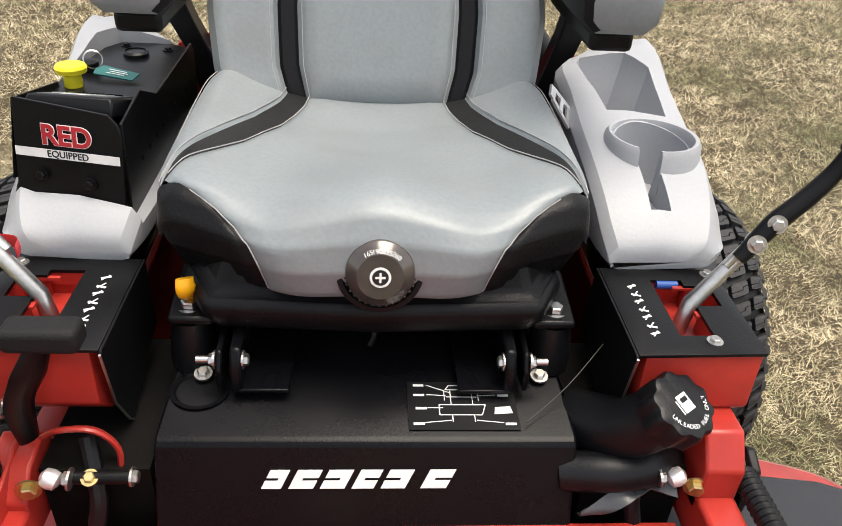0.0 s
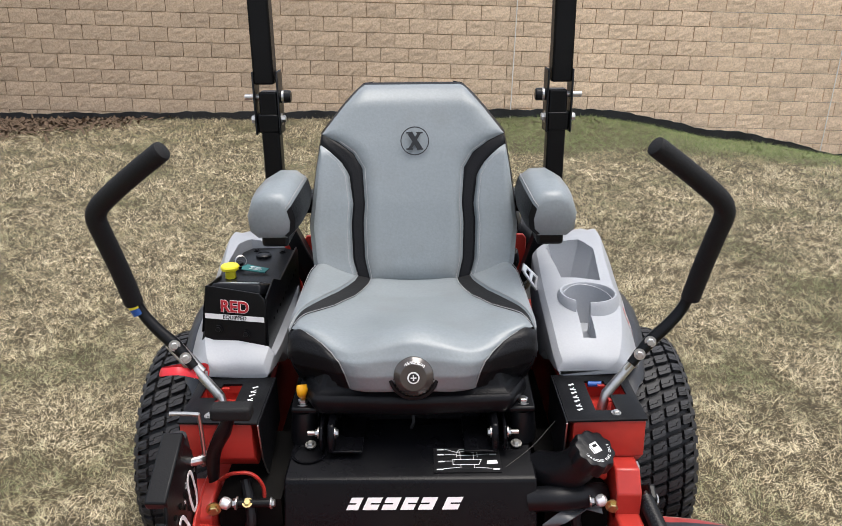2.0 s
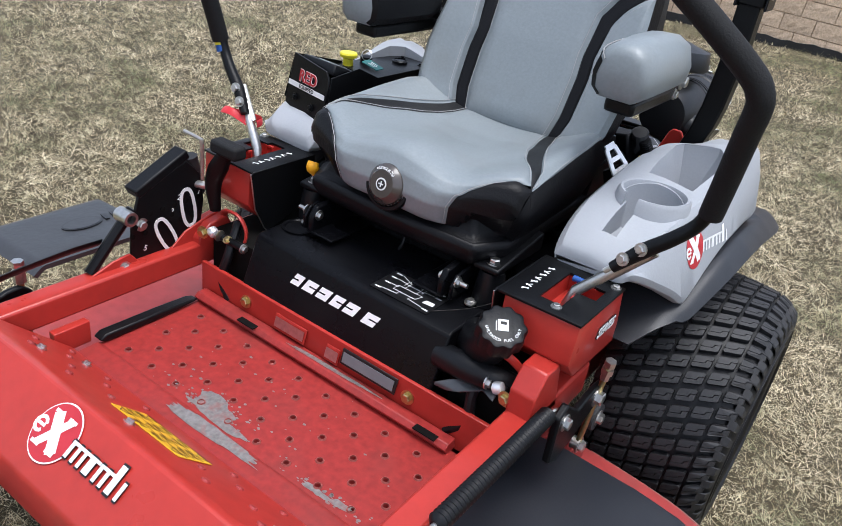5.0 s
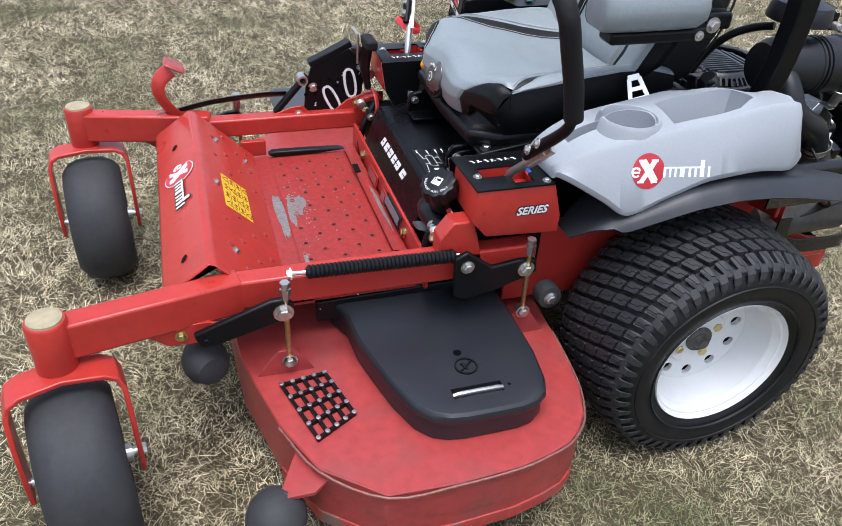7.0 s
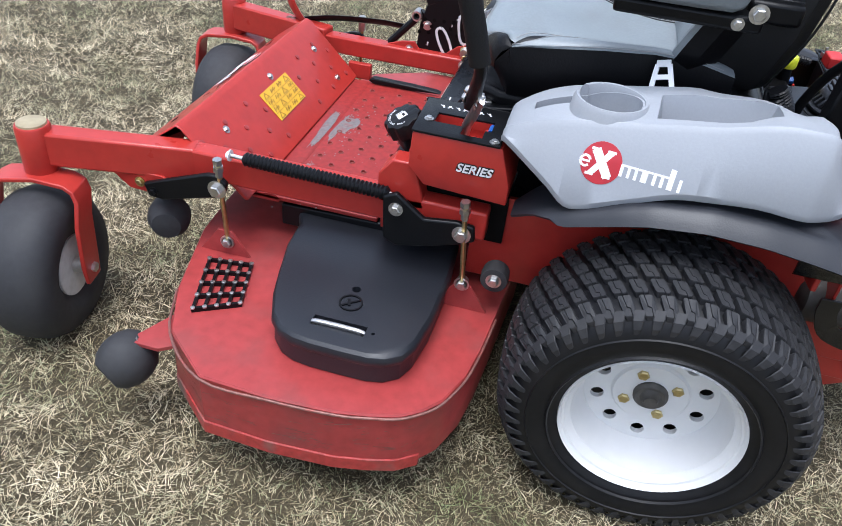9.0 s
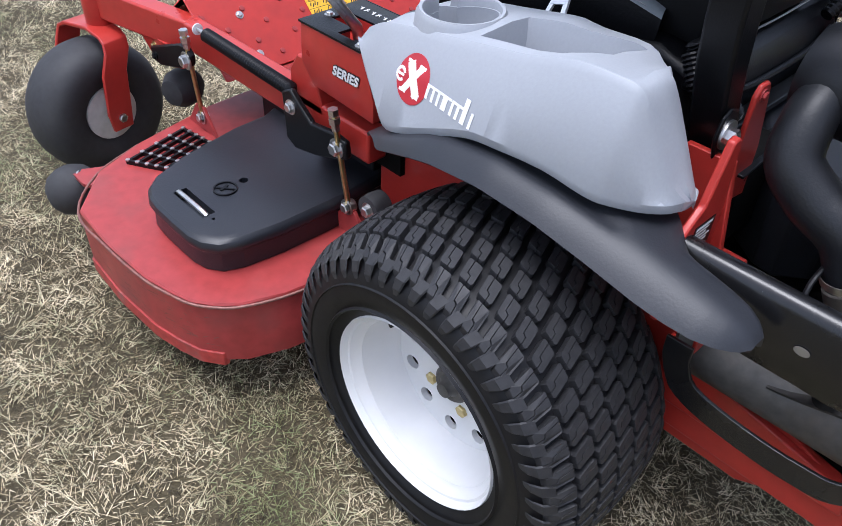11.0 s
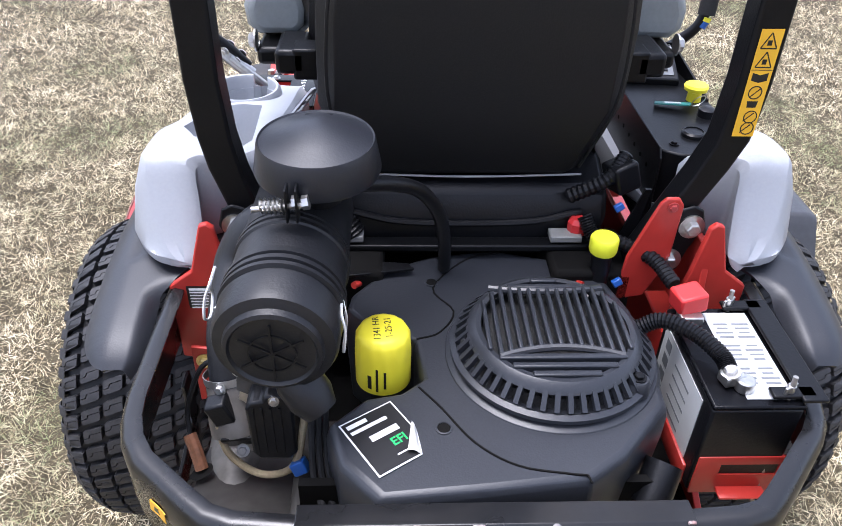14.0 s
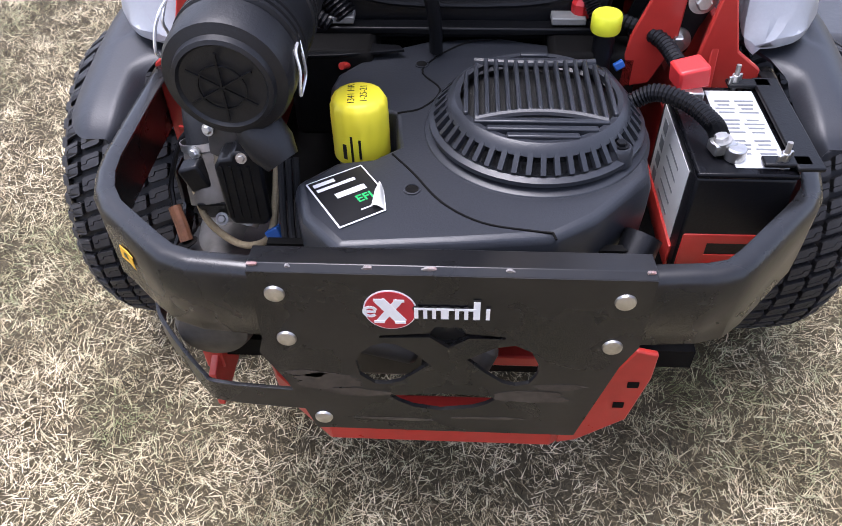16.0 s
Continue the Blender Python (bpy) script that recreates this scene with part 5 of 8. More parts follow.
# ---- lever towers ----
for s in (1, -1):
    tower = mesh("lever_tower", prism([(-0.588, 0.684), (-0.40, 0.684), (-0.375, 0.60), (-0.375, 0.555), (-0.555, 0.565), (-0.592, 0.605)], "x", s * 0.325, s * 0.472), RED, mower, "red lever tower with black slotted top", bevel=0.004)
    apply_cut(tower, box(s * 0.40, -0.495, 0.68, 0.05, 0.13, 0.06), box(s * 0.43, -0.47, 0.68, 0.05, 0.05, 0.06))
    tp = mesh("top_plate", prism([(s * 0.312, -0.595), (s * 0.474, -0.59), (s * 0.476, -0.405), (s * 0.312, -0.405)], "z", 0.685, 0.690), BLACK_METAL, tower, "black slotted plate with speed marks", bevel=0.001)
    apply_cut(tp, box(s * 0.398, -0.495, 0.688, 0.044, 0.122, 0.05), box(s * 0.43, -0.47, 0.688, 0.05, 0.046, 0.05))
    mesh("slot_liner", join(box(s * 0.398, -0.431, 0.676, 0.05, 0.004, 0.02), box(s * 0.42, -0.445, 0.684, 0.03, 0.006, 0.004), box(s * 0.374, -0.495, 0.676, 0.004, 0.12, 0.02), box(s * 0.435, -0.505, 0.684, 0.04, 0.012, 0.004)), RED, tower)
    wing = mesh("inner_wing", prism([(-0.405, 0.69), (-0.595, 0.69), (-0.60, 0.685), (-0.585, 0.60), (-0.555, 0.545), (-0.545, 0.535), (-0.50, 0.55), (-0.45, 0.57), (-0.40, 0.58)], "x", s * 0.308, s * 0.3115), BLACK_METAL, tower, bevel=0.001)
    mesh("wing_edge", tube([(s * 0.3095, -0.60, 0.687), (s * 0.3095, -0.585, 0.60), (s * 0.3095, -0.555, 0.545), (s * 0.3095, -0.545, 0.536)], 0.0018, 6, 0), STEEL, tower)
    marks = []
    tm = face_pose((s * 0.345, -0.50, 0.6905), Z, (0, 1, 0))
    for k in range(7):
        y = -0.055 + 0.017 * k
        marks.append(slab(stroke(-0.006, y, 0.006, y + 0.004 * (-1) ** k, 0.0035), tm, 0.0005, 0.0002 * (k % 2)))
        marks.append(slab(stroke(-0.004, y - 0.005, 0.004, y + 0.006, 0.0018), tm, 0.0005, 0.0005))
    pieces("speed_mark", marks, WHITE, tower)
    for x, y in ((0.415, -0.568), (0.462, -0.42)):
        bolt(tower, (s * x, y, 0.690), (0, 0, 1), 0.0068, STEEL)
    lever = mesh("steering_lever", tube([(s * 0.402, -0.495, 0.645), (s * 0.413, -0.488, 0.69), (s * 0.50, -0.457, 0.785)], [0.011, 0.011, 0.009], 12, 0), STEEL, mower, "black foam-gripped steering lever on a steel shank")
    mesh("flat", tube([(s * 0.455, -0.473, 0.737), (s * 0.515, -0.453, 0.803)], 0.016, 12, 0, flat=0.4), STEEL, lever)
    mesh("arm", tube([(s * 0.462, -0.482, 0.757), (s * 0.50, -0.468, 0.80), (s * 0.540, -0.459, 0.838), (s * 0.568, -0.452, 0.872), (s * 0.583, -0.454, 0.915)], [0.010, 0.014, 0.013, 0.012, 0.012], 12, 4), BLACK_METAL, lever)
    for k in (0.25, 0.75):
        p = Vector((s * 0.47, -0.478, 0.765)).lerp(Vector((s * 0.515, -0.462, 0.815)), k)
        bolt(lever, p + Vector((-s * 0.004, -0.012, 0.004)), (-s * 0.25, -1, 0.2), 0.008, STEEL)
        bolt(lever, p + Vector((s * 0.006, 0.012, -0.004)), (s * 0.25, 1, -0.2), 0.008, STEEL)
    mesh("grip", tube([(s * 0.582, -0.453, 0.895), (s * 0.591, -0.472, 0.97), (s * 0.600, -0.496, 1.045), (s * 0.605, -0.508, 1.083), (s * 0.602, -0.515, 1.106), (s * 0.582, -0.521, 1.132), (s * 0.515, -0.538, 1.185), (s * 0.450, -0.553, 1.232)], 0.0195, 20, 6), FOAM, lever, "black foam grip")
    mesh("grip_end", lathe([(0.0195, 0), (0.018, 0.006), (0.010, 0.010), (0, 0.0105)], along((s * 0.450, -0.553, 1.232), (s * 0.385, -0.568, 1.279)), 20), FOAM, lever)
    if s < 0:
        mesh("yellow_band", rod((-0.582, -0.453, 0.893), (-0.579, -0.453, 0.884), 0.0145), YELLOW, lever)
        mesh("blue_band", rod((-0.579, -0.453, 0.884), (-0.573, -0.453, 0.870), 0.0142), BLUE, lever)
words("series_edge", "SERIES", 0.027, face_pose((0.4733, -0.452, 0.624), X, Z), DECAL_BLACK, mower, 0.0006, shear=0.25, bold=0.0026)
words("series_word", "SERIES", 0.027, face_pose((0.4742, -0.452, 0.624), X, Z), WHITE, mower, 0.0008, shear=0.25, bold=0.0006, label="white slanted lettering with a black edge")
wt = mesh("wrist_tag", tube([(-0.455, -0.475, 0.735), (-0.49, -0.50, 0.758), (-0.53, -0.49, 0.75), (-0.54, -0.455, 0.735), (-0.50, -0.43, 0.73), (-0.45, -0.44, 0.735), (-0.44, -0.465, 0.735)], 0.009, 8, 6, flat=0.12), mat("red_strap", (0.6, 0.02, 0.03), 0.4), None, "")
tagged(wt, "red printed plastic strap looped round a lever", "tag")
# parking brake handle
pb = mesh("brake_lever", tube([(-0.405, -0.615, 0.57), (-0.395, -0.63, 0.64), (-0.372, -0.635, 0.69), (-0.356, -0.63, 0.725)], [0.012, 0.018, 0.022, 0.016], 10, 5, flat=0.4), BLACK_METAL, mower, "black parking brake lever")
mesh("handle", box(-0.350, -0.628, 0.738, 0.080, 0.036, 0.03), FOAM, pb, bevel=0.008, seg=4)

# linkage under the towers
for s in (1, -1):
    lk = mesh("steering_link", tube([(s * 0.395, -0.60, 0.56), (s * 0.37, -0.612, 0.582), (s * 0.33, -0.612, 0.582), (s * 0.308, -0.61, 0.55), (s * 0.308, -0.62, 0.51)], 0.008, 8, 4, flat=0.5), RED, mower, "red bent steering link")
    mesh("pivot", rod((s * 0.39, -0.635, 0.528), (s * 0.29, -0.635, 0.528), 0.009), BLACK_METAL, lk)
    mesh("ball_joint", lathe([(0.004, -0.012), (0.011, -0.008), (0.0125, 0.0), (0.011, 0.008), (0.004, 0.012)], along((s * 0.378, -0.645, 0.536), (s * 0.41, -0.64, 0.55)), 16), WHITE_STEEL, lk)
    bolt(lk, (s * 0.355, -0.645, 0.536), (s, 0, 0.1), 0.009, STEEL)
    bolt(lk, (s * 0.335, -0.640, 0.532), (0, -0.5, 1), 0.007)
    bolt(lk, (s * 0.288, -0.635, 0.528), (-s, 0, 0), 0.008, STEEL)
    upright = mesh("rail_upright", prism([(-0.66, 0.49), (-0.66, 0.51 + 0.05 * (s > 0)), (-0.63, 0.54 + 0.06 * (s > 0)), (-0.58, 0.55 + 0.05 * (s > 0)), (-0.55, 0.49)], "x", s * 0.405, s * 0.455), RED, mower, bevel=0.004)
    bolt(upright, (s * 0.40, -0.655, 0.53), (-s * 0.2, -1, 0), 0.010)
    mesh("loom", tube([(s * 0.345, -0.60, 0.56), (s * 0.33, -0.64, 0.50), (s * 0.335, -0.655, 0.44), (s * 0.30, -0.66, 0.40)], 0.011, 10, 6), BLACK_PLASTIC, mower, "black ribbed wiring loom")
    # Near-black box stands in for the shade in the bay below the tower.
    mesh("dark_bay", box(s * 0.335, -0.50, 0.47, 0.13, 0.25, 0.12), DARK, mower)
# fuel filler
neck = mesh("fuel_neck", tube([(0.27, -0.55, 0.54), (0.315, -0.60, 0.575), (0.352, -0.628, 0.63)], [0.042, 0.04, 0.036], 20, 5), BLACK_PLASTIC, mower, "black fuel filler neck and cap")
fm = along((0.350, -0.628, 0.625), (0.370, -0.655, 0.69))
scallop = []
for z, k in ((0.0, 1.0), (0.028, 1.0), (0.034, 0.93), (0.036, 0.80), (0.037, 0.0)):
    scallop.append([fm @ Vector(((0.0425 + 0.0024 * math.cos(10 * a)) * k * math.cos(a), (0.0425 + 0.0024 * math.cos(10 * a)) * k * math.sin(a), z)) for a in [2 * math.pi * i / 80 for i in range(80)]])
cap = mesh("fuel_cap", loft(scallop[:-1]), BLACK_PLASTIC, neck, "black scalloped fuel cap", angle=30)
ff = face_pose(fm @ Vector((0, 0, 0.0365)), fm.to_3x3() @ Z, Z)
mesh("fuel_symbol", join(slab([(-0.009, -0.010), (0.009, -0.010), (0.009, 0.012), (-0.009, 0.012)], ff, 0.0004), slab(stroke(-0.012, -0.01, -0.012, 0.008, 0.002), ff, 0.0004, 0.0002)), WHITE, cap)
mesh("fuel_window", slab([(-0.005, 0.002), (0.006, 0.002), (0.006, 0.008), (-0.005, 0.008)], ff, 0.0004, 0.0004), BLACK_PLASTIC, cap)
for i, ch in enumerate("UNLEADED FUEL ONLY"):
    a = -160 + 160 * i / 17 - 10
    if ch != " ":
        words("cap_word", ch, 0.0075, ff @ pose(0.029 * math.cos(radians(a)), 0.029 * math.sin(radians(a)), 0.0003, 0, 0, a + 90), WHITE, cap, 0.0002)
mesh("hose", tube([(0.24, -0.62, 0.52), (0.30, -0.635, 0.535), (0.36, -0.62, 0.53), (0.40, -0.58, 0.50)], 0.026, 14, 5), BLACK_PLASTIC, neck)
mesh("rag", sheet(lambda u, v: (0.26 + 0.12 * u, -0.652 - 0.012 * math.sin(5 * u + 2 * v), 0.475 + 0.055 * u + 0.02 * v * math.sin(3 * u + 1)), 14, 6, 0.003), RAG, neck, "crumpled dark plastic sleeve")
mesh("thin_wire", tube([(0.305, -0.50, 0.63), (0.25, -0.55, 0.60), (0.19, -0.60, 0.585)], 0.0007, 5, 4), SOOT, neck)

# ---- fender pods ----
def ring(y, zt, zc, zb, zi, xi, xt, xo, s):
    """A cross-section: inner edge, crest and the leaning outer wall; zi and zb are the inner and outer bottom."""
    zn = zt - float(np.interp(y, [-0.06, 0.06, 0.125, 0.15, 0.175], [0.0, 0.026, 0.028, 0.006, 0.0]))
    pts = [(xi + 0.01, zi), (xi, min(zn, zi + 0.012)), (xi, zn - 0.015), (xi + 0.012, zn), ((xi + xt) / 2, (zn + zt) / 2 + 0.004), (xt - 0.026, zt - 0.003), (xt - 0.008, (zt + zc) / 2 + 0.005), (xt, zc), (xt + (xo - xt) * 0.45 + 0.003, zc - (zc - zb) * 0.35), (xo, zb + 0.018), (xo - 0.003, zb + 0.004), (xo - 0.014, zb)]
    return [Vector((s * x, y, z)) for x, z in pts]


REAR = [(-0.16, 0.806, 0.793, 0.655, 0.65, 0.312, 0.506, 0.553), (-0.075, 0.822, 0.808, 0.69, 0.67, 0.315, 0.511, 0.556), (-0.015, 0.833, 0.82, 0.7, 0.68, 0.32, 0.515, 0.558), (0.068, 0.855, 0.844, 0.708, 0.701, 0.33, 0.521, 0.56), (0.131, 0.858, 0.849, 0.703, 0.701, 0.388, 0.524, 0.56), (0.156, 0.856, 0.847, 0.701, 0.699, 0.43, 0.523, 0.557), (0.17, 0.845, 0.836, 0.7, 0.698, 0.437, 0.52, 0.551), (0.186, 0.81, 0.802, 0.699, 0.698, 0.433, 0.516, 0.542), (0.204, 0.771, 0.765, 0.698, 0.697, 0.43, 0.508, 0.53), (0.222, 0.733, 0.73, 0.698, 0.697, 0.428, 0.497, 0.515), (0.234, 0.713, 0.712, 0.698, 0.697, 0.432, 0.485, 0.499), (0.24, 0.702, 0.7015, 0.6978, 0.697, 0.445, 0.472, 0.482)]
FRONT = [(-0.408, 0.706, 0.705, 0.694, 0.688, 0.328, 0.455, 0.470), (-0.402, 0.724, 0.722, 0.702, 0.688, 0.322, 0.466, 0.482), (-0.375, 0.744, 0.737, 0.692, 0.688, 0.316, 0.477, 0.499), (-0.34, 0.764, 0.754, 0.674, 0.688, 0.313, 0.486, 0.517), (-0.30, 0.779, 0.766, 0.652, 0.688, 0.311, 0.494, 0.536), (-0.262, 0.788, 0.775, 0.627, 0.66, 0.311, 0.500, 0.551), (-0.225, 0.795, 0.783, 0.630, 0.64, 0.311, 0.503, 0.553)]
FRONT_LOW = [(y, zt - (0.006 if -0.35 < y < -0.25 else 0), zc - (0.004 if -0.35 < y < -0.25 else 0), *rest) for y, zt, zc, *rest in FRONT]


def dense(rows):
    """Smooth rows between the given ones."""
    out = []
    for i in range(len(rows) - 1):
        a, b, c, d = (np.array(rows[min(max(k, 0), len(rows) - 1)]) for k in (i - 1, i, i + 1, i + 2))
        for t in (0, 0.34, 0.67):
            out.append(tuple(float(q) for q in 0.5 * (2 * b + (c - a) * t + (2 * a - 5 * b + 4 * c - d) * t * t + (3 * b - a - 3 * c + d) * t ** 3)))
    return out + [rows[-1]]


def hug(target, m, parts):
    """Lays flat marks onto the curved wall of target, along the normal of the plane m."""
    wall = BVHTree.FromPolygons([v.co for v in target.data.vertices], [p.vertices[:] for p in target.data.polygons])
    n, back_m = (m.to_3x3() @ Z).normalized(), m.inverted()
    for ob in parts:
        bm = bmesh.new()
        bm.from_mesh(ob.data)
        bmesh.ops.triangulate(bm, faces=bm.faces)
        bmesh.ops.subdivide_edges(bm, edges=[e for e in bm.edges if e.calc_length() > 0.008], cuts=3, use_grid_fill=True)
        for v in bm.verts:
            q = back_m @ v.co
            hit = wall.ray_cast(m @ Vector((q.x, q.y, 0.04)), -n, 0.09)[0]
            if hit:
                v.co = hit + n * (0.0004 + 0.35 * q.z)
        bm.to_mesh(ob.data)
        bm.free()


def fender(s, front, label):
    body = mesh("fender", loft([ring(*r, s) for r in dense(front + REAR)]), GREY_PLASTIC, mower, label, bevel=0.006, seg=2, angle=32)
    body.data = bpy.data.meshes.new_from_object(body.evaluated_get(bpy.context.evaluated_depsgraph_get()))
    body.modifiers.clear()
    return body


fend = fender(1, FRONT, "light grey plastic fender pod with cup holder and tray")
CUP = Matrix.Translation((0.424, -0.216, 0))
tray = loft([[(x, y, z) for x, y in ((0.371 + k, -0.127 + k), (0.478 - k, -0.136 + k), (0.486 - k, 0.025 - k), (0.455 - k, 0.080 - k), (0.375 + k, 0.084 - k), (0.364 + k, 0.06 - k))] for z, k in ((0.735, 0.020), (0.79, 0.010), (0.83, 0.0), (0.92, -0.002))])
apply_cut(fend, tray, lathe([(0.046, 0.71), (0.058, 0.78), (0.060, 0.95)], CUP, 40), box(0.402, -0.300, 0.812, 0.030, 0.115, 0.16))
boss = mesh("cup_holder", lathe([(0.0600, 0.75), (0.0605, 0.806), (0.063, 0.813), (0.068, 0.814), (0.073, 0.806), (0.080, 0.75)], CUP, 48, close=True), GREY_PLASTIC, fend, "moulded cup holder rim with a slot")
apply_cut(boss, box(0.400, -0.285, 0.815, 0.031, 0.085, 0.16))
before = set(fend.children)
mark_m = face_pose((0.5375, -0.211, 0.730), (0.953, -0.055, 0.29), (-0.29, 0.0, 0.955)) @ pose(0, 0, 0, 0, 0, -3)
maker_mark(mark_m, 0.076, fend, outline=False)
hug(fend, mark_m, [c for c in fend.children if c not in before])
fend_r = fender(-1, FRONT_LOW, "light grey plastic fender pod carrying the control box")
apply_cut(fend_r, prism([(-0.29, -0.375), (-0.333, -0.366), (-0.488, -0.337), (-0.505, -0.10), (-0.486, 0.065), (-0.46, 0.105), (-0.29, 0.105)], "z", 0.725, 1.0))


def flare(s):
    """The black wheel arch under the grey pod, ending behind in a round lobe."""
    ys = [-0.36, -0.32, -0.25, -0.15, -0.10, 0.0, 0.10, 0.19, 0.27, 0.31, 0.345, 0.37, 0.391, 0.402]
    lip = [0.545, 0.568, 0.600, 0.640, 0.656, 0.670, 0.667, 0.655, 0.640, 0.634, 0.630, 0.628, 0.626, 0.624]
    inner = [0.44, 0.42, 0.40, 0.40, 0.40, 0.40, 0.40, 0.43, 0.496, 0.497, 0.498, 0.500, 0.506, 0.518]
    outer = [0.50, 0.53, 0.572, 0.592, 0.599, 0.605, 0.607, 0.608, 0.607, 0.604, 0.599, 0.589, 0.574, 0.556]
    rise = [0.010, 0.02, 0.03, 0.034, 0.034, 0.034, 0.034, 0.036, 0.036, 0.034, 0.030, 0.024, 0.014, 0.004]

    def f(u, v):
        y = float(np.interp(u, [0, 0.6, 1], [-0.36, 0.22, 0.402]))
        a = [float(np.interp(y, ys, k)) for k in (lip, inner, outer, rise)]
        x = a[1] + (a[2] - a[1]) * v
        w = max(0.0, (x - 0.545) / max(0.02, a[2] - 0.545))
        z = a[0] + a[3] * (1 - min(1, w) ** 2)
        groove = 0.008 * math.exp(-((x - 0.548) / 0.012) ** 2) if y < 0.2 else 0.0
        k = min(1.0, max(0.0, (y - 0.24) / 0.05))
        z -= k * 0.022 * max(0.0, 1 - v / 0.25) ** 2
        return (s * x, y, z - groove)
    return mesh("wheel_arch", sheet(f, 60, 22, -0.006 * s), ARCH, mower, "black plastic wheel arch")


flare(1)
flare(-1)

# ---- control box on the other pod ----
cb = mesh("control_box", prism([(-0.335, -0.345), (-0.335, 0.075), (-0.365, 0.095), (-0.455, 0.095), (-0.475, 0.06), (-0.492, -0.10), (-0.482, -0.325)], "z", 0.70, 0.828), BLACK_METAL, mower, "black control box with key, display and plug", bevel=0.003)
fp = [Vector(p) for p in ((-0.484, -0.338, 0.740), (-0.336, -0.364, 0.738), (-0.330, -0.352, 0.835), (-0.334, -0.349, 0.855), (-0.345, -0.346, 0.868), (-0.470, -0.322, 0.880))]
fn = (fp[1] - fp[0]).cross(fp[5] - fp[0]).normalized()
if fn.y > 0:
    fn = -fn
front = mesh("front_panel", loft([fp, [p - fn * 0.005 for p in fp]]), BLACK_METAL, cb, "black front panel with red and white lettering", bevel=0.001)
across = (fp[1] - fp[0]).normalized()
upv = fn.cross(across) * -1
if upv.z < 0:
    upv = -upv
c = Vector((-0.4035, -0.3440, 0.810))
rm = face_pose(c + upv * 0.0245 + fn * 0.0025, fn, upv)
words("red_word", "RED", 0.037, rm @ Matrix.Translation((0.0, 0.0, 0)), DECAL_RED, front, 0.0006, bold=0.0010, label="red block lettering")
words("red_outline", "RED", 0.037, rm @ Matrix.Translation((0.0, 0.0, -0.0006)), WHITE, front, 0.0004, bold=0.0019)
hb = face_pose(c + fn * 0.002, fn, upv)
mesh("white_band", slab([(-0.072, -0.006), (0.070, -0.006), (0.070, 0.006), (-0.072, 0.006)], hb, 0.0006), WHITE, front, "white band")
words("band_word", "EQUIPPED", 0.0125, hb @ Matrix.Translation((0.0, 0.0, 0.0009)), DECAL_BLACK, front, 0.0003, bold=0.0002)
for x in (-0.040, 0.026):
    bolt(front, c - upv * (0.034 + 0.1 * x) + across * x + fn * 0.002, fn, 0.006, BLACK_METAL)
# display housing
dc = Vector((-0.400, -0.258, 0.856))
dz = Vector((0.03, 0.34, 0.94)).normalized()
dmx = face_pose(dc, dz, (-0.1, -0.93, 0.34)) @ Matrix.Diagonal((0.88, 1.5, 1, 1))
disp = mesh("display_housing", loft([[tuple(dmx @ Vector((x * k, y * k, z))) for x, y in ((-0.07, -0.035), (0.07, -0.035), (0.066, 0.035), (-0.066, 0.035))] for z, k in ((-0.022, 1.0), (-0.004, 1.0), (0.004, 0.95))]), BLACK_PLASTIC, cb, "dark display housing", bevel=0.003)
mesh("display_face", slab([(-0.056, -0.026), (0.056, -0.026), (0.054, 0.027), (-0.054, 0.027)], dmx, 0.001, 0.0042), GREYLETTER, disp)
mesh("screen", slab([(-0.042, -0.004), (0.042, -0.004), (0.042, 0.014), (-0.042, 0.014)], dmx, 0.001, 0.0053), SCREEN, disp, "pale grey display screen")
mesh("buttons", join(*[slab([(x - 0.013, -0.019), (x + 0.013, -0.019), (x + 0.012, -0.012), (x - 0.012, -0.012)], dmx, 0.002, 0.0053) for x in (-0.03, 0.0, 0.03)]), BLACK_PLASTIC, disp)
mesh("display_writing", slab([(-0.022, 0.019), (0.022, 0.019), (0.022, 0.023), (-0.022, 0.023)], dmx, 0.0006, 0.0053), WHITE, disp)
mesh("shroud", loft([[tuple(p) for p in q] for q in ([(-0.486, -0.336, 0.77), (-0.471, -0.321, 0.878), (-0.467, -0.318, 0.878), (-0.482, -0.330, 0.77)], [(-0.498, -0.13, 0.79), (-0.490, -0.13, 0.832), (-0.486, -0.13, 0.832), (-0.494, -0.13, 0.79)])]), BLACK_METAL, cb)
mesh("inner_side", prism([(-0.355, 0.735), (-0.342, 0.855), (-0.245, 0.866), (-0.17, 0.834), (0.08, 0.835), (0.095, 0.82), (0.095, 0.66), (-0.30, 0.66)], "x", -0.334, -0.330), BLACK_METAL, cb, bevel=0.001)
sw = mesh("throttle_button", lathe([(0.014, 0.828), (0.013, 0.846), (0.022, 0.850), (0.0235, 0.857), (0.021, 0.861), (0.0, 0.861)], Matrix.Translation((-0.462, -0.135, 0)), 32), YELLOW, cb, "yellow mushroom blade switch")
mesh("ignition", lathe([(0.016, 0.826), (0.016, 0.842), (0.008, 0.846), (0, 0.846)], Matrix.Translation((-0.462, -0.062, 0)), 24), BLACK_PLASTIC, cb)
mesh("power_plug", lathe([(0.021, 0.826), (0.021, 0.834), (0.017, 0.837), (0.017, 0.835), (0.0, 0.835)], Matrix.Translation((-0.41, 0.02, 0)), 28), BLACK_PLASTIC, cb, "round black plug cover")
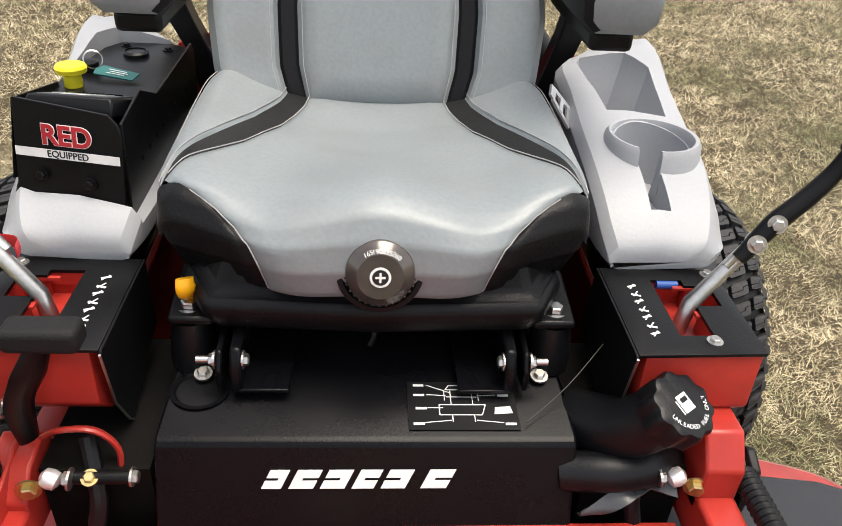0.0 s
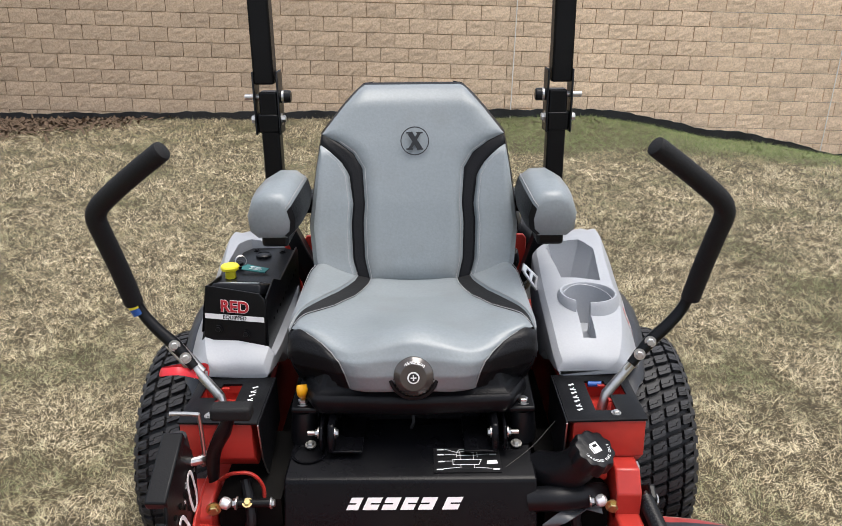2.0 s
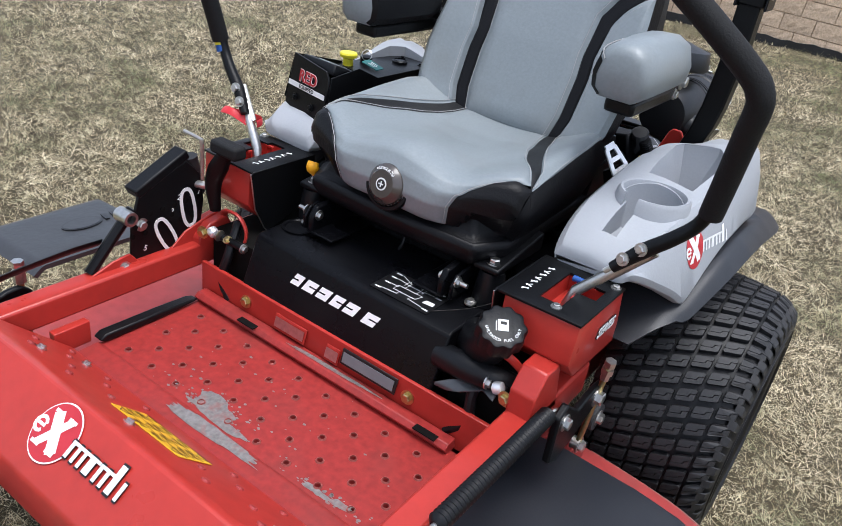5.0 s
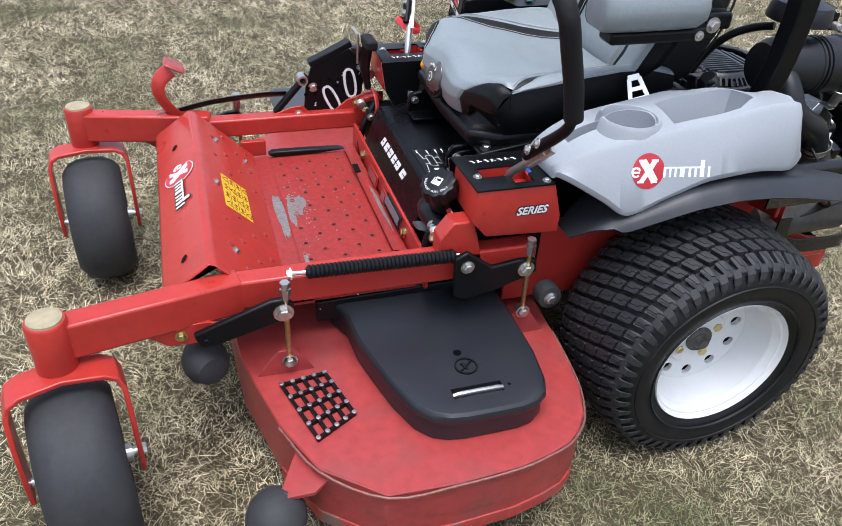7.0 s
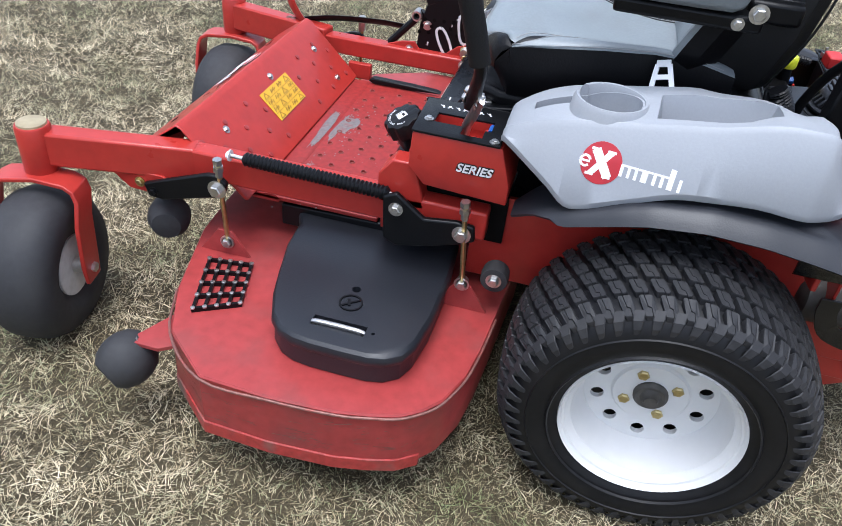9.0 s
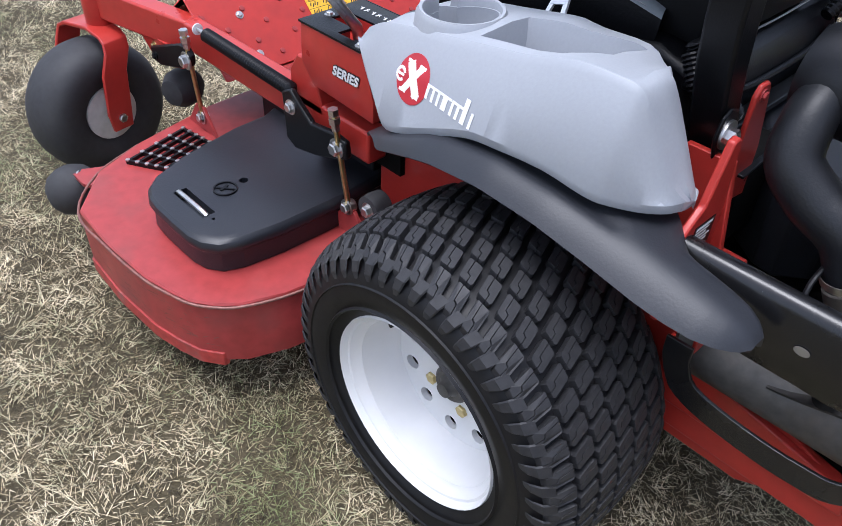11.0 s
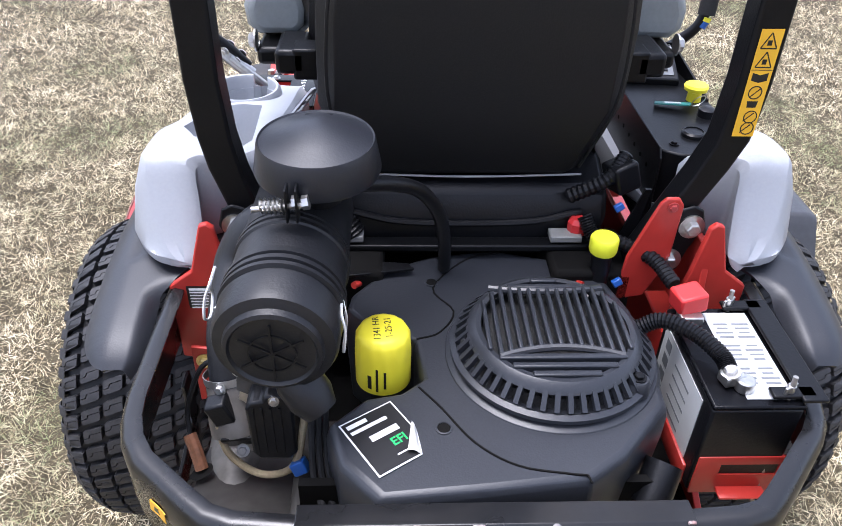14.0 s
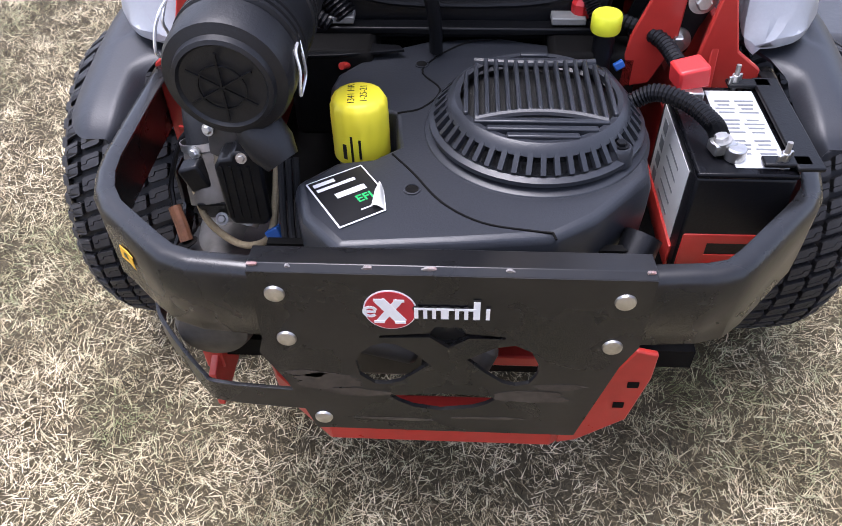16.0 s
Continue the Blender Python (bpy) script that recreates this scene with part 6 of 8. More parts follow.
for x, y in ((-0.365, 0.055), (-0.44, 0.07)):
    bolt(cb, (x, y, 0.828), (0, 0, 1), 0.006, BLACK_METAL)
key = mesh("key_tag", moved(prism([(-0.032, -0.013), (0.032, -0.011), (0.034, 0.010), (-0.028, 0.013), (-0.036, 0.0)], "z", 0, 0.0025), pose(-0.408, -0.098, 0.8355, 12, 4, -15)), TEAL, None)
tagged(key, "teal plastic key tag with printed lines, lying on the control box", "key tag")
mesh("key_ring", lathe([(0.013, -0.001), (0.015, 0), (0.013, 0.001)], Matrix.Translation((-0.448, -0.078, 0.851)) @ pose(0, 0, 0, 65, 0, 20), 28, close=True), STEEL, key)
mesh("tag_lines", join(*[moved(box(x, y, 0.0032, 0.03, 0.0016, 0.0006), pose(-0.408, -0.098, 0.8355, 12, 4, -15)) for x, y in ((0.0, 0.005), (0.004, 0.0), (0.0, -0.005))]), WHITE, key)
for r in range(9):
    mesh("side_holes", lathe([(0.004, 0), (0.004, 0.001)], along((-0.3298, -0.28 + 0.04 * r, 0.78), (-0.30, -0.28 + 0.04 * r, 0.78)), 10), DARK, cb)
# ---- roll bar ----
for s in (1, -1):
    x0 = s * 0.395
    sq = lambda c, hx, hy, tilt=0.0: [(c[0] - hx, c[1] - hy, c[2] - tilt * hx), (c[0] + hx, c[1] - hy, c[2] + tilt * hx), (c[0] + hx, c[1] + hy, c[2] + tilt * hx), (c[0] - hx, c[1] + hy, c[2] - tilt * hx)]
    lean = 0.0 if s > 0 else 0.022
    post = mesh("roll_bar_post", loft([sq((s * (0.325 - 1.6 * lean), 0.190, 0.69), 0.025, 0.025, s * 0.3), sq((s * (0.358 - lean), 0.190, 0.79), 0.026, 0.025, s * 0.3), sq((s * (0.378 - 0.5 * lean), 0.190, 0.855), 0.026, 0.025, s * 0.25), sq((s * 0.388, 0.190, 0.91), 0.025, 0.025, s * 0.1), sq((x0, 0.190, 1.0), 0.025, 0.025), sq((x0, 0.188, 1.25), 0.025, 0.025)]), BLACK_METAL, mower, "black folding roll bar post with lock pin", bevel=0.005, seg=3)
    mesh("upper_post", box(s * 0.402, 0.186, 1.78, 0.056, 0.056, 1.02), BLACK_METAL, post, bevel=0.006)
    mesh("hinge_cheek", join(box(s * 0.366, 0.190, 1.22, 0.006, 0.068, 0.17), box(s * 0.431, 0.190, 1.22, 0.006, 0.068, 0.17)), BLACK_METAL, post, bevel=0.004)
    mesh("hinge_body", box(s * 0.398, 0.186, 1.165, 0.058, 0.05, 0.05), BLACK_METAL, post, bevel=0.004)
    mesh("lock_pin", rod((s * 0.46, 0.180, 1.235), (s * 0.335, 0.180, 1.236), 0.008), STEEL, post)
    mesh("pin_knob", lathe([(0.012, 0), (0.017, 0.003), (0.017, 0.03), (0.014, 0.034)], along((s * 0.368, 0.180, 1.236), (s * 0.30, 0.180, 1.236)), 20), BLACK_PLASTIC, post)
    mesh("pin_band", rod((s * 0.358, 0.180, 1.236), (s * 0.352, 0.180, 1.236), 0.0178, 20), STEEL, post)
    bolt(post, (s * 0.435, 0.180, 1.175), (s, 0, 0), 0.011, STEEL)
    bolt(post, (s * 0.363, 0.180, 1.175), (-s, 0, 0), 0.011, STEEL)
    shoe = mesh("pivot_shoe", prism([(s * (x - lean), z) for x, z in ((0.392, 0.795), (0.375, 0.803), (0.352, 0.795), (0.335, 0.755), (0.322, 0.700), (0.330, 0.675), (0.352, 0.668), (0.372, 0.68), (0.382, 0.72), (0.400, 0.765))], "y", 0.216, 0.222), BLACK_METAL, post, bevel=0.004)
    for p in ((0.373 - 0.85 * lean, 0.766), (0.349 - 0.85 * lean, 0.701)):
        m = along((s * p[0], 0.222, p[1]), (s * p[0], 0.30, p[1]))
        mesh("washer", lathe([(0.021, 0), (0.021, 0.004), (0.008, 0.004)], m, 24), STEEL, shoe)
        bolt(shoe, (s * p[0], 0.226, p[1]), (0, 1, 0), 0.012, STEEL, washer=False)
    fin = mesh("frame_fin", prism([(s * (x - 1.3 * lean), z) for x, z in ((0.400, 0.782), (0.410, 0.790), (0.422, 0.786), (0.446, 0.700), (0.486, 0.670), (0.486, 0.52), (0.372, 0.50), (0.368, 0.60), (0.388, 0.70))], "y", 0.244, 0.256), RED, mower, "red upright frame plate", bevel=0.003)
    ear = mesh("frame_ear", prism([(s * x, z) for x, z in ((0.293, 0.812), (0.302, 0.822), (0.322, 0.822), (0.332, 0.808), (0.330, 0.70), (0.30, 0.63), (0.25, 0.62), (0.258, 0.71))], "y", 0.222, 0.230), RED, mower, bevel=0.003)
    bolt(ear, (s * 0.314, 0.230, 0.806), (0, 1, 0), 0.006, RED_WORN)
    mesh("side_sill", box(s * 0.36, 0.225, 0.53, 0.05, 0.15, 0.10), RED, mower, bevel=0.004)
    tab = mesh("frame_tab", prism([(s * 0.452, 0.590), (s * 0.366, 0.578), (s * 0.366, 0.470), (s * 0.452, 0.470)], "y", 0.304, 0.311), RED, mower, "red bolted frame plate", bevel=0.002)
    for x, z in ((0.432, 0.560), (0.409, 0.536)):
        bolt(tab, (s * x, 0.311, z), (0, 1, 0), 0.010, ZINC)
lm = face_pose((-0.396, 0.2156, 1.003), (0, 1, 0.008), Z) @ Matrix.Scale(0.82, 4)
lab = mesh("safety_label", slab([(-0.0195, -0.098), (0.0195, -0.098), (0.0195, 0.098), (-0.0195, 0.098)], lm, 0.0008), YELLOW_DECAL, mower, "yellow safety label with black pictograms on the post")
g = []
for y in (0.078, 0.045):
    g += [slab(stroke(-0.014, y - 0.013, 0, y + 0.014, 0.0022), lm, 0.0004, 0.0008), slab(stroke(0, y + 0.014, 0.014, y - 0.013, 0.0022), lm, 0.0004, 0.0010), slab(stroke(-0.014, y - 0.013, 0.014, y - 0.013, 0.0022), lm, 0.0004, 0.0012), slab([(-0.004, y - 0.008), (0.004, y - 0.008), (0.004, y + 0.001), (-0.004, y + 0.001)], lm, 0.0004, 0.0008)]
g += [slab([(-0.014, 0.008), (0.0, 0.004), (0.014, 0.008), (0.014, 0.022), (0.0, 0.018), (-0.014, 0.022)], lm, 0.0003, 0.0008)]
for y in (-0.014, -0.06, -0.082):
    g.append(moved(lathe([(0.0105, 0.0008), (0.0125, 0.0008), (0.0125, 0.0013), (0.0105, 0.0013)], Matrix.Translation((0.004 if y < -0.05 else 0, y, 0)), 24, close=True), lm))
    g.append(slab(stroke(-0.008, y - 0.008, 0.008, y + 0.008, 0.002), lm, 0.0004, 0.0015))
g += [slab([(-0.008, -0.042), (0.008, -0.042), (0.010, -0.030), (-0.010, -0.030)], lm, 0.0004, 0.0008), slab(stroke(-0.019, 0.027, 0.019, 0.027, 0.001), lm, 0.0004, 0.0008)]
for piece in g:
    mesh("pictogram", piece, DECAL_BLACK, lab)
mesh("pictogram_fill", slab([(-0.017, 0.005), (0.017, 0.005), (0.017, 0.024), (-0.017, 0.024)], lm, 0.0002, 0.0007), YELLOW_DECAL, lab)
wn_m = face_pose((0.432, 0.2565, 0.650), Y, Z)
wl = mesh("notice", slab([(-0.026, -0.022), (0.026, -0.022), (0.026, 0.022), (-0.026, 0.022)], wn_m, 0.0008), DECAL_BLACK, mower, "black notice with white print")
pieces("print_line", ([slab(stroke(-0.022, 0.016 - 0.0062 * k, 0.020 - 0.006 * (k % 3), 0.016 - 0.0062 * k, 0.0028 if k else 0.0045), wn_m, 0.0003, 0.0008) for k in range(7)]), WHITE, wl)

# ---- engine guard ----
bump = [(0.492, 0.20), (0.491, 0.49), (0.486, 0.53), (0.474, 0.568), (0.450, 0.605), (0.38, 0.668), (0.352, 0.690), (0.315, 0.703), (0.24, 0.710), (-0.22, 0.710), (-0.29, 0.705), (-0.325, 0.695), (-0.352, 0.672), (-0.440, 0.578), (-0.462, 0.545), (-0.474, 0.505), (-0.480, 0.46), (-0.488, 0.24)]


def strip(line, prof):
    """Sweeps a profile of (outward, z) along a plan line."""
    rings = []
    for i, (x, y) in enumerate(line):
        d = (Vector(line[min(i + 1, len(line) - 1)]) - Vector(line[max(i - 1, 0)])).normalized()
        nx, ny = d.y, -d.x
        rings.append([(x + nx * o, y + ny * o, z) for o, z in prof])
    return loft(rings)


guard = mesh("engine_guard", strip(bump, [(-0.004, 0.552), (0.0, 0.556), (0.0, 0.652), (-0.006, 0.664), (-0.016, 0.668), (-0.030, 0.664), (-0.030, 0.660), (-0.014, 0.658), (-0.006, 0.648), (-0.006, 0.552)]), GUARD, mower, "black steel engine guard bent round the rear", angle=50)
gp = mesh("guard_panel", prism([(0.237, 0.674), (-0.222, 0.674), (-0.222, 0.560), (-0.205, 0.520), (-0.168, 0.365), (0.190, 0.365), (0.218, 0.47), (0.245, 0.53), (0.237, 0.56)], "y", 0.711, 0.717), GUARD, guard, "black rear panel with cut-outs and carriage bolts")
arc = lambda cx, cz, r, a0, a1, n=14: [(cx + r * math.cos(radians(a0 + (a1 - a0) * i / n)), cz + r * math.sin(radians(a0 + (a1 - a0) * i / n))) for i in range(n + 1)]
apply_cut(gp, prism([(0.124, 0.518), (0.116, 0.536), (0.103, 0.549), (0.088, 0.555), (0.073, 0.554), (0.050, 0.538), (0.031, 0.515), (0.048, 0.498), (0.069, 0.478), (0.086, 0.471), (0.103, 0.472), (0.121, 0.490)], "y", 0.70, 0.73), prism([(-0.050, 0.551), (-0.016, 0.527), (-0.040, 0.500), (-0.063, 0.480), (-0.080, 0.475), (-0.097, 0.481), (-0.106, 0.500), (-0.106, 0.520), (-0.095, 0.545), (-0.074, 0.557)], "y", 0.70, 0.73), prism([(0.092, 0.569), (0.030, 0.576), (0.024, 0.588), (-0.008, 0.588), (-0.014, 0.577), (-0.062, 0.572), (-0.062, 0.568), (-0.018, 0.568), (0.008, 0.548), (0.030, 0.568), (0.092, 0.565)], "y", 0.70, 0.73), prism([(0.085, 0.446), (0.050, 0.450), (0.010, 0.454), (-0.030, 0.452), (-0.061, 0.449), (-0.045, 0.433), (-0.026, 0.423), (0.017, 0.415), (0.053, 0.422), (0.072, 0.433)], "y", 0.70, 0.73))
for i, (x, z, rx, rz) in enumerate(((0.165, 0.475, 0.050, 0.014), (0.13, 0.452, 0.045, 0.008), (-0.10, 0.452, 0.055, 0.011), (-0.135, 0.475, 0.035, 0.006), (0.19, 0.49, 0.022, 0.007), (-0.05, 0.40, 0.05, 0.003), (0.08, 0.392, 0.06, 0.0025))):
    mesh("scrape", prism(blot(x, z, rx, rz, 40 + i, 60), "y", 0.7171, 0.7176), SCRAPE, guard, "scraped and muddied paint", smooth=False)
for i, (x, rx) in enumerate(((0.230, 0.005), (-0.214, 0.004), (0.10, 0.006), (0.03, 0.008), (-0.06, 0.005), (0.19, 0.003))):
    mesh("bare_chip", prism(blot(x, 0.679 if i > 1 else 0.681, rx, 0.0016, 60 + i, 24), "y", 0.7085, 0.7125), BARE, guard, "chipped edge", smooth=False)
# Added near-black plate: shade behind the panel's cut-outs, put in as colour.
mesh("rear_bulkhead", box(0.0, 0.585, 0.47, 0.50, 0.012, 0.26), DARK, mower, "near-black plate that darkens the engine bay behind the rear panel")
mesh("panel_fold", prism([(0.717, 0.66), (0.716, 0.674), (0.708, 0.681), (0.676, 0.677), (0.676, 0.672), (0.706, 0.676), (0.712, 0.670), (0.712, 0.66)], "x", -0.222, 0.237), GUARD, guard, "folded top edge with scuffed corners", bevel=0.001)
for x, z in ((0.209, 0.640), (-0.192, 0.640), (0.206, 0.560), (-0.190, 0.560), (0.178, 0.392)):
    m = along((x, 0.717, z), (x, 0.75, z))
    mesh("carriage_bolt", lathe([(0.0125, 0.0), (0.0115, 0.003), (0.007, 0.005), (0.0, 0.0055)], m, 20), STEEL, guard)
for x in (0.29, -0.275):
    d = 0.7 if x > 0 else -0.7
    mesh("slot", slab(oval(0.012, 0.006, 18), face_pose((x, 0.6995 if x > 0 else 0.698, 0.635), (0.28 if x > 0 else -0.28, 0.96, 0), Z), 0.002), ALU, guard)
maker_mark(face_pose((0.076, 0.7172, 0.617), Y, Z), 0.060, guard)
ym = face_pose((0.4165, 0.637, 0.617), (0.67, 0.74, 0), Z)
yl = mesh("hot_label", slab([(-0.018, -0.014), (0.002, -0.011), (0.015, -0.015), (0.016, 0.004), (0.020, 0.009), (0.006, 0.013), (-0.012, 0.011), (-0.015, 0.002)], ym, 0.001), YELLOW_DECAL, guard, "torn yellow warning label")
mesh("pictogram", slab([(-0.006, -0.005), (0.006, -0.004), (0.003, 0.000), (0.005, 0.005), (-0.004, 0.004)], ym, 0.0005, 0.001), DECAL_BLACK, yl)
mesh("side_slot", slab(oval(0.010, 0.006, 18), face_pose((0.4925, 0.44, 0.61), X, Z), 0.0015), ALU, guard)
bar_line = curve_points([(0.477, 0.296, 0.505), (0.475, 0.299, 0.465), (0.471, 0.325, 0.42), (0.470, 0.40, 0.402), (0.467, 0.50, 0.398), (0.448, 0.565, 0.400), (0.350, 0.680, 0.420), (0.312, 0.702, 0.424), (0.20, 0.7075, 0.420)], 5)
rings = []
for i, p in enumerate(bar_line):
    t = (bar_line[min(i + 1, len(bar_line) - 1)] - bar_line[max(i - 1, 0)]).normalized()
    n = Vector((t.y, -t.x, 0)) if abs(t.z) < 0.8 else X
    n = n.normalized()
    w = t.cross(n).normalized() * 0.021
    rings.append([p - w - n * 0.003, p + w - n * 0.003, p + w + n * 0.003, p - w + n * 0.003])
mesh("lower_bar", loft(rings), GUARD, guard, "black flat steel bar below the guard", bevel=0.001)
base = mesh("rear_frame", strip([(0.36, 0.25), (0.36, 0.42), (0.30, 0.54), (0.20, 0.625), (-0.16, 0.625), (-0.26, 0.55), (-0.33, 0.42), (-0.34, 0.25)], [(0.0, 0.19), (0.0, 0.245), (-0.012, 0.25), (-0.05, 0.25), (-0.05, 0.245), (-0.008, 0.24), (-0.008, 0.19)]), RED, mower, "red lower rear frame", bevel=0.002)
mesh("rear_gusset", prism([(-0.165, 0.225), (-0.195, 0.235), (-0.263, 0.296), (-0.282, 0.40), (-0.282, 0.452), (-0.25, 0.46), (-0.20, 0.36), (-0.165, 0.30)], "y", 0.632, 0.642), RED, mower, bevel=0.003)
for x, z in ((-0.245, 0.335), (-0.258, 0.385)):
    mesh("slot", box(x, 0.6428, z, 0.016, 0.002, 0.012), DARK, base)
mesh("frame_channel", prism([(0.25, 0.30), (0.25, 0.43), (0.36, 0.39), (0.57, 0.345), (0.57, 0.30)], "x", 0.37, 0.40), RED, mower, bevel=0.003)
muf = mesh("muffler", lathe([(0.03, 0), (0.055, 0.01), (0.058, 0.03), (0.058, 0.33), (0.05, 0.345), (0.03, 0.35)], along((0.375, 0.26, 0.44), (0.355, 0.60, 0.43)), 28), MUFFLER, mower, "scorched grey muffler")
# Near-black slab keeps the bottom of the engine bay dark.
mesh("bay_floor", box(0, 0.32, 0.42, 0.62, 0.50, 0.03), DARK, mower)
mesh("gearbox", join(box(0.12, 0.52, 0.45, 0.30, 0.22, 0.16), rod((0.05, 0.66, 0.47), (0.16, 0.67, 0.52), 0.02), rod((-0.05, 0.66, 0.49), (-0.02, 0.69, 0.44), 0.015), box(0.0, 0.66, 0.43, 0.09, 0.05, 0.04)), SOOT, mower, "grimy engine castings", bevel=0.01)
mesh("red_crossbar", box(-0.01, 0.60, 0.395, 0.30, 0.03, 0.022), RED, mower, bevel=0.003)

# ---- engine ----
outline = [(0.215, 0.545), (0.195, 0.61), (0.145, 0.665), (0.0, 0.652), (-0.12, 0.638), (-0.175, 0.60), (-0.255, 0.512), (-0.262, 0.42), (-0.258, 0.30), (-0.235, 0.225), (-0.17, 0.165), (-0.05, 0.132), (0.06, 0.15), (0.14, 0.19), (0.195, 0.26), (0.202, 0.30), (0.165, 0.345), (0.094, 0.375), (0.084, 0.46), (0.12, 0.49), (0.17, 0.50)]
cc = (-0.02, 0.40)
sh = lambda k: [(cc[0] + (x - cc[0]) * k, cc[1] + (y - cc[1]) * k) for x, y in outline]
engine = mesh("engine", loft([[(x, y, 0.47) for x, y in sh(0.97)], [(x, y, 0.60) for x, y in sh(1.0)], [(x, y, 0.640) for x, y in sh(1.0)], [(x, y, 0.655) for x, y in sh(0.985)], [(x, y, 0.662) for x, y in sh(0.955)]]), SHROUD, mower, "black engine with ribbed fan guard and plastic shroud", bevel=0.004, angle=25)
# Near-black band puts the shade below the shroud into colour.
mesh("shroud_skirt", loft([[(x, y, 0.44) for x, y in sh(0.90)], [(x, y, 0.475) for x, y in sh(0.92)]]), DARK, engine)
F = Vector((-0.106, 0.408, 0))
FM = Matrix.Translation(F) @ Matrix.Diagonal((0.93, 0.93, 1, 1))
mesh("fan_base", lathe([(0.172, 0.655), (0.166, 0.664), (0.150, 0.670), (0.146, 0.676), (0.0, 0.676)], FM, 64), SHROUD, engine)
mesh("fan_screen", lathe([(0.136, 0.674), (0.128, 0.690), (0.10, 0.698), (0.0, 0.700)], FM, 48), SCREENMESH, engine, "dark perforated screen")
mesh("guard_foot", lathe([(0.150, 0.672), (0.160, 0.674), (0.160, 0.680), (0.152, 0.684), (0.146, 0.681)], FM, 64, close=True), SHROUD, engine)
posts = [moved(box(0.1405, 0, 0.6955, 0.028, 0.0075, 0.008, 0, 46, 0), FM @ pose(0, 0, 0, 0, 0, 360 * i / 48)) for i in range(48)]
pieces("guard_post", posts, SHROUD, engine)
mesh("guard_ring", lathe([(0.136, 0.704), (0.131, 0.712), (0.122, 0.717), (0.114, 0.716), (0.114, 0.708), (0.126, 0.706)], FM, 64, close=True), SHROUD, engine)
slats = []
R = 0.111
for i in range(15):
    x = -0.098 + 0.014 * i
    reach, lim = math.sqrt(max(0, R * R - x * x)), 0.062 + 0.022 * (abs(x) / 0.108) ** 2
    y0, y1 = max(-reach, -0.012 - lim), min(reach, -0.012 + lim)
    slats.append(box(F.x + x, F.y + (y0 + y1) / 2, 0.714 + 0.007 * (1 - (x / R) ** 2), 0.0062, y1 - y0, 0.012))
for y0 in (0.066, 0.083, 0.099):
    half = math.sqrt(max(0, R * R - (y0 + 0.002) ** 2))
    slats.append(box(F.x, F.y + y0, 0.7145, 2 * half, 0.0095, 0.012))
    if y0 > 0.07:
        slats.append(box(F.x, F.y - y0 - 0.006, 0.7145, 1.9 * math.sqrt(max(0.0001, R * R - (y0 + 0.01) ** 2)), 0.0095, 0.012))
for g in slats:
    mesh("guard_slat", g, SHROUD, engine, bevel=0.002)
for q in (1, -1):
    pts = [(F.x + x, F.y - 0.012 + q * (0.062 + 0.022 * (x / 0.11) ** 2), 0.7205 - 0.007 * (x / 0.11) ** 2) for x in np.linspace(-0.086, 0.086, 9)]
    mesh("guard_bow", tube(pts, 0.0058, 8, 3), SHROUD, engine)
for p in ((0.013, 0.408), (-0.209, 0.494), (-0.198, 0.308)):
    lug = mesh("guard_lug", lathe([(0.018, 0.670), (0.016, 0.692), (0.013, 0.696), (0.0, 0.696)], Matrix.Translation((p[0], p[1], 0)), 20), SHROUD, engine)
    bolt(lug, (p[0], p[1], 0.696), (0, 0, 1), 0.007, BLACK_METAL)
for pts in ([(0.09, 0.475), (0.06, 0.515), (0.02, 0.575), (-0.03, 0.612), (-0.09, 0.625), (-0.115, 0.628)], [(-0.115, 0.628), (-0.118, 0.64)], [(0.09, 0.375), (0.055, 0.36), (0.03, 0.31), (0.06, 0.25), (0.0, 0.17), (-0.06, 0.15)]):
    mesh("panel_joint", tube([(x, y, 0.6625) for x, y in pts], 0.0016, 6, 5), DARK, engine)
for p in ((0.059, 0.550), (0.062, 0.235)):
    mesh("screw_well", lathe([(0.011, 0.660), (0.0115, 0.6635), (0.009, 0.6638), (0.008, 0.660)], Matrix.Translation((p[0], p[1], 0)), 20, close=True), SHROUD, engine)
    mesh("screw_hole", lathe([(0.0085, 0.6622), (0.0085, 0.6630)], Matrix.Translation((p[0], p[1], 0)), 16), DARK, engine)
# sticker with a peeled corner
sm = face_pose((0.136, 0.566, 0.6630), Z, (0.55, -0.83, 0)) @ Matrix.Scale(1.1, 4) @ pose(0, 0, 0.0006)
stick = mesh("engine_sticker", slab([(-0.037, -0.045), (0.022, -0.045), (0.037, -0.012), (0.037, 0.045), (-0.037, 0.045)], sm, 0.0005), WHITE, engine, "black sticker with white border, one corner peeling")
mesh("sticker_field", slab([(-0.035, -0.043), (0.021, -0.043), (0.035, -0.012), (0.035, 0.043), (-0.035, 0.043)], sm, 0.0004, 0.0005), DECAL_BLACK, stick)
mesh("peeled_corner", moved(sheet(lambda u, v: (0.021 + 0.016 * u - 0.012 * v * (1 - u), -0.044 + 0.033 * u + 0.010 * v, 0.001 + 0.012 * math.sin(v * 2.2) * (1 - abs(u - 0.5))), 8, 8, 0.0006), sm), PEEL, stick)
words("engine_word", "EFI", 0.017, sm @ Matrix.Translation((0.012, -0.012, 0.0011)), mat("green_print", (0.02, 0.45, 0.12), 0.4), stick, 0.0003, bold=0.0003)
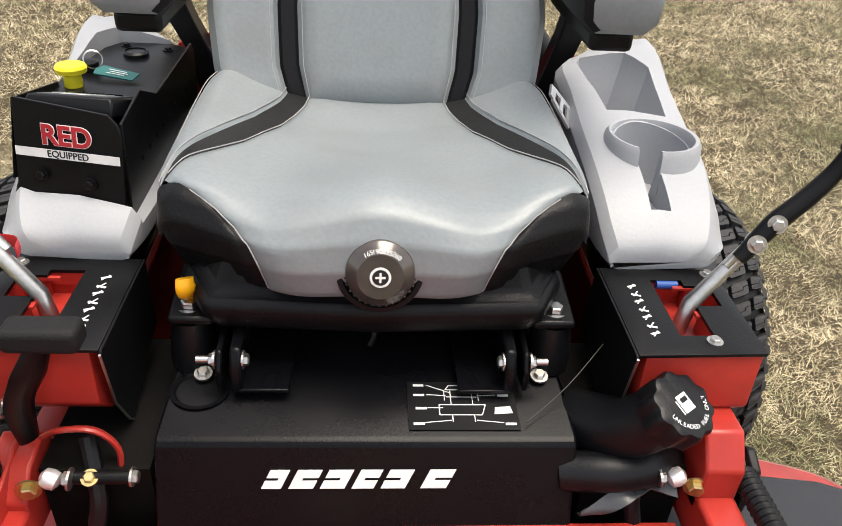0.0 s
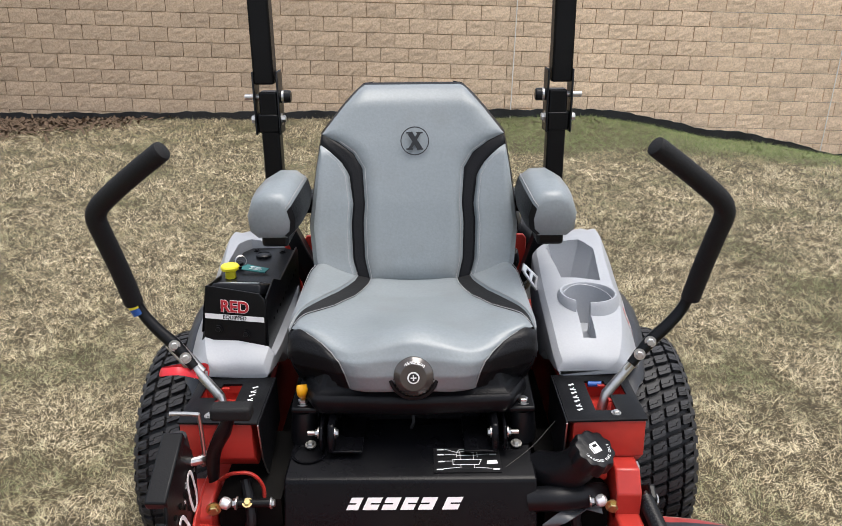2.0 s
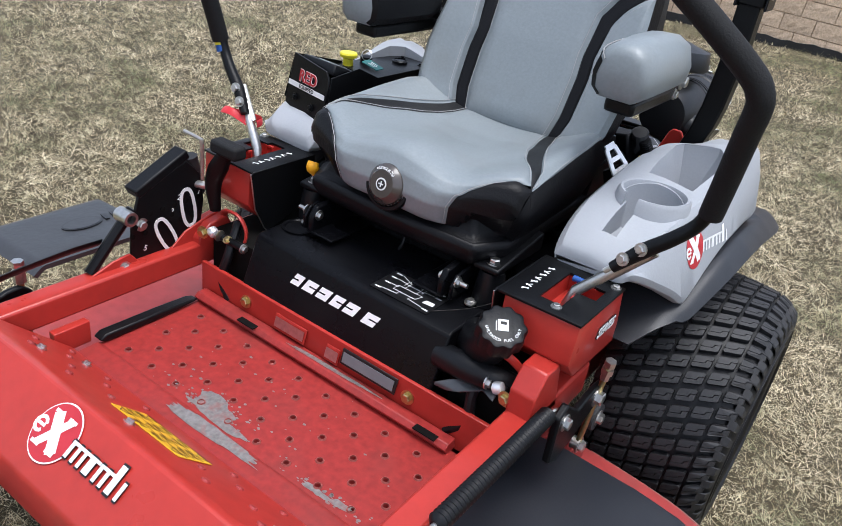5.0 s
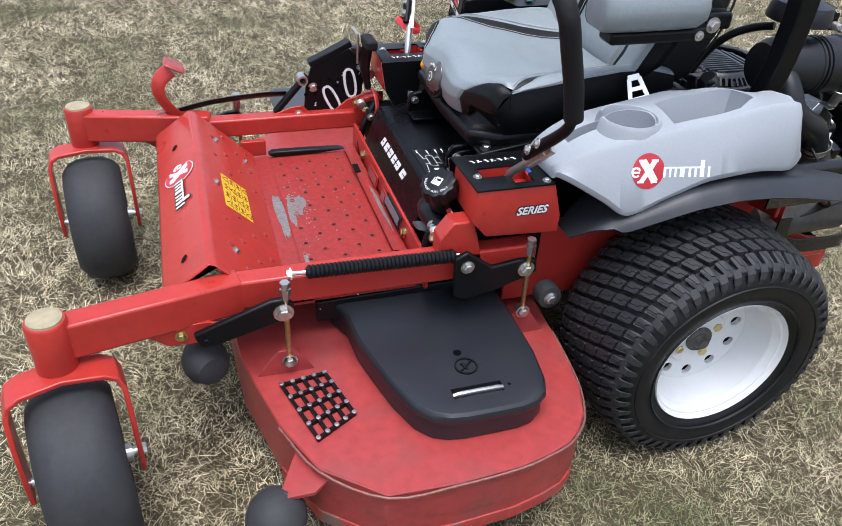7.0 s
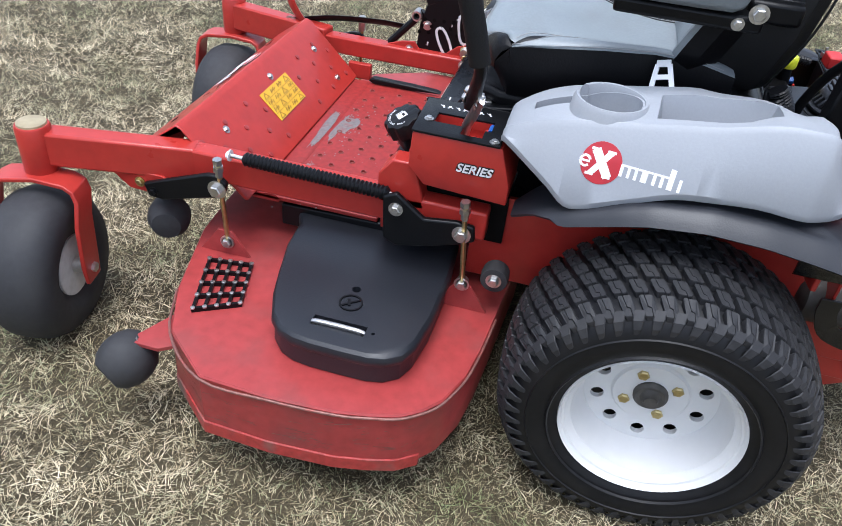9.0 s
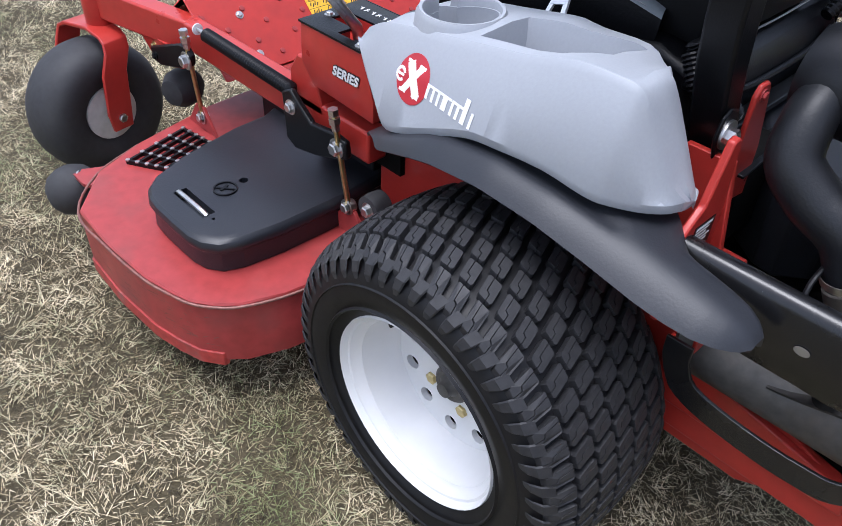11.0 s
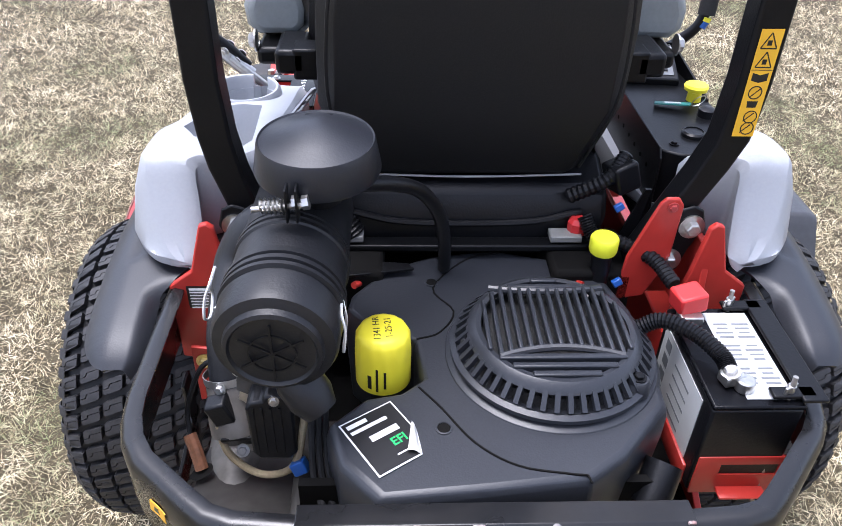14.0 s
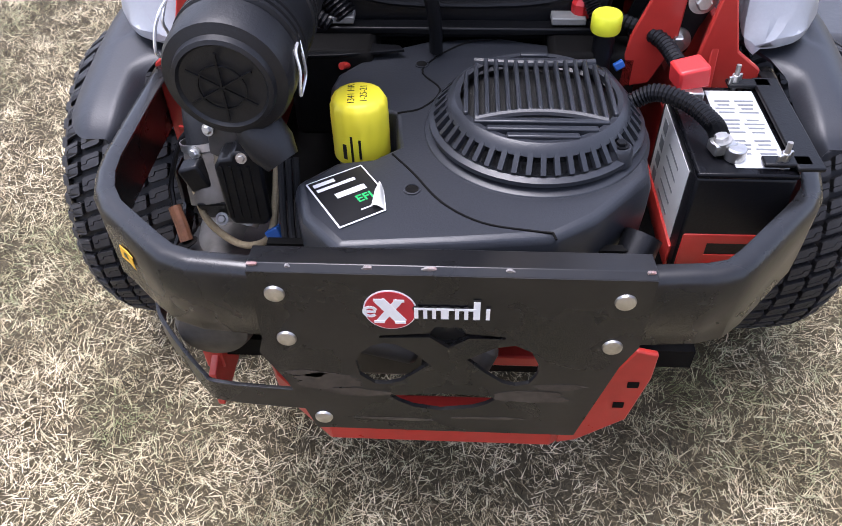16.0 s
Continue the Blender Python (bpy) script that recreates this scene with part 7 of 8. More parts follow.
pieces("sticker_bar", [slab(stroke(x0, y, x1, y, w), sm, 0.0003, 0.001) for x0, x1, y, w in ((-0.031, -0.004, 0.035, 0.006), (-0.031, 0.018, 0.025, 0.005), (-0.016, 0.022, 0.006, 0.009), (-0.002, 0.012, -0.030, 0.002))], WHITE, stick)
# oil filter
flt = []
for z, r, fl in ((0.690, 0.034, 0), (0.695, 0.0385, 0), (0.752, 0.0385, 0), (0.757, 0.0385, 0.0006), (0.777, 0.0378, 0.0007), (0.786, 0.033, 0.0003), (0.789, 0.027, 0)):
    flt.append([((r - fl * (1 + math.cos(14 * a))) * 1.06 * math.cos(a) + 0.140, (r - fl * (1 + math.cos(14 * a))) * 1.06 * math.sin(a) + 0.412, z - 0.072) for a in [2 * math.pi * i / 84 for i in range(84)]])
oil = mesh("oil_filter", loft(flt), YELLOW, engine, "yellow oil filter with handwritten date", angle=40)
tm = face_pose((0.140, 0.412, 0.7171), Z, (1, 0.1, 0))
words("date_word", "1341 HR", 0.014, tm @ Matrix.Translation((0, 0.009, 0)), DECAL_BLACK, oil, 0.0002)
words("date_word", "1-25-21", 0.014, tm @ Matrix.Translation((0, -0.008, 0)), DECAL_BLACK, oil, 0.0002)
g = []
for k in range(3):
    for j, (z0, z1) in enumerate(((0.705, 0.73), (0.702, 0.745), (0.708, 0.74))):
        a = radians(62 + 16 * j + 6 * k * 0.3)
        if k == 0:
            g.append(moved(box(0, 0, 0, 0.0035 if j else 0.006, 0.0006, z1 - z0), Matrix.Translation((0.140 + 0.0411 * math.cos(a), 0.412 + 0.0411 * math.sin(a), (z0 + z1) / 2 - 0.072)) @ pose(0, 0, 0, 0, 0, math.degrees(a) - 90)))
mesh("filter_print", join(*g), DECAL_BLACK, oil)
# air cleaner
am = along((0.262, 0.584, 0.831), (0.253, 0.27, 0.838))
prof = [(0.050, 0.0), (0.053, -0.004), (0.058, -0.002), (0.060, 0.006), (0.072, 0.010), (0.076, 0.020), (0.077, 0.055), (0.0735, 0.058), (0.0735, 0.062), (0.079, 0.064), (0.079, 0.070), (0.0735, 0.0715), (0.0735, 0.0745), (0.079, 0.076), (0.079, 0.083), (0.0735, 0.0845), (0.0735, 0.0875), (0.079, 0.089), (0.078, 0.10), (0.074, 0.104), (0.074, 0.152), (0.077, 0.154), (0.077, 0.160), (0.072, 0.1615), (0.072, 0.1645), (0.077, 0.166), (0.077, 0.172), (0.072, 0.1735), (0.072, 0.1765), (0.076, 0.178), (0.0755, 0.184), (0.073, 0.186), (0.072, 0.30), (0.060, 0.325), (0.03, 0.33)]
prof = [(r * 0.98, z) for r, z in prof]
ac = mesh("air_cleaner", lathe(prof, am, 56), MATTE, engine, "black ribbed air cleaner canister", angle=28)
mesh("end_star", join(*[moved(box(0, 0, -0.0045, 0.085, 0.0025, 0.003), am @ pose(0, 0, 0, 0, 0, 30 + 60 * i)) for i in range(3)], lathe([(0.026, -0.006), (0.028, -0.006), (0.028, -0.003), (0.026, -0.003)], am, 32, close=True)), BLACK_PLASTIC, engine)
rc = Matrix.Translation((0.222, 0.362, 0.97)) @ pose(0, 0, 0, -3, 0, 0) @ Matrix.Diagonal((0.95, 0.95, 1, 1)) @ Matrix.Translation((0, 0, -0.97))
cap = mesh("rain_cap", lathe([(0.050, 0.946), (0.084, 0.943), (0.0860, 0.948), (0.0790, 0.986), (0.0775, 0.989), (0.0755, 0.987), (0.045, 0.997), (0.016, 1.006), (0.0, 1.006)], rc, 56), COVER, engine, "black plastic rain cap", angle=40)
mesh("cap_mark", box(0.222, 0.306, 0.9925, 0.036, 0.009, 0.004, 14), BLACK_PLASTIC, cap)
mesh("cap_neck", lathe([(0.030, 0.90), (0.032, 0.93), (0.045, 0.957)], Matrix.Translation((0.222, 0.362, 0)), 28), BLACK_PLASTIC, cap)
cl = mesh("clamp_screw", rod((0.296, 0.443, 0.932), (0.228, 0.445, 0.940), 0.004), STEEL, ac, "zinc clamp bolt with spring")
pieces("spring_coil", ([lathe([(0.0075, 0), (0.0105, 0.0015), (0.0075, 0.003)], along((0.285 - 0.0052 * i, 0.445, 0.938), (0.20, 0.4465, 0.95)), 16, close=True) for i in range(6)]), STEEL, cl)
mesh("clamp_tab", join(box(0.252, 0.450, 0.945, 0.003, 0.02, 0.045), box(0.240, 0.450, 0.945, 0.003, 0.02, 0.045)), BLACK_METAL, cl, bevel=0.001)
for dx in (-0.006, -0.018):
    mesh("clamp_nut", lathe([(0.009, 0), (0.009, 0.008)], along((0.252 + dx, 0.446, 0.9435), (0.20, 0.4465, 0.95)), 6), STEEL, cl, smooth=False)
for q, pts in ((1, [(0.334, 0.506, 0.892), (0.341, 0.513, 0.870), (0.342, 0.505, 0.850), (0.341, 0.530, 0.838), (0.343, 0.548, 0.850), (0.341, 0.541, 0.872), (0.334, 0.532, 0.890), (0.333, 0.507, 0.893)]), (-1, [(0.186, 0.516, 0.850), (0.182, 0.523, 0.830), (0.184, 0.515, 0.806), (0.186, 0.538, 0.795), (0.184, 0.555, 0.805), (0.182, 0.549, 0.830), (0.186, 0.540, 0.848), (0.187, 0.517, 0.851)])):
    mesh("spring_clip", tube(pts, 0.0019, 6, 5), WHITE_STEEL, ac, "bright wire latch")
mesh("breather_hose", tube([(0.168, 0.345, 0.912), (0.125, 0.315, 0.895), (0.085, 0.275, 0.86), (0.055, 0.24, 0.80), (0.042, 0.215, 0.73), (0.04, 0.205, 0.67)], 0.011, 14, 6), BLACK_PLASTIC, engine, "black rubber breather hose")
hose = mesh("intake_hose", tube([(0.280, 0.310, 0.826), (0.306, 0.300, 0.822), (0.332, 0.300, 0.800), (0.354, 0.310, 0.757), (0.357, 0.352, 0.722), (0.356, 0.405, 0.692), (0.355, 0.437, 0.630)], [0.033, 0.033, 0.034, 0.036, 0.037, 0.036, 0.034], 22, 6), MATTE, engine, "black rubber intake elbow")
for a, b, r in (((0.3605, 0.431, 0.648), (0.358, 0.437, 0.630), 0.0362), ((0.300, 0.302, 0.8235), (0.310, 0.2995, 0.819), 0.0342)):
    mesh("hose_clamp", lathe([(r, -0.005), (r + 0.0015, -0.005), (r + 0.0015, 0.006), (r, 0.006)], along(a, b), 32, close=True), STEEL, hose)
thr = mesh("throttle_body", lathe([(0.036, 0), (0.038, 0.03), (0.042, 0.05), (0.042, 0.075)], along((0.359, 0.434, 0.638), (0.345, 0.475, 0.565)), 28), MUFFLER, engine, "cast aluminium throttle body", angle=40)
mesh("bracket", prism([(0.275, 0.66), (0.33, 0.70), (0.345, 0.62), (0.375, 0.54), (0.30, 0.52), (0.27, 0.58)], "y", 0.468, 0.473), STEEL, thr, bevel=0.001)
rail = mesh("bracket_rail", join(tube([(0.352, 0.450, 0.792), (0.340, 0.458, 0.768), (0.322, 0.470, 0.742)], 0.013, 4, 0, flat=0.15), box(0.308, 0.472, 0.737, 0.036, 0.022, 0.003, 0, 12, 8)), STEEL, thr, "bright folded steel bracket", bevel=0.001)
for x, y, z in ((0.335, 0.478, 0.700), (0.366, 0.470, 0.655), (0.305, 0.486, 0.612)):
    bolt(rail, (x, y, z), (0.3, 0.9, 0.3), 0.006, STEEL)
mesh("mount_plate", prism([(0.30, 0.73), (0.335, 0.72), (0.342, 0.66), (0.318, 0.645), (0.29, 0.68)], "y", 0.472, 0.476), MUFFLER, thr, bevel=0.001)
unit = mesh("control_unit", prism([(0.258, 0.585), (0.268, 0.572), (0.312, 0.572), (0.320, 0.585), (0.322, 0.672), (0.314, 0.684), (0.298, 0.686), (0.294, 0.696), (0.270, 0.696), (0.258, 0.684)], "y", 0.482, 0.524), BLACK_PLASTIC, engine, "black electronic control unit", bevel=0.004)
mesh("unit_label", box(0.3222, 0.505, 0.640, 0.001, 0.014, 0.040), WHITE, unit, "white label")
mesh("unit_rib", join(*[box(0.276 + 0.012 * k, 0.5245, 0.63, 0.003, 0.003, 0.09) for k in range(4)]), BLACK_PLASTIC, unit)
bolt(unit, (0.282, 0.524, 0.688), (0, 1, 0.3), 0.005, STEEL)
mesh("latch_plug", lathe([(0.026, 0), (0.030, 0.012), (0.030, 0.04), (0.022, 0.062)], along((0.250, 0.545, 0.762), (0.205, 0.575, 0.705)), 20), MATTE, engine)
mesh("flange_plate", box(0.320, 0.482, 0.565, 0.10, 0.006, 0.07, -35, 0, 6), BLACK_METAL, engine, bevel=0.003)
for x, y, z in ((0.342, 0.493, 0.555), (0.303, 0.493, 0.555), (0.322, 0.478, 0.590)):
    bolt(engine, (x, y, z), (0, 0.8, 0.6), 0.0065, STEEL)
mesh("tan_loom", tube([(0.372, 0.488, 0.612), (0.366, 0.494, 0.560), (0.345, 0.498, 0.528), (0.316, 0.502, 0.512), (0.282, 0.508, 0.525), (0.262, 0.516, 0.562), (0.250, 0.510, 0.62), (0.240, 0.50, 0.68)], 0.0055, 10, 6), TAN, engine, "tan braided wire loom")
mesh("blue_connector", box(0.257, 0.524, 0.556, 0.022, 0.018, 0.02, 20, 30, 0), BLUE, engine, bevel=0.002)
mesh("sensor_plug", box(0.366, 0.482, 0.628, 0.032, 0.028, 0.04, 0, 20, 0), BLACK_PLASTIC, engine, bevel=0.004)
for k in range(3):
    mesh("cable", tube([(0.236 - 0.010 * k, 0.505, 0.675), (0.236 - 0.009 * k, 0.530 - 0.006 * k, 0.625), (0.232 - 0.011 * k, 0.565, 0.580), (0.214 - 0.010 * k, 0.605 - 0.008 * k, 0.560), (0.180, 0.640, 0.548 - 0.006 * k)], 0.0048, 8, 6), FOAM, engine, "black wire")
shield = mesh("heat_shield", sheet(lambda u, v: (0.22 + 0.20 * u, 0.41 + 0.20 * v, 0.512 - 0.03 * u * u - 0.02 * math.sin(3 * v + 2 * u)), 14, 14, 0.004), SOOT, engine, "sooty sheet-metal heat shield")
mesh("shield_hole", lathe([(0.016, 0), (0.018, 0.002), (0.014, 0.003)], Matrix.Translation((0.412, 0.482, 0.492)) @ pose(0, 0, 0, 10, 20, 0), 20), DARK, shield)
mesh("sensor", tube([(0.432, 0.445, 0.535), (0.420, 0.465, 0.515), (0.412, 0.480, 0.497)], 0.010, 10, 3), RUST, shield, "rusty exhaust sensor")
mesh("sensor_wire", tube([(0.432, 0.445, 0.535), (0.435, 0.42, 0.57), (0.41, 0.40, 0.63), (0.37, 0.40, 0.655)], 0.004, 8, 5), BLACK_PLASTIC, shield)
mesh("stay", box(0.28, 0.635, 0.535, 0.12, 0.03, 0.006, 15, 0, 10), SOOT, shield, bevel=0.001)
bolt(shield, (0.265, 0.636, 0.540), (0, 0.2, 1), 0.010, ZINC)
# gear between seat and engine
for s in (1, -1):
    cp = mesh("breather_cap", lathe([(0.016, 0.70), (0.017, 0.722), (0.012, 0.73), (0, 0.73)], Matrix.Translation((0.205 if s > 0 else -0.193, 0.14, 0)), 8), REDCAP, mower, "red plastic breather cap on a grey tab", smooth=False)
    mesh("tab", box(0.203 if s > 0 else -0.172, 0.15, 0.70, 0.055, 0.03, 0.012), mat("pale_tab", (0.20, 0.20, 0.19), 0.5), cp, bevel=0.002)
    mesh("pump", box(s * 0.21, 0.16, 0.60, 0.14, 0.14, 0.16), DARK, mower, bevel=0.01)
    mesh("red_rod", rod((s * 0.15, 0.18, 0.64), (s * 0.19, 0.24, 0.66), 0.006), RED, mower)
mesh("cross_bar", box(0.0, 0.155, 0.685, 0.62, 0.03, 0.012), BLACK_METAL, mower, bevel=0.003)
mesh("lever_flat", prism([(0.30, 0.18), (0.10, 0.20), (0.09, 0.215), (0.20, 0.235), (0.30, 0.24)], "z", 0.672, 0.677), BLACK_METAL, mower, bevel=0.001)
oc = mesh("oil_cap", lathe([(0.022, 0.712), (0.0235, 0.716), (0.0235, 0.737), (0.021, 0.741), (0.0, 0.741)], Matrix.Translation((-0.221, 0.215, 0)), 28), LEMON, engine, "lemon yellow oil filler cap")
mesh("filler_tube", rod((-0.222, 0.225, 0.60), (-0.221, 0.215, 0.715), 0.017), BLACK_PLASTIC, oc)


def loom(pts, r, parent, name="wiring_loom"):
    line = curve_points(pts, 16)
    n = len(line)
    rad = [r * (1.08 if (i % 2) else 0.9) for i in range(n)]
    return mesh(name, tube(line, rad, 12, 0), BLACK_PLASTIC, parent, "black corrugated wiring loom", angle=15)


loom([(-0.175, 0.12, 0.76), (-0.235, 0.13, 0.80), (-0.27, 0.10, 0.83)], 0.013, mower)
loom([(-0.20, 0.15, 0.74), (-0.215, 0.17, 0.715), (-0.25, 0.19, 0.715), (-0.30, 0.235, 0.71), (-0.32, 0.29, 0.70)], 0.012, mower)
loom([(0.19, 0.15, 0.70), (0.225, 0.135, 0.745), (0.258, 0.125, 0.785), (0.262, 0.10, 0.825)], 0.020, mower)
loom([(0.215, 0.16, 0.69), (0.262, 0.15, 0.725), (0.285, 0.13, 0.765), (0.278, 0.10, 0.81)], 0.014, mower)
mesh("fuse_box", box(0.226, 0.115, 0.775, 0.060, 0.05, 0.075, 8, -12, -14), BLACK_PLASTIC, mower, "black fuse box", bevel=0.006)
rel = mesh("relay_block", box(-0.262, 0.115, 0.80, 0.045, 0.05, 0.05, 10, 15, 20), BLACK_PLASTIC, mower, "black relay block", bevel=0.005)
for p in ((-0.255, 0.155, 0.76), (-0.245, 0.245, 0.67)):
    mesh("blue_clip", box(*p, 0.016, 0.012, 0.012, 20, 30, 10), BLUE, rel, bevel=0.002)
mesh("linkage_plate", prism([(-0.245, 0.66), (-0.29, 0.80), (-0.30, 0.80), (-0.275, 0.63)], "y", 0.16, 0.165), BLACK_METAL, mower)
# battery
bat = mesh("battery", box(-0.362, 0.438, 0.598, 0.125, 0.205, 0.165), BLACK_PLASTIC, mower, "black battery with white label and red terminal cover", bevel=0.004)
mesh("top_rim", box(-0.362, 0.438, 0.684, 0.127, 0.207, 0.008), BLACK_SATIN, bat, bevel=0.003)
bl = mesh("battery_label", box(-0.381, 0.438, 0.6888, 0.066, 0.180, 0.001), PAPER, bat, "white printed battery label")
g = []
for k in range(14):
    for j in range(2):
        if k not in (4, 9):
            g.append(box(-0.396 + 0.030 * j, 0.375 + 0.0095 * k, 0.6896, 0.026 - 0.005 * ((k + j) % 3), 0.0035, 0.0005))
pieces("print_line", g, GREYLETTER, bl)
sl = mesh("side_label", box(-0.2988, 0.430, 0.60, 0.001, 0.16, 0.135), PAPER, bat, "white side label with symbols")
pieces("symbol", [box(-0.2982, 0.375, 0.645 - 0.028 * k, 0.0006, 0.02, 0.02) for k in range(4)] + [box(-0.2982, 0.44, 0.64 - 0.02 * k, 0.0006, 0.06, 0.004) for k in range(5)], GREYLETTER, sl)
pos = mesh("positive_cover", box(-0.322, 0.345, 0.715, 0.045, 0.04, 0.032, 0, 8, 12), REDCAP, bat, "red rubber terminal cover", bevel=0.004)
mesh("terminal", box(-0.322, 0.365, 0.695, 0.035, 0.025, 0.015), STEEL, pos, bevel=0.002)
neg = mesh("terminal", join(box(-0.335, 0.497, 0.700, 0.03, 0.022, 0.016, 0, 0, 15), lathe([(0.013, 0.688), (0.013, 0.706)], Matrix.Translation((-0.350, 0.508, 0)), 20)), STEEL, bat, bevel=0.002)
bolt(neg, (-0.332, 0.497, 0.708), (0.3, 0, 1), 0.009, STEEL)
loom([(-0.235, 0.385, 0.69), (-0.268, 0.392, 0.712), (-0.305, 0.425, 0.716), (-0.328, 0.465, 0.712), (-0.333, 0.488, 0.706)], 0.012, bat, "battery_cable")
for a in ((-0.405, 0.523), (-0.39, 0.338)):
    td = mesh("tie_rod", rod((a[0], a[1] + 0.02, 0.49), (a[0], a[1], 0.725), 0.0035), ALU, bat, "hold-down rod with wing nut")
    mesh("wing_nut", join(box(a[0], a[1], 0.703, 0.024, 0.004, 0.012, 0, 0, 30), lathe([(0.006, 0.695), (0.006, 0.71)], Matrix.Translation((a[0], a[1], 0)), 8)), STEEL, td, bevel=0.001)
mesh("hold_down", join(box(-0.435, 0.433, 0.6955, 0.035, 0.215, 0.006), box(-0.41, 0.523, 0.6955, 0.06, 0.02, 0.006), box(-0.41, 0.338, 0.6955, 0.06, 0.02, 0.006)), BLACK_METAL, bat, bevel=0.002)
tr = mesh("battery_tray", join(box(-0.378, 0.540, 0.549, 0.15, 0.006, 0.078), box(-0.297, 0.43, 0.53, 0.006, 0.19, 0.04), box(-0.375, 0.548, 0.522, 0.07, 0.03, 0.006)), RED, mower, "red battery tray", bevel=0.003)
apply_cut(tr, box(-0.38, 0.54, 0.562, 0.085, 0.05, 0.022))
mesh("starter", join(rod((-0.22, 0.60, 0.56), (-0.245, 0.56, 0.60), 0.026), rod((-0.20, 0.635, 0.575), (-0.16, 0.66, 0.545), 0.010)), BLACK_PLASTIC, engine, "black sensor and hose by the shroud")
mesh("hose_end", rod((-0.185, 0.645, 0.565), (-0.16, 0.662, 0.545), 0.012), STEEL, engine)
mesh("hose_stub", rod((-0.16, 0.662, 0.545), (-0.10, 0.68, 0.51), 0.012), RUBBER_DUSTY, engine)
# ---- block wall ----
WALL_POSE = pose(0, 9.2, -0.262, 0, 2.05, 0)
BW, BH, JOINT = 0.4064, 0.2032, 0.010
BLOCK = bpy.data.materials.new("tan_split_face")
BLOCK.use_nodes = True
nt = BLOCK.node_tree
nd, ln = nt.nodes, nt.links.new
tc = nd.new("ShaderNodeTexCoord")
info = nd.new("ShaderNodeObjectInfo")
n1, n2 = nd.new("ShaderNodeTexNoise"), nd.new("ShaderNodeTexNoise")
n1.inputs["Scale"].default_value, n1.inputs["Detail"].default_value = 45, 6
n2.inputs["Scale"].default_value, n2.inputs["Detail"].default_value = 5, 5
geo = nd.new("ShaderNodeNewGeometry")
ln(geo.outputs["Position"], n1.inputs["Vector"])
ln(geo.outputs["Position"], n2.inputs["Vector"])
cr = nd.new("ShaderNodeValToRGB")
cr.color_ramp.elements[0].color, cr.color_ramp.elements[1].color = (0.56, 0.405, 0.275, 1), (0.82, 0.625, 0.445, 1)
cr.color_ramp.elements[0].position, cr.color_ramp.elements[1].position = 0.3, 0.7
ln(n1.outputs[0], cr.inputs[0])
hs = nd.new("ShaderNodeHueSaturation")
ad = nd.new("ShaderNodeMath")
ad.operation = "ADD"
ln(info.outputs["Random"], ad.inputs[0])
ln(geo.outputs["Random Per Island"], ad.inputs[1])
mr = nd.new("ShaderNodeMapRange")
mr.inputs[2].default_value = 2.0
mr.inputs[3].default_value, mr.inputs[4].default_value = 0.82, 1.14
ln(ad.outputs[0], mr.inputs[0])
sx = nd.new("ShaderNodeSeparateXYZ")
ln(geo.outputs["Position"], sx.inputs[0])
# Block tone rises from darker at x = -2.5 to lighter at x = 2.5.
tone_by_x = nd.new("ShaderNodeMapRange")
tone_by_x.inputs[1].default_value, tone_by_x.inputs[2].default_value = -2.5, 2.5
tone_by_x.inputs[3].default_value, tone_by_x.inputs[4].default_value = 0.74, 1.10
ln(sx.outputs[0], tone_by_x.inputs[0])
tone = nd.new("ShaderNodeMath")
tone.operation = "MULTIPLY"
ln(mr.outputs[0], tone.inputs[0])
ln(tone_by_x.outputs[0], tone.inputs[1])
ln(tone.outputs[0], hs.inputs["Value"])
mx = nd.new("ShaderNodeMix")
mx.data_type = "RGBA"
mx.inputs[7].default_value = (0.46, 0.33, 0.22, 1)
m2 = nd.new("ShaderNodeMapRange")
m2.inputs[1].default_value, m2.inputs[2].default_value, m2.inputs[4].default_value = 0.60, 0.80, 0.6
ln(n2.outputs[0], m2.inputs[0])
ln(m2.outputs[0], mx.inputs[0])
ln(cr.outputs[0], mx.inputs[6])
ln(mx.outputs[2], hs.inputs["Color"])
ln(hs.outputs[0], nd["Principled BSDF"].inputs["Base Color"])
nd["Principled BSDF"].inputs["Roughness"].default_value = 0.92
bp = nd.new("ShaderNodeBump")
bp.inputs["Strength"].default_value, bp.inputs["Distance"].default_value = 0.6, 0.006
ln(n1.outputs[0], bp.inputs["Height"])
ln(bp.outputs[0], nd["Principled BSDF"].inputs["Normal"])
MORTAR = mat("mortar", (0.54, 0.41, 0.285), 0.95, grain=0.2, bump=0.3)
rng = np.random.default_rng(7)


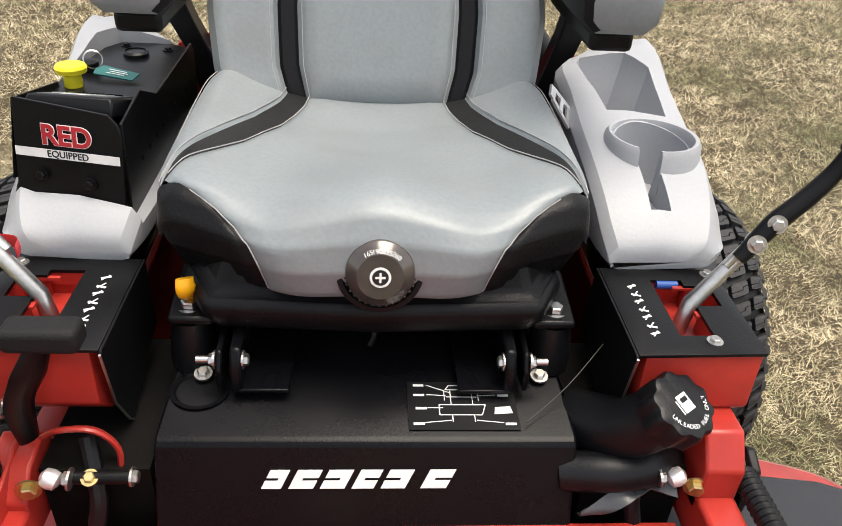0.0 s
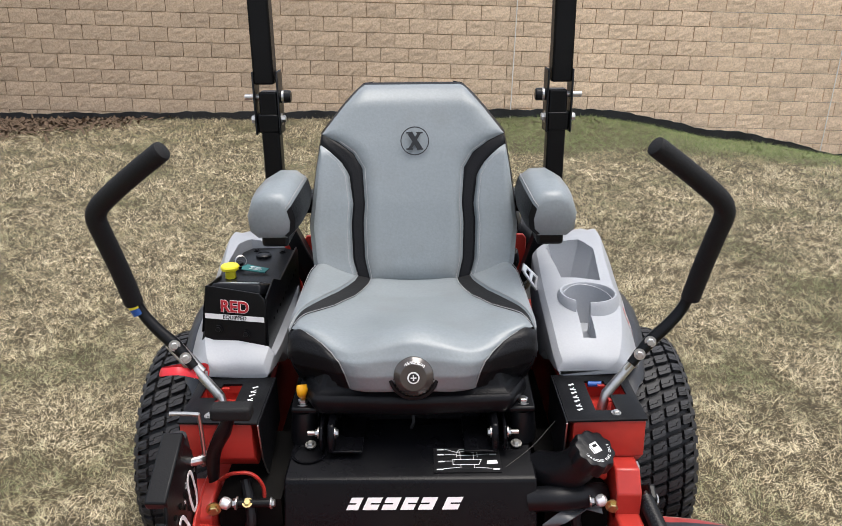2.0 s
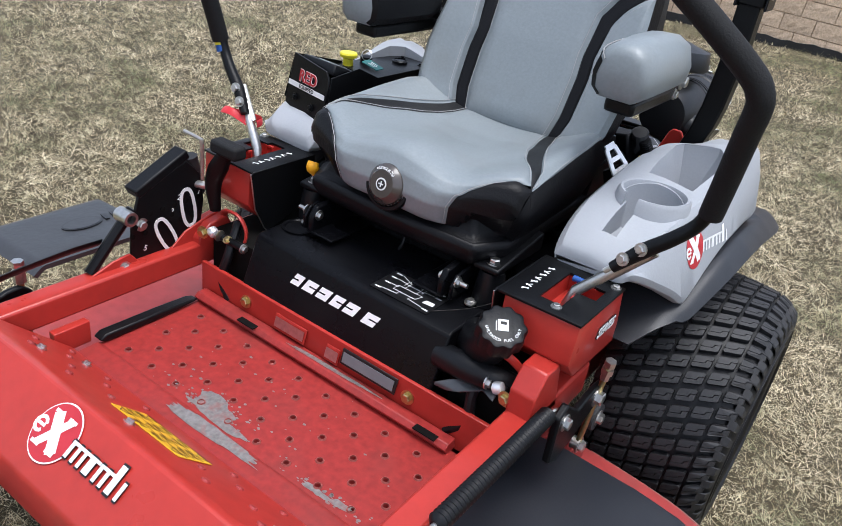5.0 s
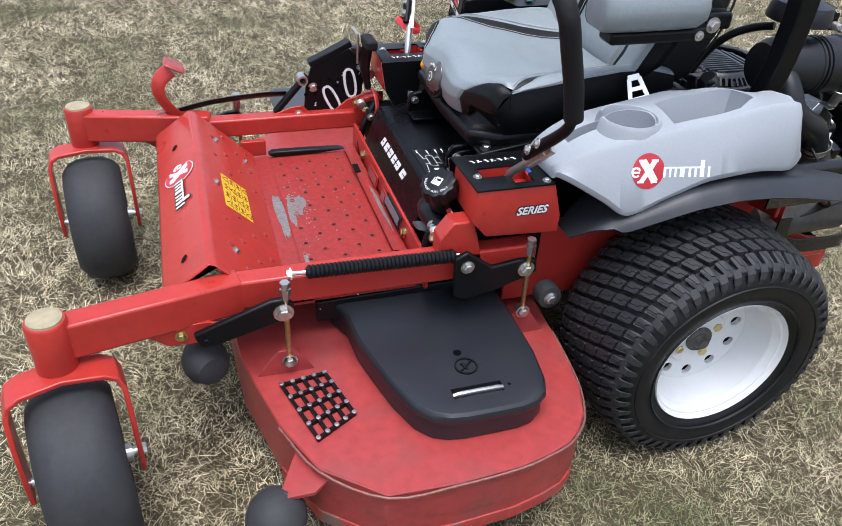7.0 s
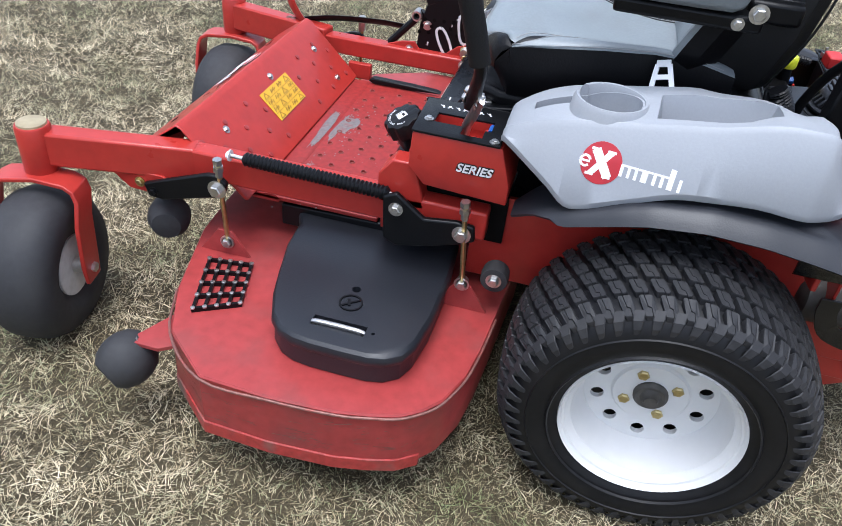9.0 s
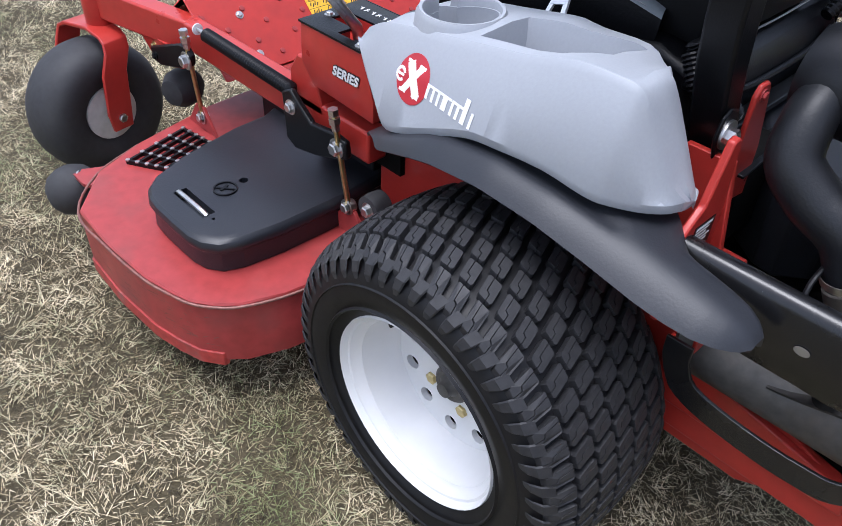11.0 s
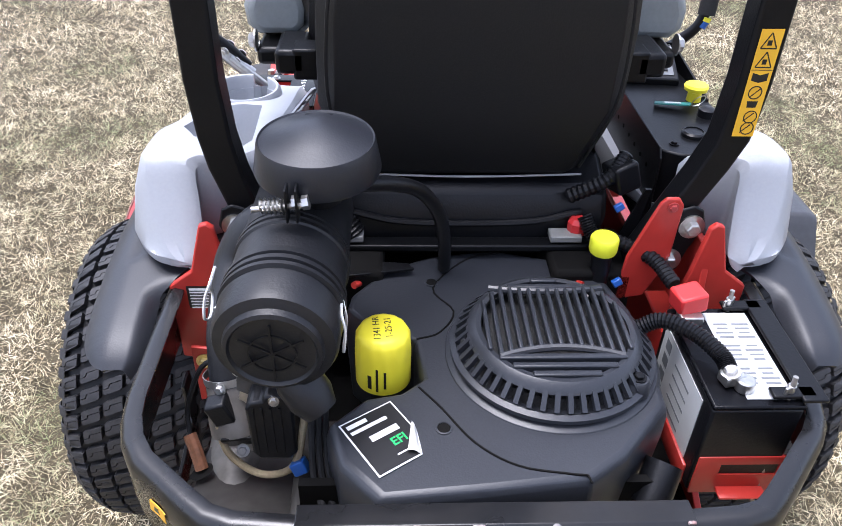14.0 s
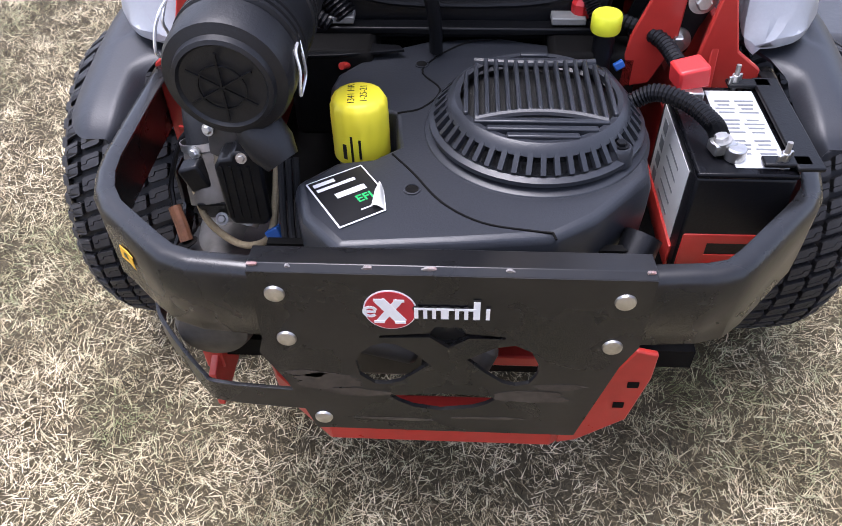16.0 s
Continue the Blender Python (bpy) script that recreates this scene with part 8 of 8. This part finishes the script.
def block_geo(seed, deep=0.008):
    """A split-face block: rough towards -y, its centre at the origin."""
    r = np.random.default_rng(seed)
    w, h = BW - JOINT, BH - JOINT
    nx, nz = 6, 4
    vs = [(-w / 2 + w * i / nx, -0.004 - (deep * r.random() if 0 < i < nx and 0 < j < nz else 0.003 * r.random()), -h / 2 + h * j / nz) for i in range(nx + 1) for j in range(nz + 1)]
    k = nz + 1
    fs = [(i * k + j, (i + 1) * k + j, (i + 1) * k + j + 1, i * k + j + 1) for i in range(nx) for j in range(nz)]
    rim = [i * k for i in range(nx + 1)] + [nx * k + j for j in range(1, nz + 1)] + [i * k + nz for i in range(nx - 1, -1, -1)] + [j for j in range(nz - 1, 0, -1)]
    b = len(vs)
    vs += [(vs[q][0], 0.02, vs[q][2]) for q in rim]
    n = len(rim)
    fs += [(rim[i], b + i, b + (i + 1) % n, rim[(i + 1) % n]) for i in range(n)]
    return vs, fs


wall = mesh("wall_north", box(-1.5, 0.16, 1.3, 11.2, 0.28, 4.2), MORTAR, smooth=False)
wall.matrix_world = WALL_POSE
tagged(wall, "tan split-face concrete block wall", "wall", kind="structure")
variants = []
for k in range(8):
    me = bpy.data.meshes.new("block")
    v, f = block_geo(k)
    me.from_pydata(v, [], f)
    me.materials.append(BLOCK)
    variants.append(me)
rest_v, rest_f = [], []
near = 0
for r in range(-4, 16):
    z = BH * (r + 0.5)
    for c in range(-18, 18):
        x = BW * (c + (0.5 if r % 2 else 0.0))
        if x < -6.7 or x > 7.0:
            continue
        if -5.2 < x < 5.0 and -1 <= r <= 10 and near < 300:
            o = new("block", variants[int(rng.integers(8))])
            o.parent = wall
            o.location = (x, 0.0, z)
            near += 1
        else:
            v, f = variants[int(rng.integers(8))], None
            k = len(rest_v)
            rest_v += [(p.co.x + x, p.co.y, p.co.z + z) for p in v.vertices]
            rest_f += [tuple(q + k for q in p.vertices) for p in v.polygons]
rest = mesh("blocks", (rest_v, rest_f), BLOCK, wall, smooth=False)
rest.matrix_parent_inverse = Matrix.Identity(4)
rest["kind"] = "stuff"
ends = mesh("wall_end", box(0, 0, 0, 0.03, 0.28, 4.2), MORTAR, wall, smooth=False)
ends.matrix_parent_inverse = Matrix.Identity(4)
ends.location = (-7.11, 0.16, 1.3)
# the wall turns away behind the corner
wall2 = mesh("wall_west", box(-2.0, 0.16, 1.3, 4.0, 0.28, 4.2), MORTAR, smooth=False)
W2 = WALL_POSE @ Matrix.Translation((-6.92, 0, 0)) @ pose(0, 0, 0, 0, 0, -58)
wall2.matrix_world = W2
tagged(wall2, "tan block wall running back from the corner", "wall", kind="structure")
rest_v, rest_f = [], []
for r in range(-4, 16):
    for c in range(-10, 0):
        k = len(rest_v)
        v = variants[int(rng.integers(8))]
        rest_v += [(p.co.x + BW * (c + 0.5 + (0.5 if r % 2 else 0)), p.co.y * 0.5 + 0.003, p.co.z + BH * (r + 0.5)) for p in v.vertices if True]
        rest_f += [tuple(q + k for q in p.vertices) for p in v.polygons]
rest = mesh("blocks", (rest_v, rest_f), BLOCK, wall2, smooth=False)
rest.matrix_parent_inverse = Matrix.Identity(4)
rest["kind"] = "stuff"
# black membrane along the foot of the wall
MEMB = mat("black_membrane", (0.014, 0.014, 0.015), 0.6, grain=0.3, scale=30, bump=0.5)


def wall_foot(x):
    """Height of the ground at the wall's foot."""
    return float(np.interp(x, [-12, -6, 0, 2.5, 3.3, 4.1, 5.0, 6.2, 9], [-0.23, -0.23, -0.25, -0.24, -0.35, -0.54, -0.65, -0.95, -1.23]))


xs = np.linspace(-6.8, 6.8, 140)
top = [wall_foot(x) + 0.125 + 0.012 * math.sin(7 * x) + 0.008 * math.sin(23 * x) for x in xs]
memb = mesh("membrane", loft([[(x, 9.165 + 0.008 * math.sin(11 * x), wall_foot(x) - 0.1), (x, 9.155 + 0.008 * math.sin(9 * x), t), (x, 9.18, t), (x, 9.18, wall_foot(x) - 0.1)] for x, t in zip(xs, top)]), MEMB, smooth=False)
tagged(memb, "black waterproof membrane along the foot of the wall", "membrane", kind="structure")
STRING = mat("white_cord", (0.75, 0.72, 0.66), 0.7)
for x, z0, dx in ((1.31, -0.33, 0.065), (5.98, -0.92, 0.085)):
    t = mesh("cord", tube([(x, 9.165, z0), (x + dx, 9.165, z0 + 1.9), (x + 1.6 * dx, 9.165, z0 + 3.2)], 0.008, 6, 3), STRING)
    tagged(t, "thin white cord hanging down the block wall", "cord", "cords on the wall")
# utility box
BOXG = mat("grey_enamel", (0.50, 0.52, 0.52), 0.45, grain=0.04, spots=0.2, spot_color=(0.35, 0.33, 0.3))
ub = thing("utility_box", "grey metal electrical box on the wall with conduits", "electrical box")
case = mesh("case", box(-6.44, 9.08, 0.62, 0.20, 0.13, 0.27), BOXG, ub, bevel=0.01)
mesh("lid", box(-6.44, 9.012, 0.62, 0.21, 0.012, 0.28), BOXG, ub, bevel=0.004)
mesh("conduit", tube([(-6.40, 9.10, 0.50), (-6.41, 9.10, 0.2), (-6.40, 9.09, -0.15)], 0.022, 10, 3), BOXG, ub, "grey plastic conduit")
mesh("conduit", tube([(-6.62, 9.12, 0.50), (-6.62, 9.12, -0.12)], 0.020, 10, 0), BOXG, ub)
mesh("conduit", tube([(-6.70, 9.12, 1.6), (-6.68, 9.12, 0.2), (-6.68, 9.12, 0.0)], 0.018, 10, 3), BOXG, ub)
mesh("junction", box(-6.65, 9.10, 0.24, 0.10, 0.08, 0.12), BOXG, ub, bevel=0.008)

# ---- small tree by the corner ----
LEAF = mat("dark_needles", (0.035, 0.055, 0.02), 0.7, grain=0.4, scale=20)
BARK = mat("brown_bark", (0.10, 0.07, 0.045), 0.9, grain=0.3, scale=25, bump=0.6)
tree = thing("tree", "small dark evergreen tree beside the wall", "tree", at=(0, 0, 0))
tb = Vector((-6.75, 8.15, ground_height(-6.75, 8.15) - 0.05))
mesh("trunk", tube([tb, tb + Vector((0.03, 0.02, 1.2)), tb + Vector((-0.02, 0, 2.4)), tb + Vector((0, 0, 3.6))], [0.07, 0.055, 0.04, 0.015], 10, 5), BARK, tree)
lv, lf, limbs = [], [], []
tr_rng = np.random.default_rng(3)
for i in range(46):
    h = 1.25 + 2.3 * i / 46
    a = i * 2.4
    L = 0.95 * (1.15 - (h - 1.25) / 2.9)
    a0 = tb + Vector((0, 0, h))
    tip = a0 + Vector((math.cos(a) * L, math.sin(a) * L, 0.10 - 0.18 * L))
    limbs.append(tube([a0, a0.lerp(tip, 0.5) + Vector((0, 0, 0.04)), tip], [0.014, 0.008, 0.003], 6, 3))
    for k in range(130):
        p = a0.lerp(tip, 0.25 + 0.75 * tr_rng.random()) + Vector(tr_rng.normal(0, 0.05, 3))
        d = Vector(tr_rng.normal(0, 1, 3)).normalized() * 0.05
        w = d.orthogonal().normalized() * 0.006
        n0 = len(lv)
        lv += [tuple(p - w), tuple(p + w), tuple(p + d)]
        lf.append((n0, n0 + 1, n0 + 2))
mesh("limbs", join(*limbs), BARK, tree)
mesh("crown", (lv, lf), LEAF, tree, "sparse dark needles", smooth=False)

# ---- turf ----
BLADE = bpy.data.materials.new("dry_grass")
BLADE.use_nodes = True
nt = BLADE.node_tree
nd, ln = nt.nodes, nt.links.new
geo = nd.new("ShaderNodeNewGeometry")
cr = nd.new("ShaderNodeValToRGB")
el = cr.color_ramp.elements
el[0].position, el[0].color = 0.0, (0.028, 0.022, 0.011, 1)
el[1].position, el[1].color = 1.0, (0.95, 0.84, 0.60, 1)
for p, c in ((0.32, (0.085, 0.067, 0.033)), (0.47, (0.30, 0.243, 0.138)), (0.66, (0.62, 0.525, 0.345))):
    e = el.new(p)
    e.color = (*c, 1)
patch = nd.new("ShaderNodeTexNoise")
patch.inputs["Scale"].default_value, patch.inputs["Detail"].default_value, patch.inputs["Roughness"].default_value = 8.0, 5, 0.68
ln(geo.outputs["Position"], patch.inputs["Vector"])
shade = nd.new("ShaderNodeMath")
shade.operation = "MULTIPLY_ADD"
shade.inputs[1].default_value, shade.inputs[2].default_value = 1.25, -0.60
ln(patch.outputs[0], shade.inputs[0])
both = nd.new("ShaderNodeMath")
both.use_clamp = True
ln(shade.outputs[0], both.inputs[0])
each = nd.new("ShaderNodeMath")
each.operation = "MULTIPLY"
each.inputs[1].default_value = 0.92
ln(geo.outputs["Random Per Island"], each.inputs[0])
ln(each.outputs[0], both.inputs[1])
ln(both.outputs[0], cr.inputs[0])
gn = nd.new("ShaderNodeTexNoise")
gn.inputs["Scale"].default_value, gn.inputs["Detail"].default_value = 1.6, 5
ln(geo.outputs["Position"], gn.inputs["Vector"])
sx = nd.new("ShaderNodeSeparateXYZ")
ln(geo.outputs["Position"], sx.inputs[0])
m1 = nd.new("ShaderNodeMath")
m1.operation = "MULTIPLY_ADD"
m1.inputs[1].default_value = 0.55
ln(geo.outputs["Random Per Island"], m1.inputs[0])
ln(gn.outputs[0], m1.inputs[2])
far = nd.new("ShaderNodeMapRange")
far.inputs[1].default_value, far.inputs[2].default_value, far.inputs[4].default_value = 5.6, 7.8, 0.95
ln(sx.outputs[1], far.inputs[0])
xr = nd.new("ShaderNodeMapRange")
xr.inputs[1].default_value, xr.inputs[2].default_value = -0.6, 1.6
ln(sx.outputs[0], xr.inputs[0])
mul = nd.new("ShaderNodeMath")
mul.operation = "MULTIPLY"
ln(far.outputs[0], mul.inputs[0])
ln(xr.outputs[0], mul.inputs[1])
sm_ = nd.new("ShaderNodeMath")
ln(m1.outputs[0], sm_.inputs[0])
ln(mul.outputs[0], sm_.inputs[1])
gm = nd.new("ShaderNodeMapRange")
gm.inputs[1].default_value, gm.inputs[2].default_value, gm.inputs[4].default_value = 0.90, 1.12, 0.85
ln(sm_.outputs[0], gm.inputs[0])
mx = nd.new("ShaderNodeMix")
mx.data_type = "RGBA"
mx.inputs[7].default_value = (0.095, 0.145, 0.038, 1)
ln(gm.outputs[0], mx.inputs[0])
ln(cr.outputs[0], mx.inputs[6])
ln(mx.outputs[2], nd["Principled BSDF"].inputs["Base Color"])
nd["Principled BSDF"].inputs["Roughness"].default_value = 0.65
nd["Principled BSDF"].inputs["Specular IOR Level"].default_value = 0.3


def ground_np(x, y):
    xc, yc = np.clip(x, -10, 10), np.clip(y, -10, 10)
    dip = np.interp(xc, [2.5, 3.3, 4.1, 5.0, 6.2, 9], [0, 0.12, 0.31, 0.42, 0.72, 1.0]) * np.clip((yc - 2.5) / 6.4, 0, 1) ** 1.6
    fall = np.interp(yc, [-1.35, -0.15, 9.2], [0.0, -0.042, -0.235]) - dip
    return fall + 0.006 * np.sin(xc * 2.1 + yc) + 0.006 * np.sin(yc * 2.7 - xc * 0.6)


def turf(name, n, size, seed, label):
    """Many bent blades, densest round the mower and thinning out to the wall, joined in one mesh."""
    r = np.random.default_rng(seed)
    rad = np.linspace(0, 13, 400)
    share = np.cumsum(rad / (1 + (rad / 2.3) ** 2.02))
    dist = np.interp(r.random(n), share / share[-1], rad)
    ang = r.uniform(0, 2 * np.pi, n)
    x, y = dist * np.cos(ang), dist * np.sin(ang) - 0.1
    keep = (y < 9.13) & (y > -6) & (x < 9) & (x > -12)
    x, y, dist = x[keep], y[keep], dist[keep]
    n = len(x)
    size = size * (0.70 + 0.125 * dist)
    cx, cy = np.floor(x / (0.85 * size) + 0.4 * r.normal(size=n)), np.floor(y / (0.85 * size) + 0.4 * r.normal(size=n))
    tuft = np.modf(np.sin(cx * 127.1 + cy * 311.7) * 43758.5453)[0] * np.pi
    a = tuft + r.normal(0, 1.0, n) + 0.8 * np.sin(x * 3.1) + np.cos(y * 2.7)
    clump = 0.5 + 0.5 * np.sin(x * 21.1 + 2 * np.sin(y * 16.3)) * np.sin(y * 19.3 + 2 * np.sin(x * 13.1))
    L = size * r.uniform(0.6, 1.6, n) * (0.7 + 0.6 * clump)
    lean = r.uniform(0.35, 1.0, n) ** 0.7
    w = size * r.uniform(0.018, 0.042, n)
    base = np.stack([x, y, ground_np(x, y) - 0.004 + 0.35 * size * r.random(n) ** 1.5], -1)
    d = np.stack([np.cos(a), np.sin(a), np.zeros(n)], -1)
    s = np.stack([-np.sin(a), np.cos(a), r.uniform(-0.5, 0.5, n)], -1) * w[:, None]
    up = np.array([0, 0, 1.0])
    tip = base + d * (L * lean)[:, None] + up * (L * np.clip(0.95 - 0.90 * lean, 0.02, 1))[:, None]
    v = np.stack([base - s, base + s, tip], 1).reshape(-1, 3)
    me = bpy.data.meshes.new(name)
    me.vertices.add(len(v))
    me.vertices.foreach_set("co", v.astype(np.float32).ravel())
    loops = np.arange(n * 3)
    me.loops.add(len(loops))
    me.loops.foreach_set("vertex_index", loops.astype(np.int32))
    start = np.arange(n) * 3
    me.polygons.add(len(start))
    me.polygons.foreach_set("loop_start", start.astype(np.int32))
    me.update(calc_edges=True)
    me.validate()
    me.materials.append(BLADE)
    return tagged(new(name, me), label, "grass", kind="stuff")


turf("grass", 2150000, 0.042, 1, "dense dry straw-coloured grass blades with green ones between")
# mulch in the corner
MULCH = mat("brown_mulch", (0.10, 0.065, 0.04), 0.95, grain=0.5, scale=60, bump=0.8)
mr_ = np.random.default_rng(11)
mv, mf = [], []
for i in range(12000):
    x, y = -9.6 + 6.2 * mr_.random() ** 0.8, 6.2 + 2.9 * mr_.random()
    if x > -4.2 - 1.0 * (9.1 - y) + 0.5 * mr_.normal():
        continue
    z = ground_height(x, y) + 0.05
    a, L = mr_.random() * 6.28, 0.03 + 0.05 * mr_.random()
    d, e = Vector((math.cos(a) * L, math.sin(a) * L, mr_.normal() * 0.02)), Vector((-math.sin(a) * 0.012, math.cos(a) * 0.012, 0.004))
    p = Vector((x, y, z))
    k = len(mv)
    mv += [tuple(p - d - e), tuple(p + d - e), tuple(p + d + e), tuple(p - d + e)]
    mf.append((k, k + 1, k + 2, k + 3))
tagged(mesh("mulch", (mv, mf), MULCH, smooth=False), "brown bark mulch and leaves in the corner", "mulch", kind="stuff")
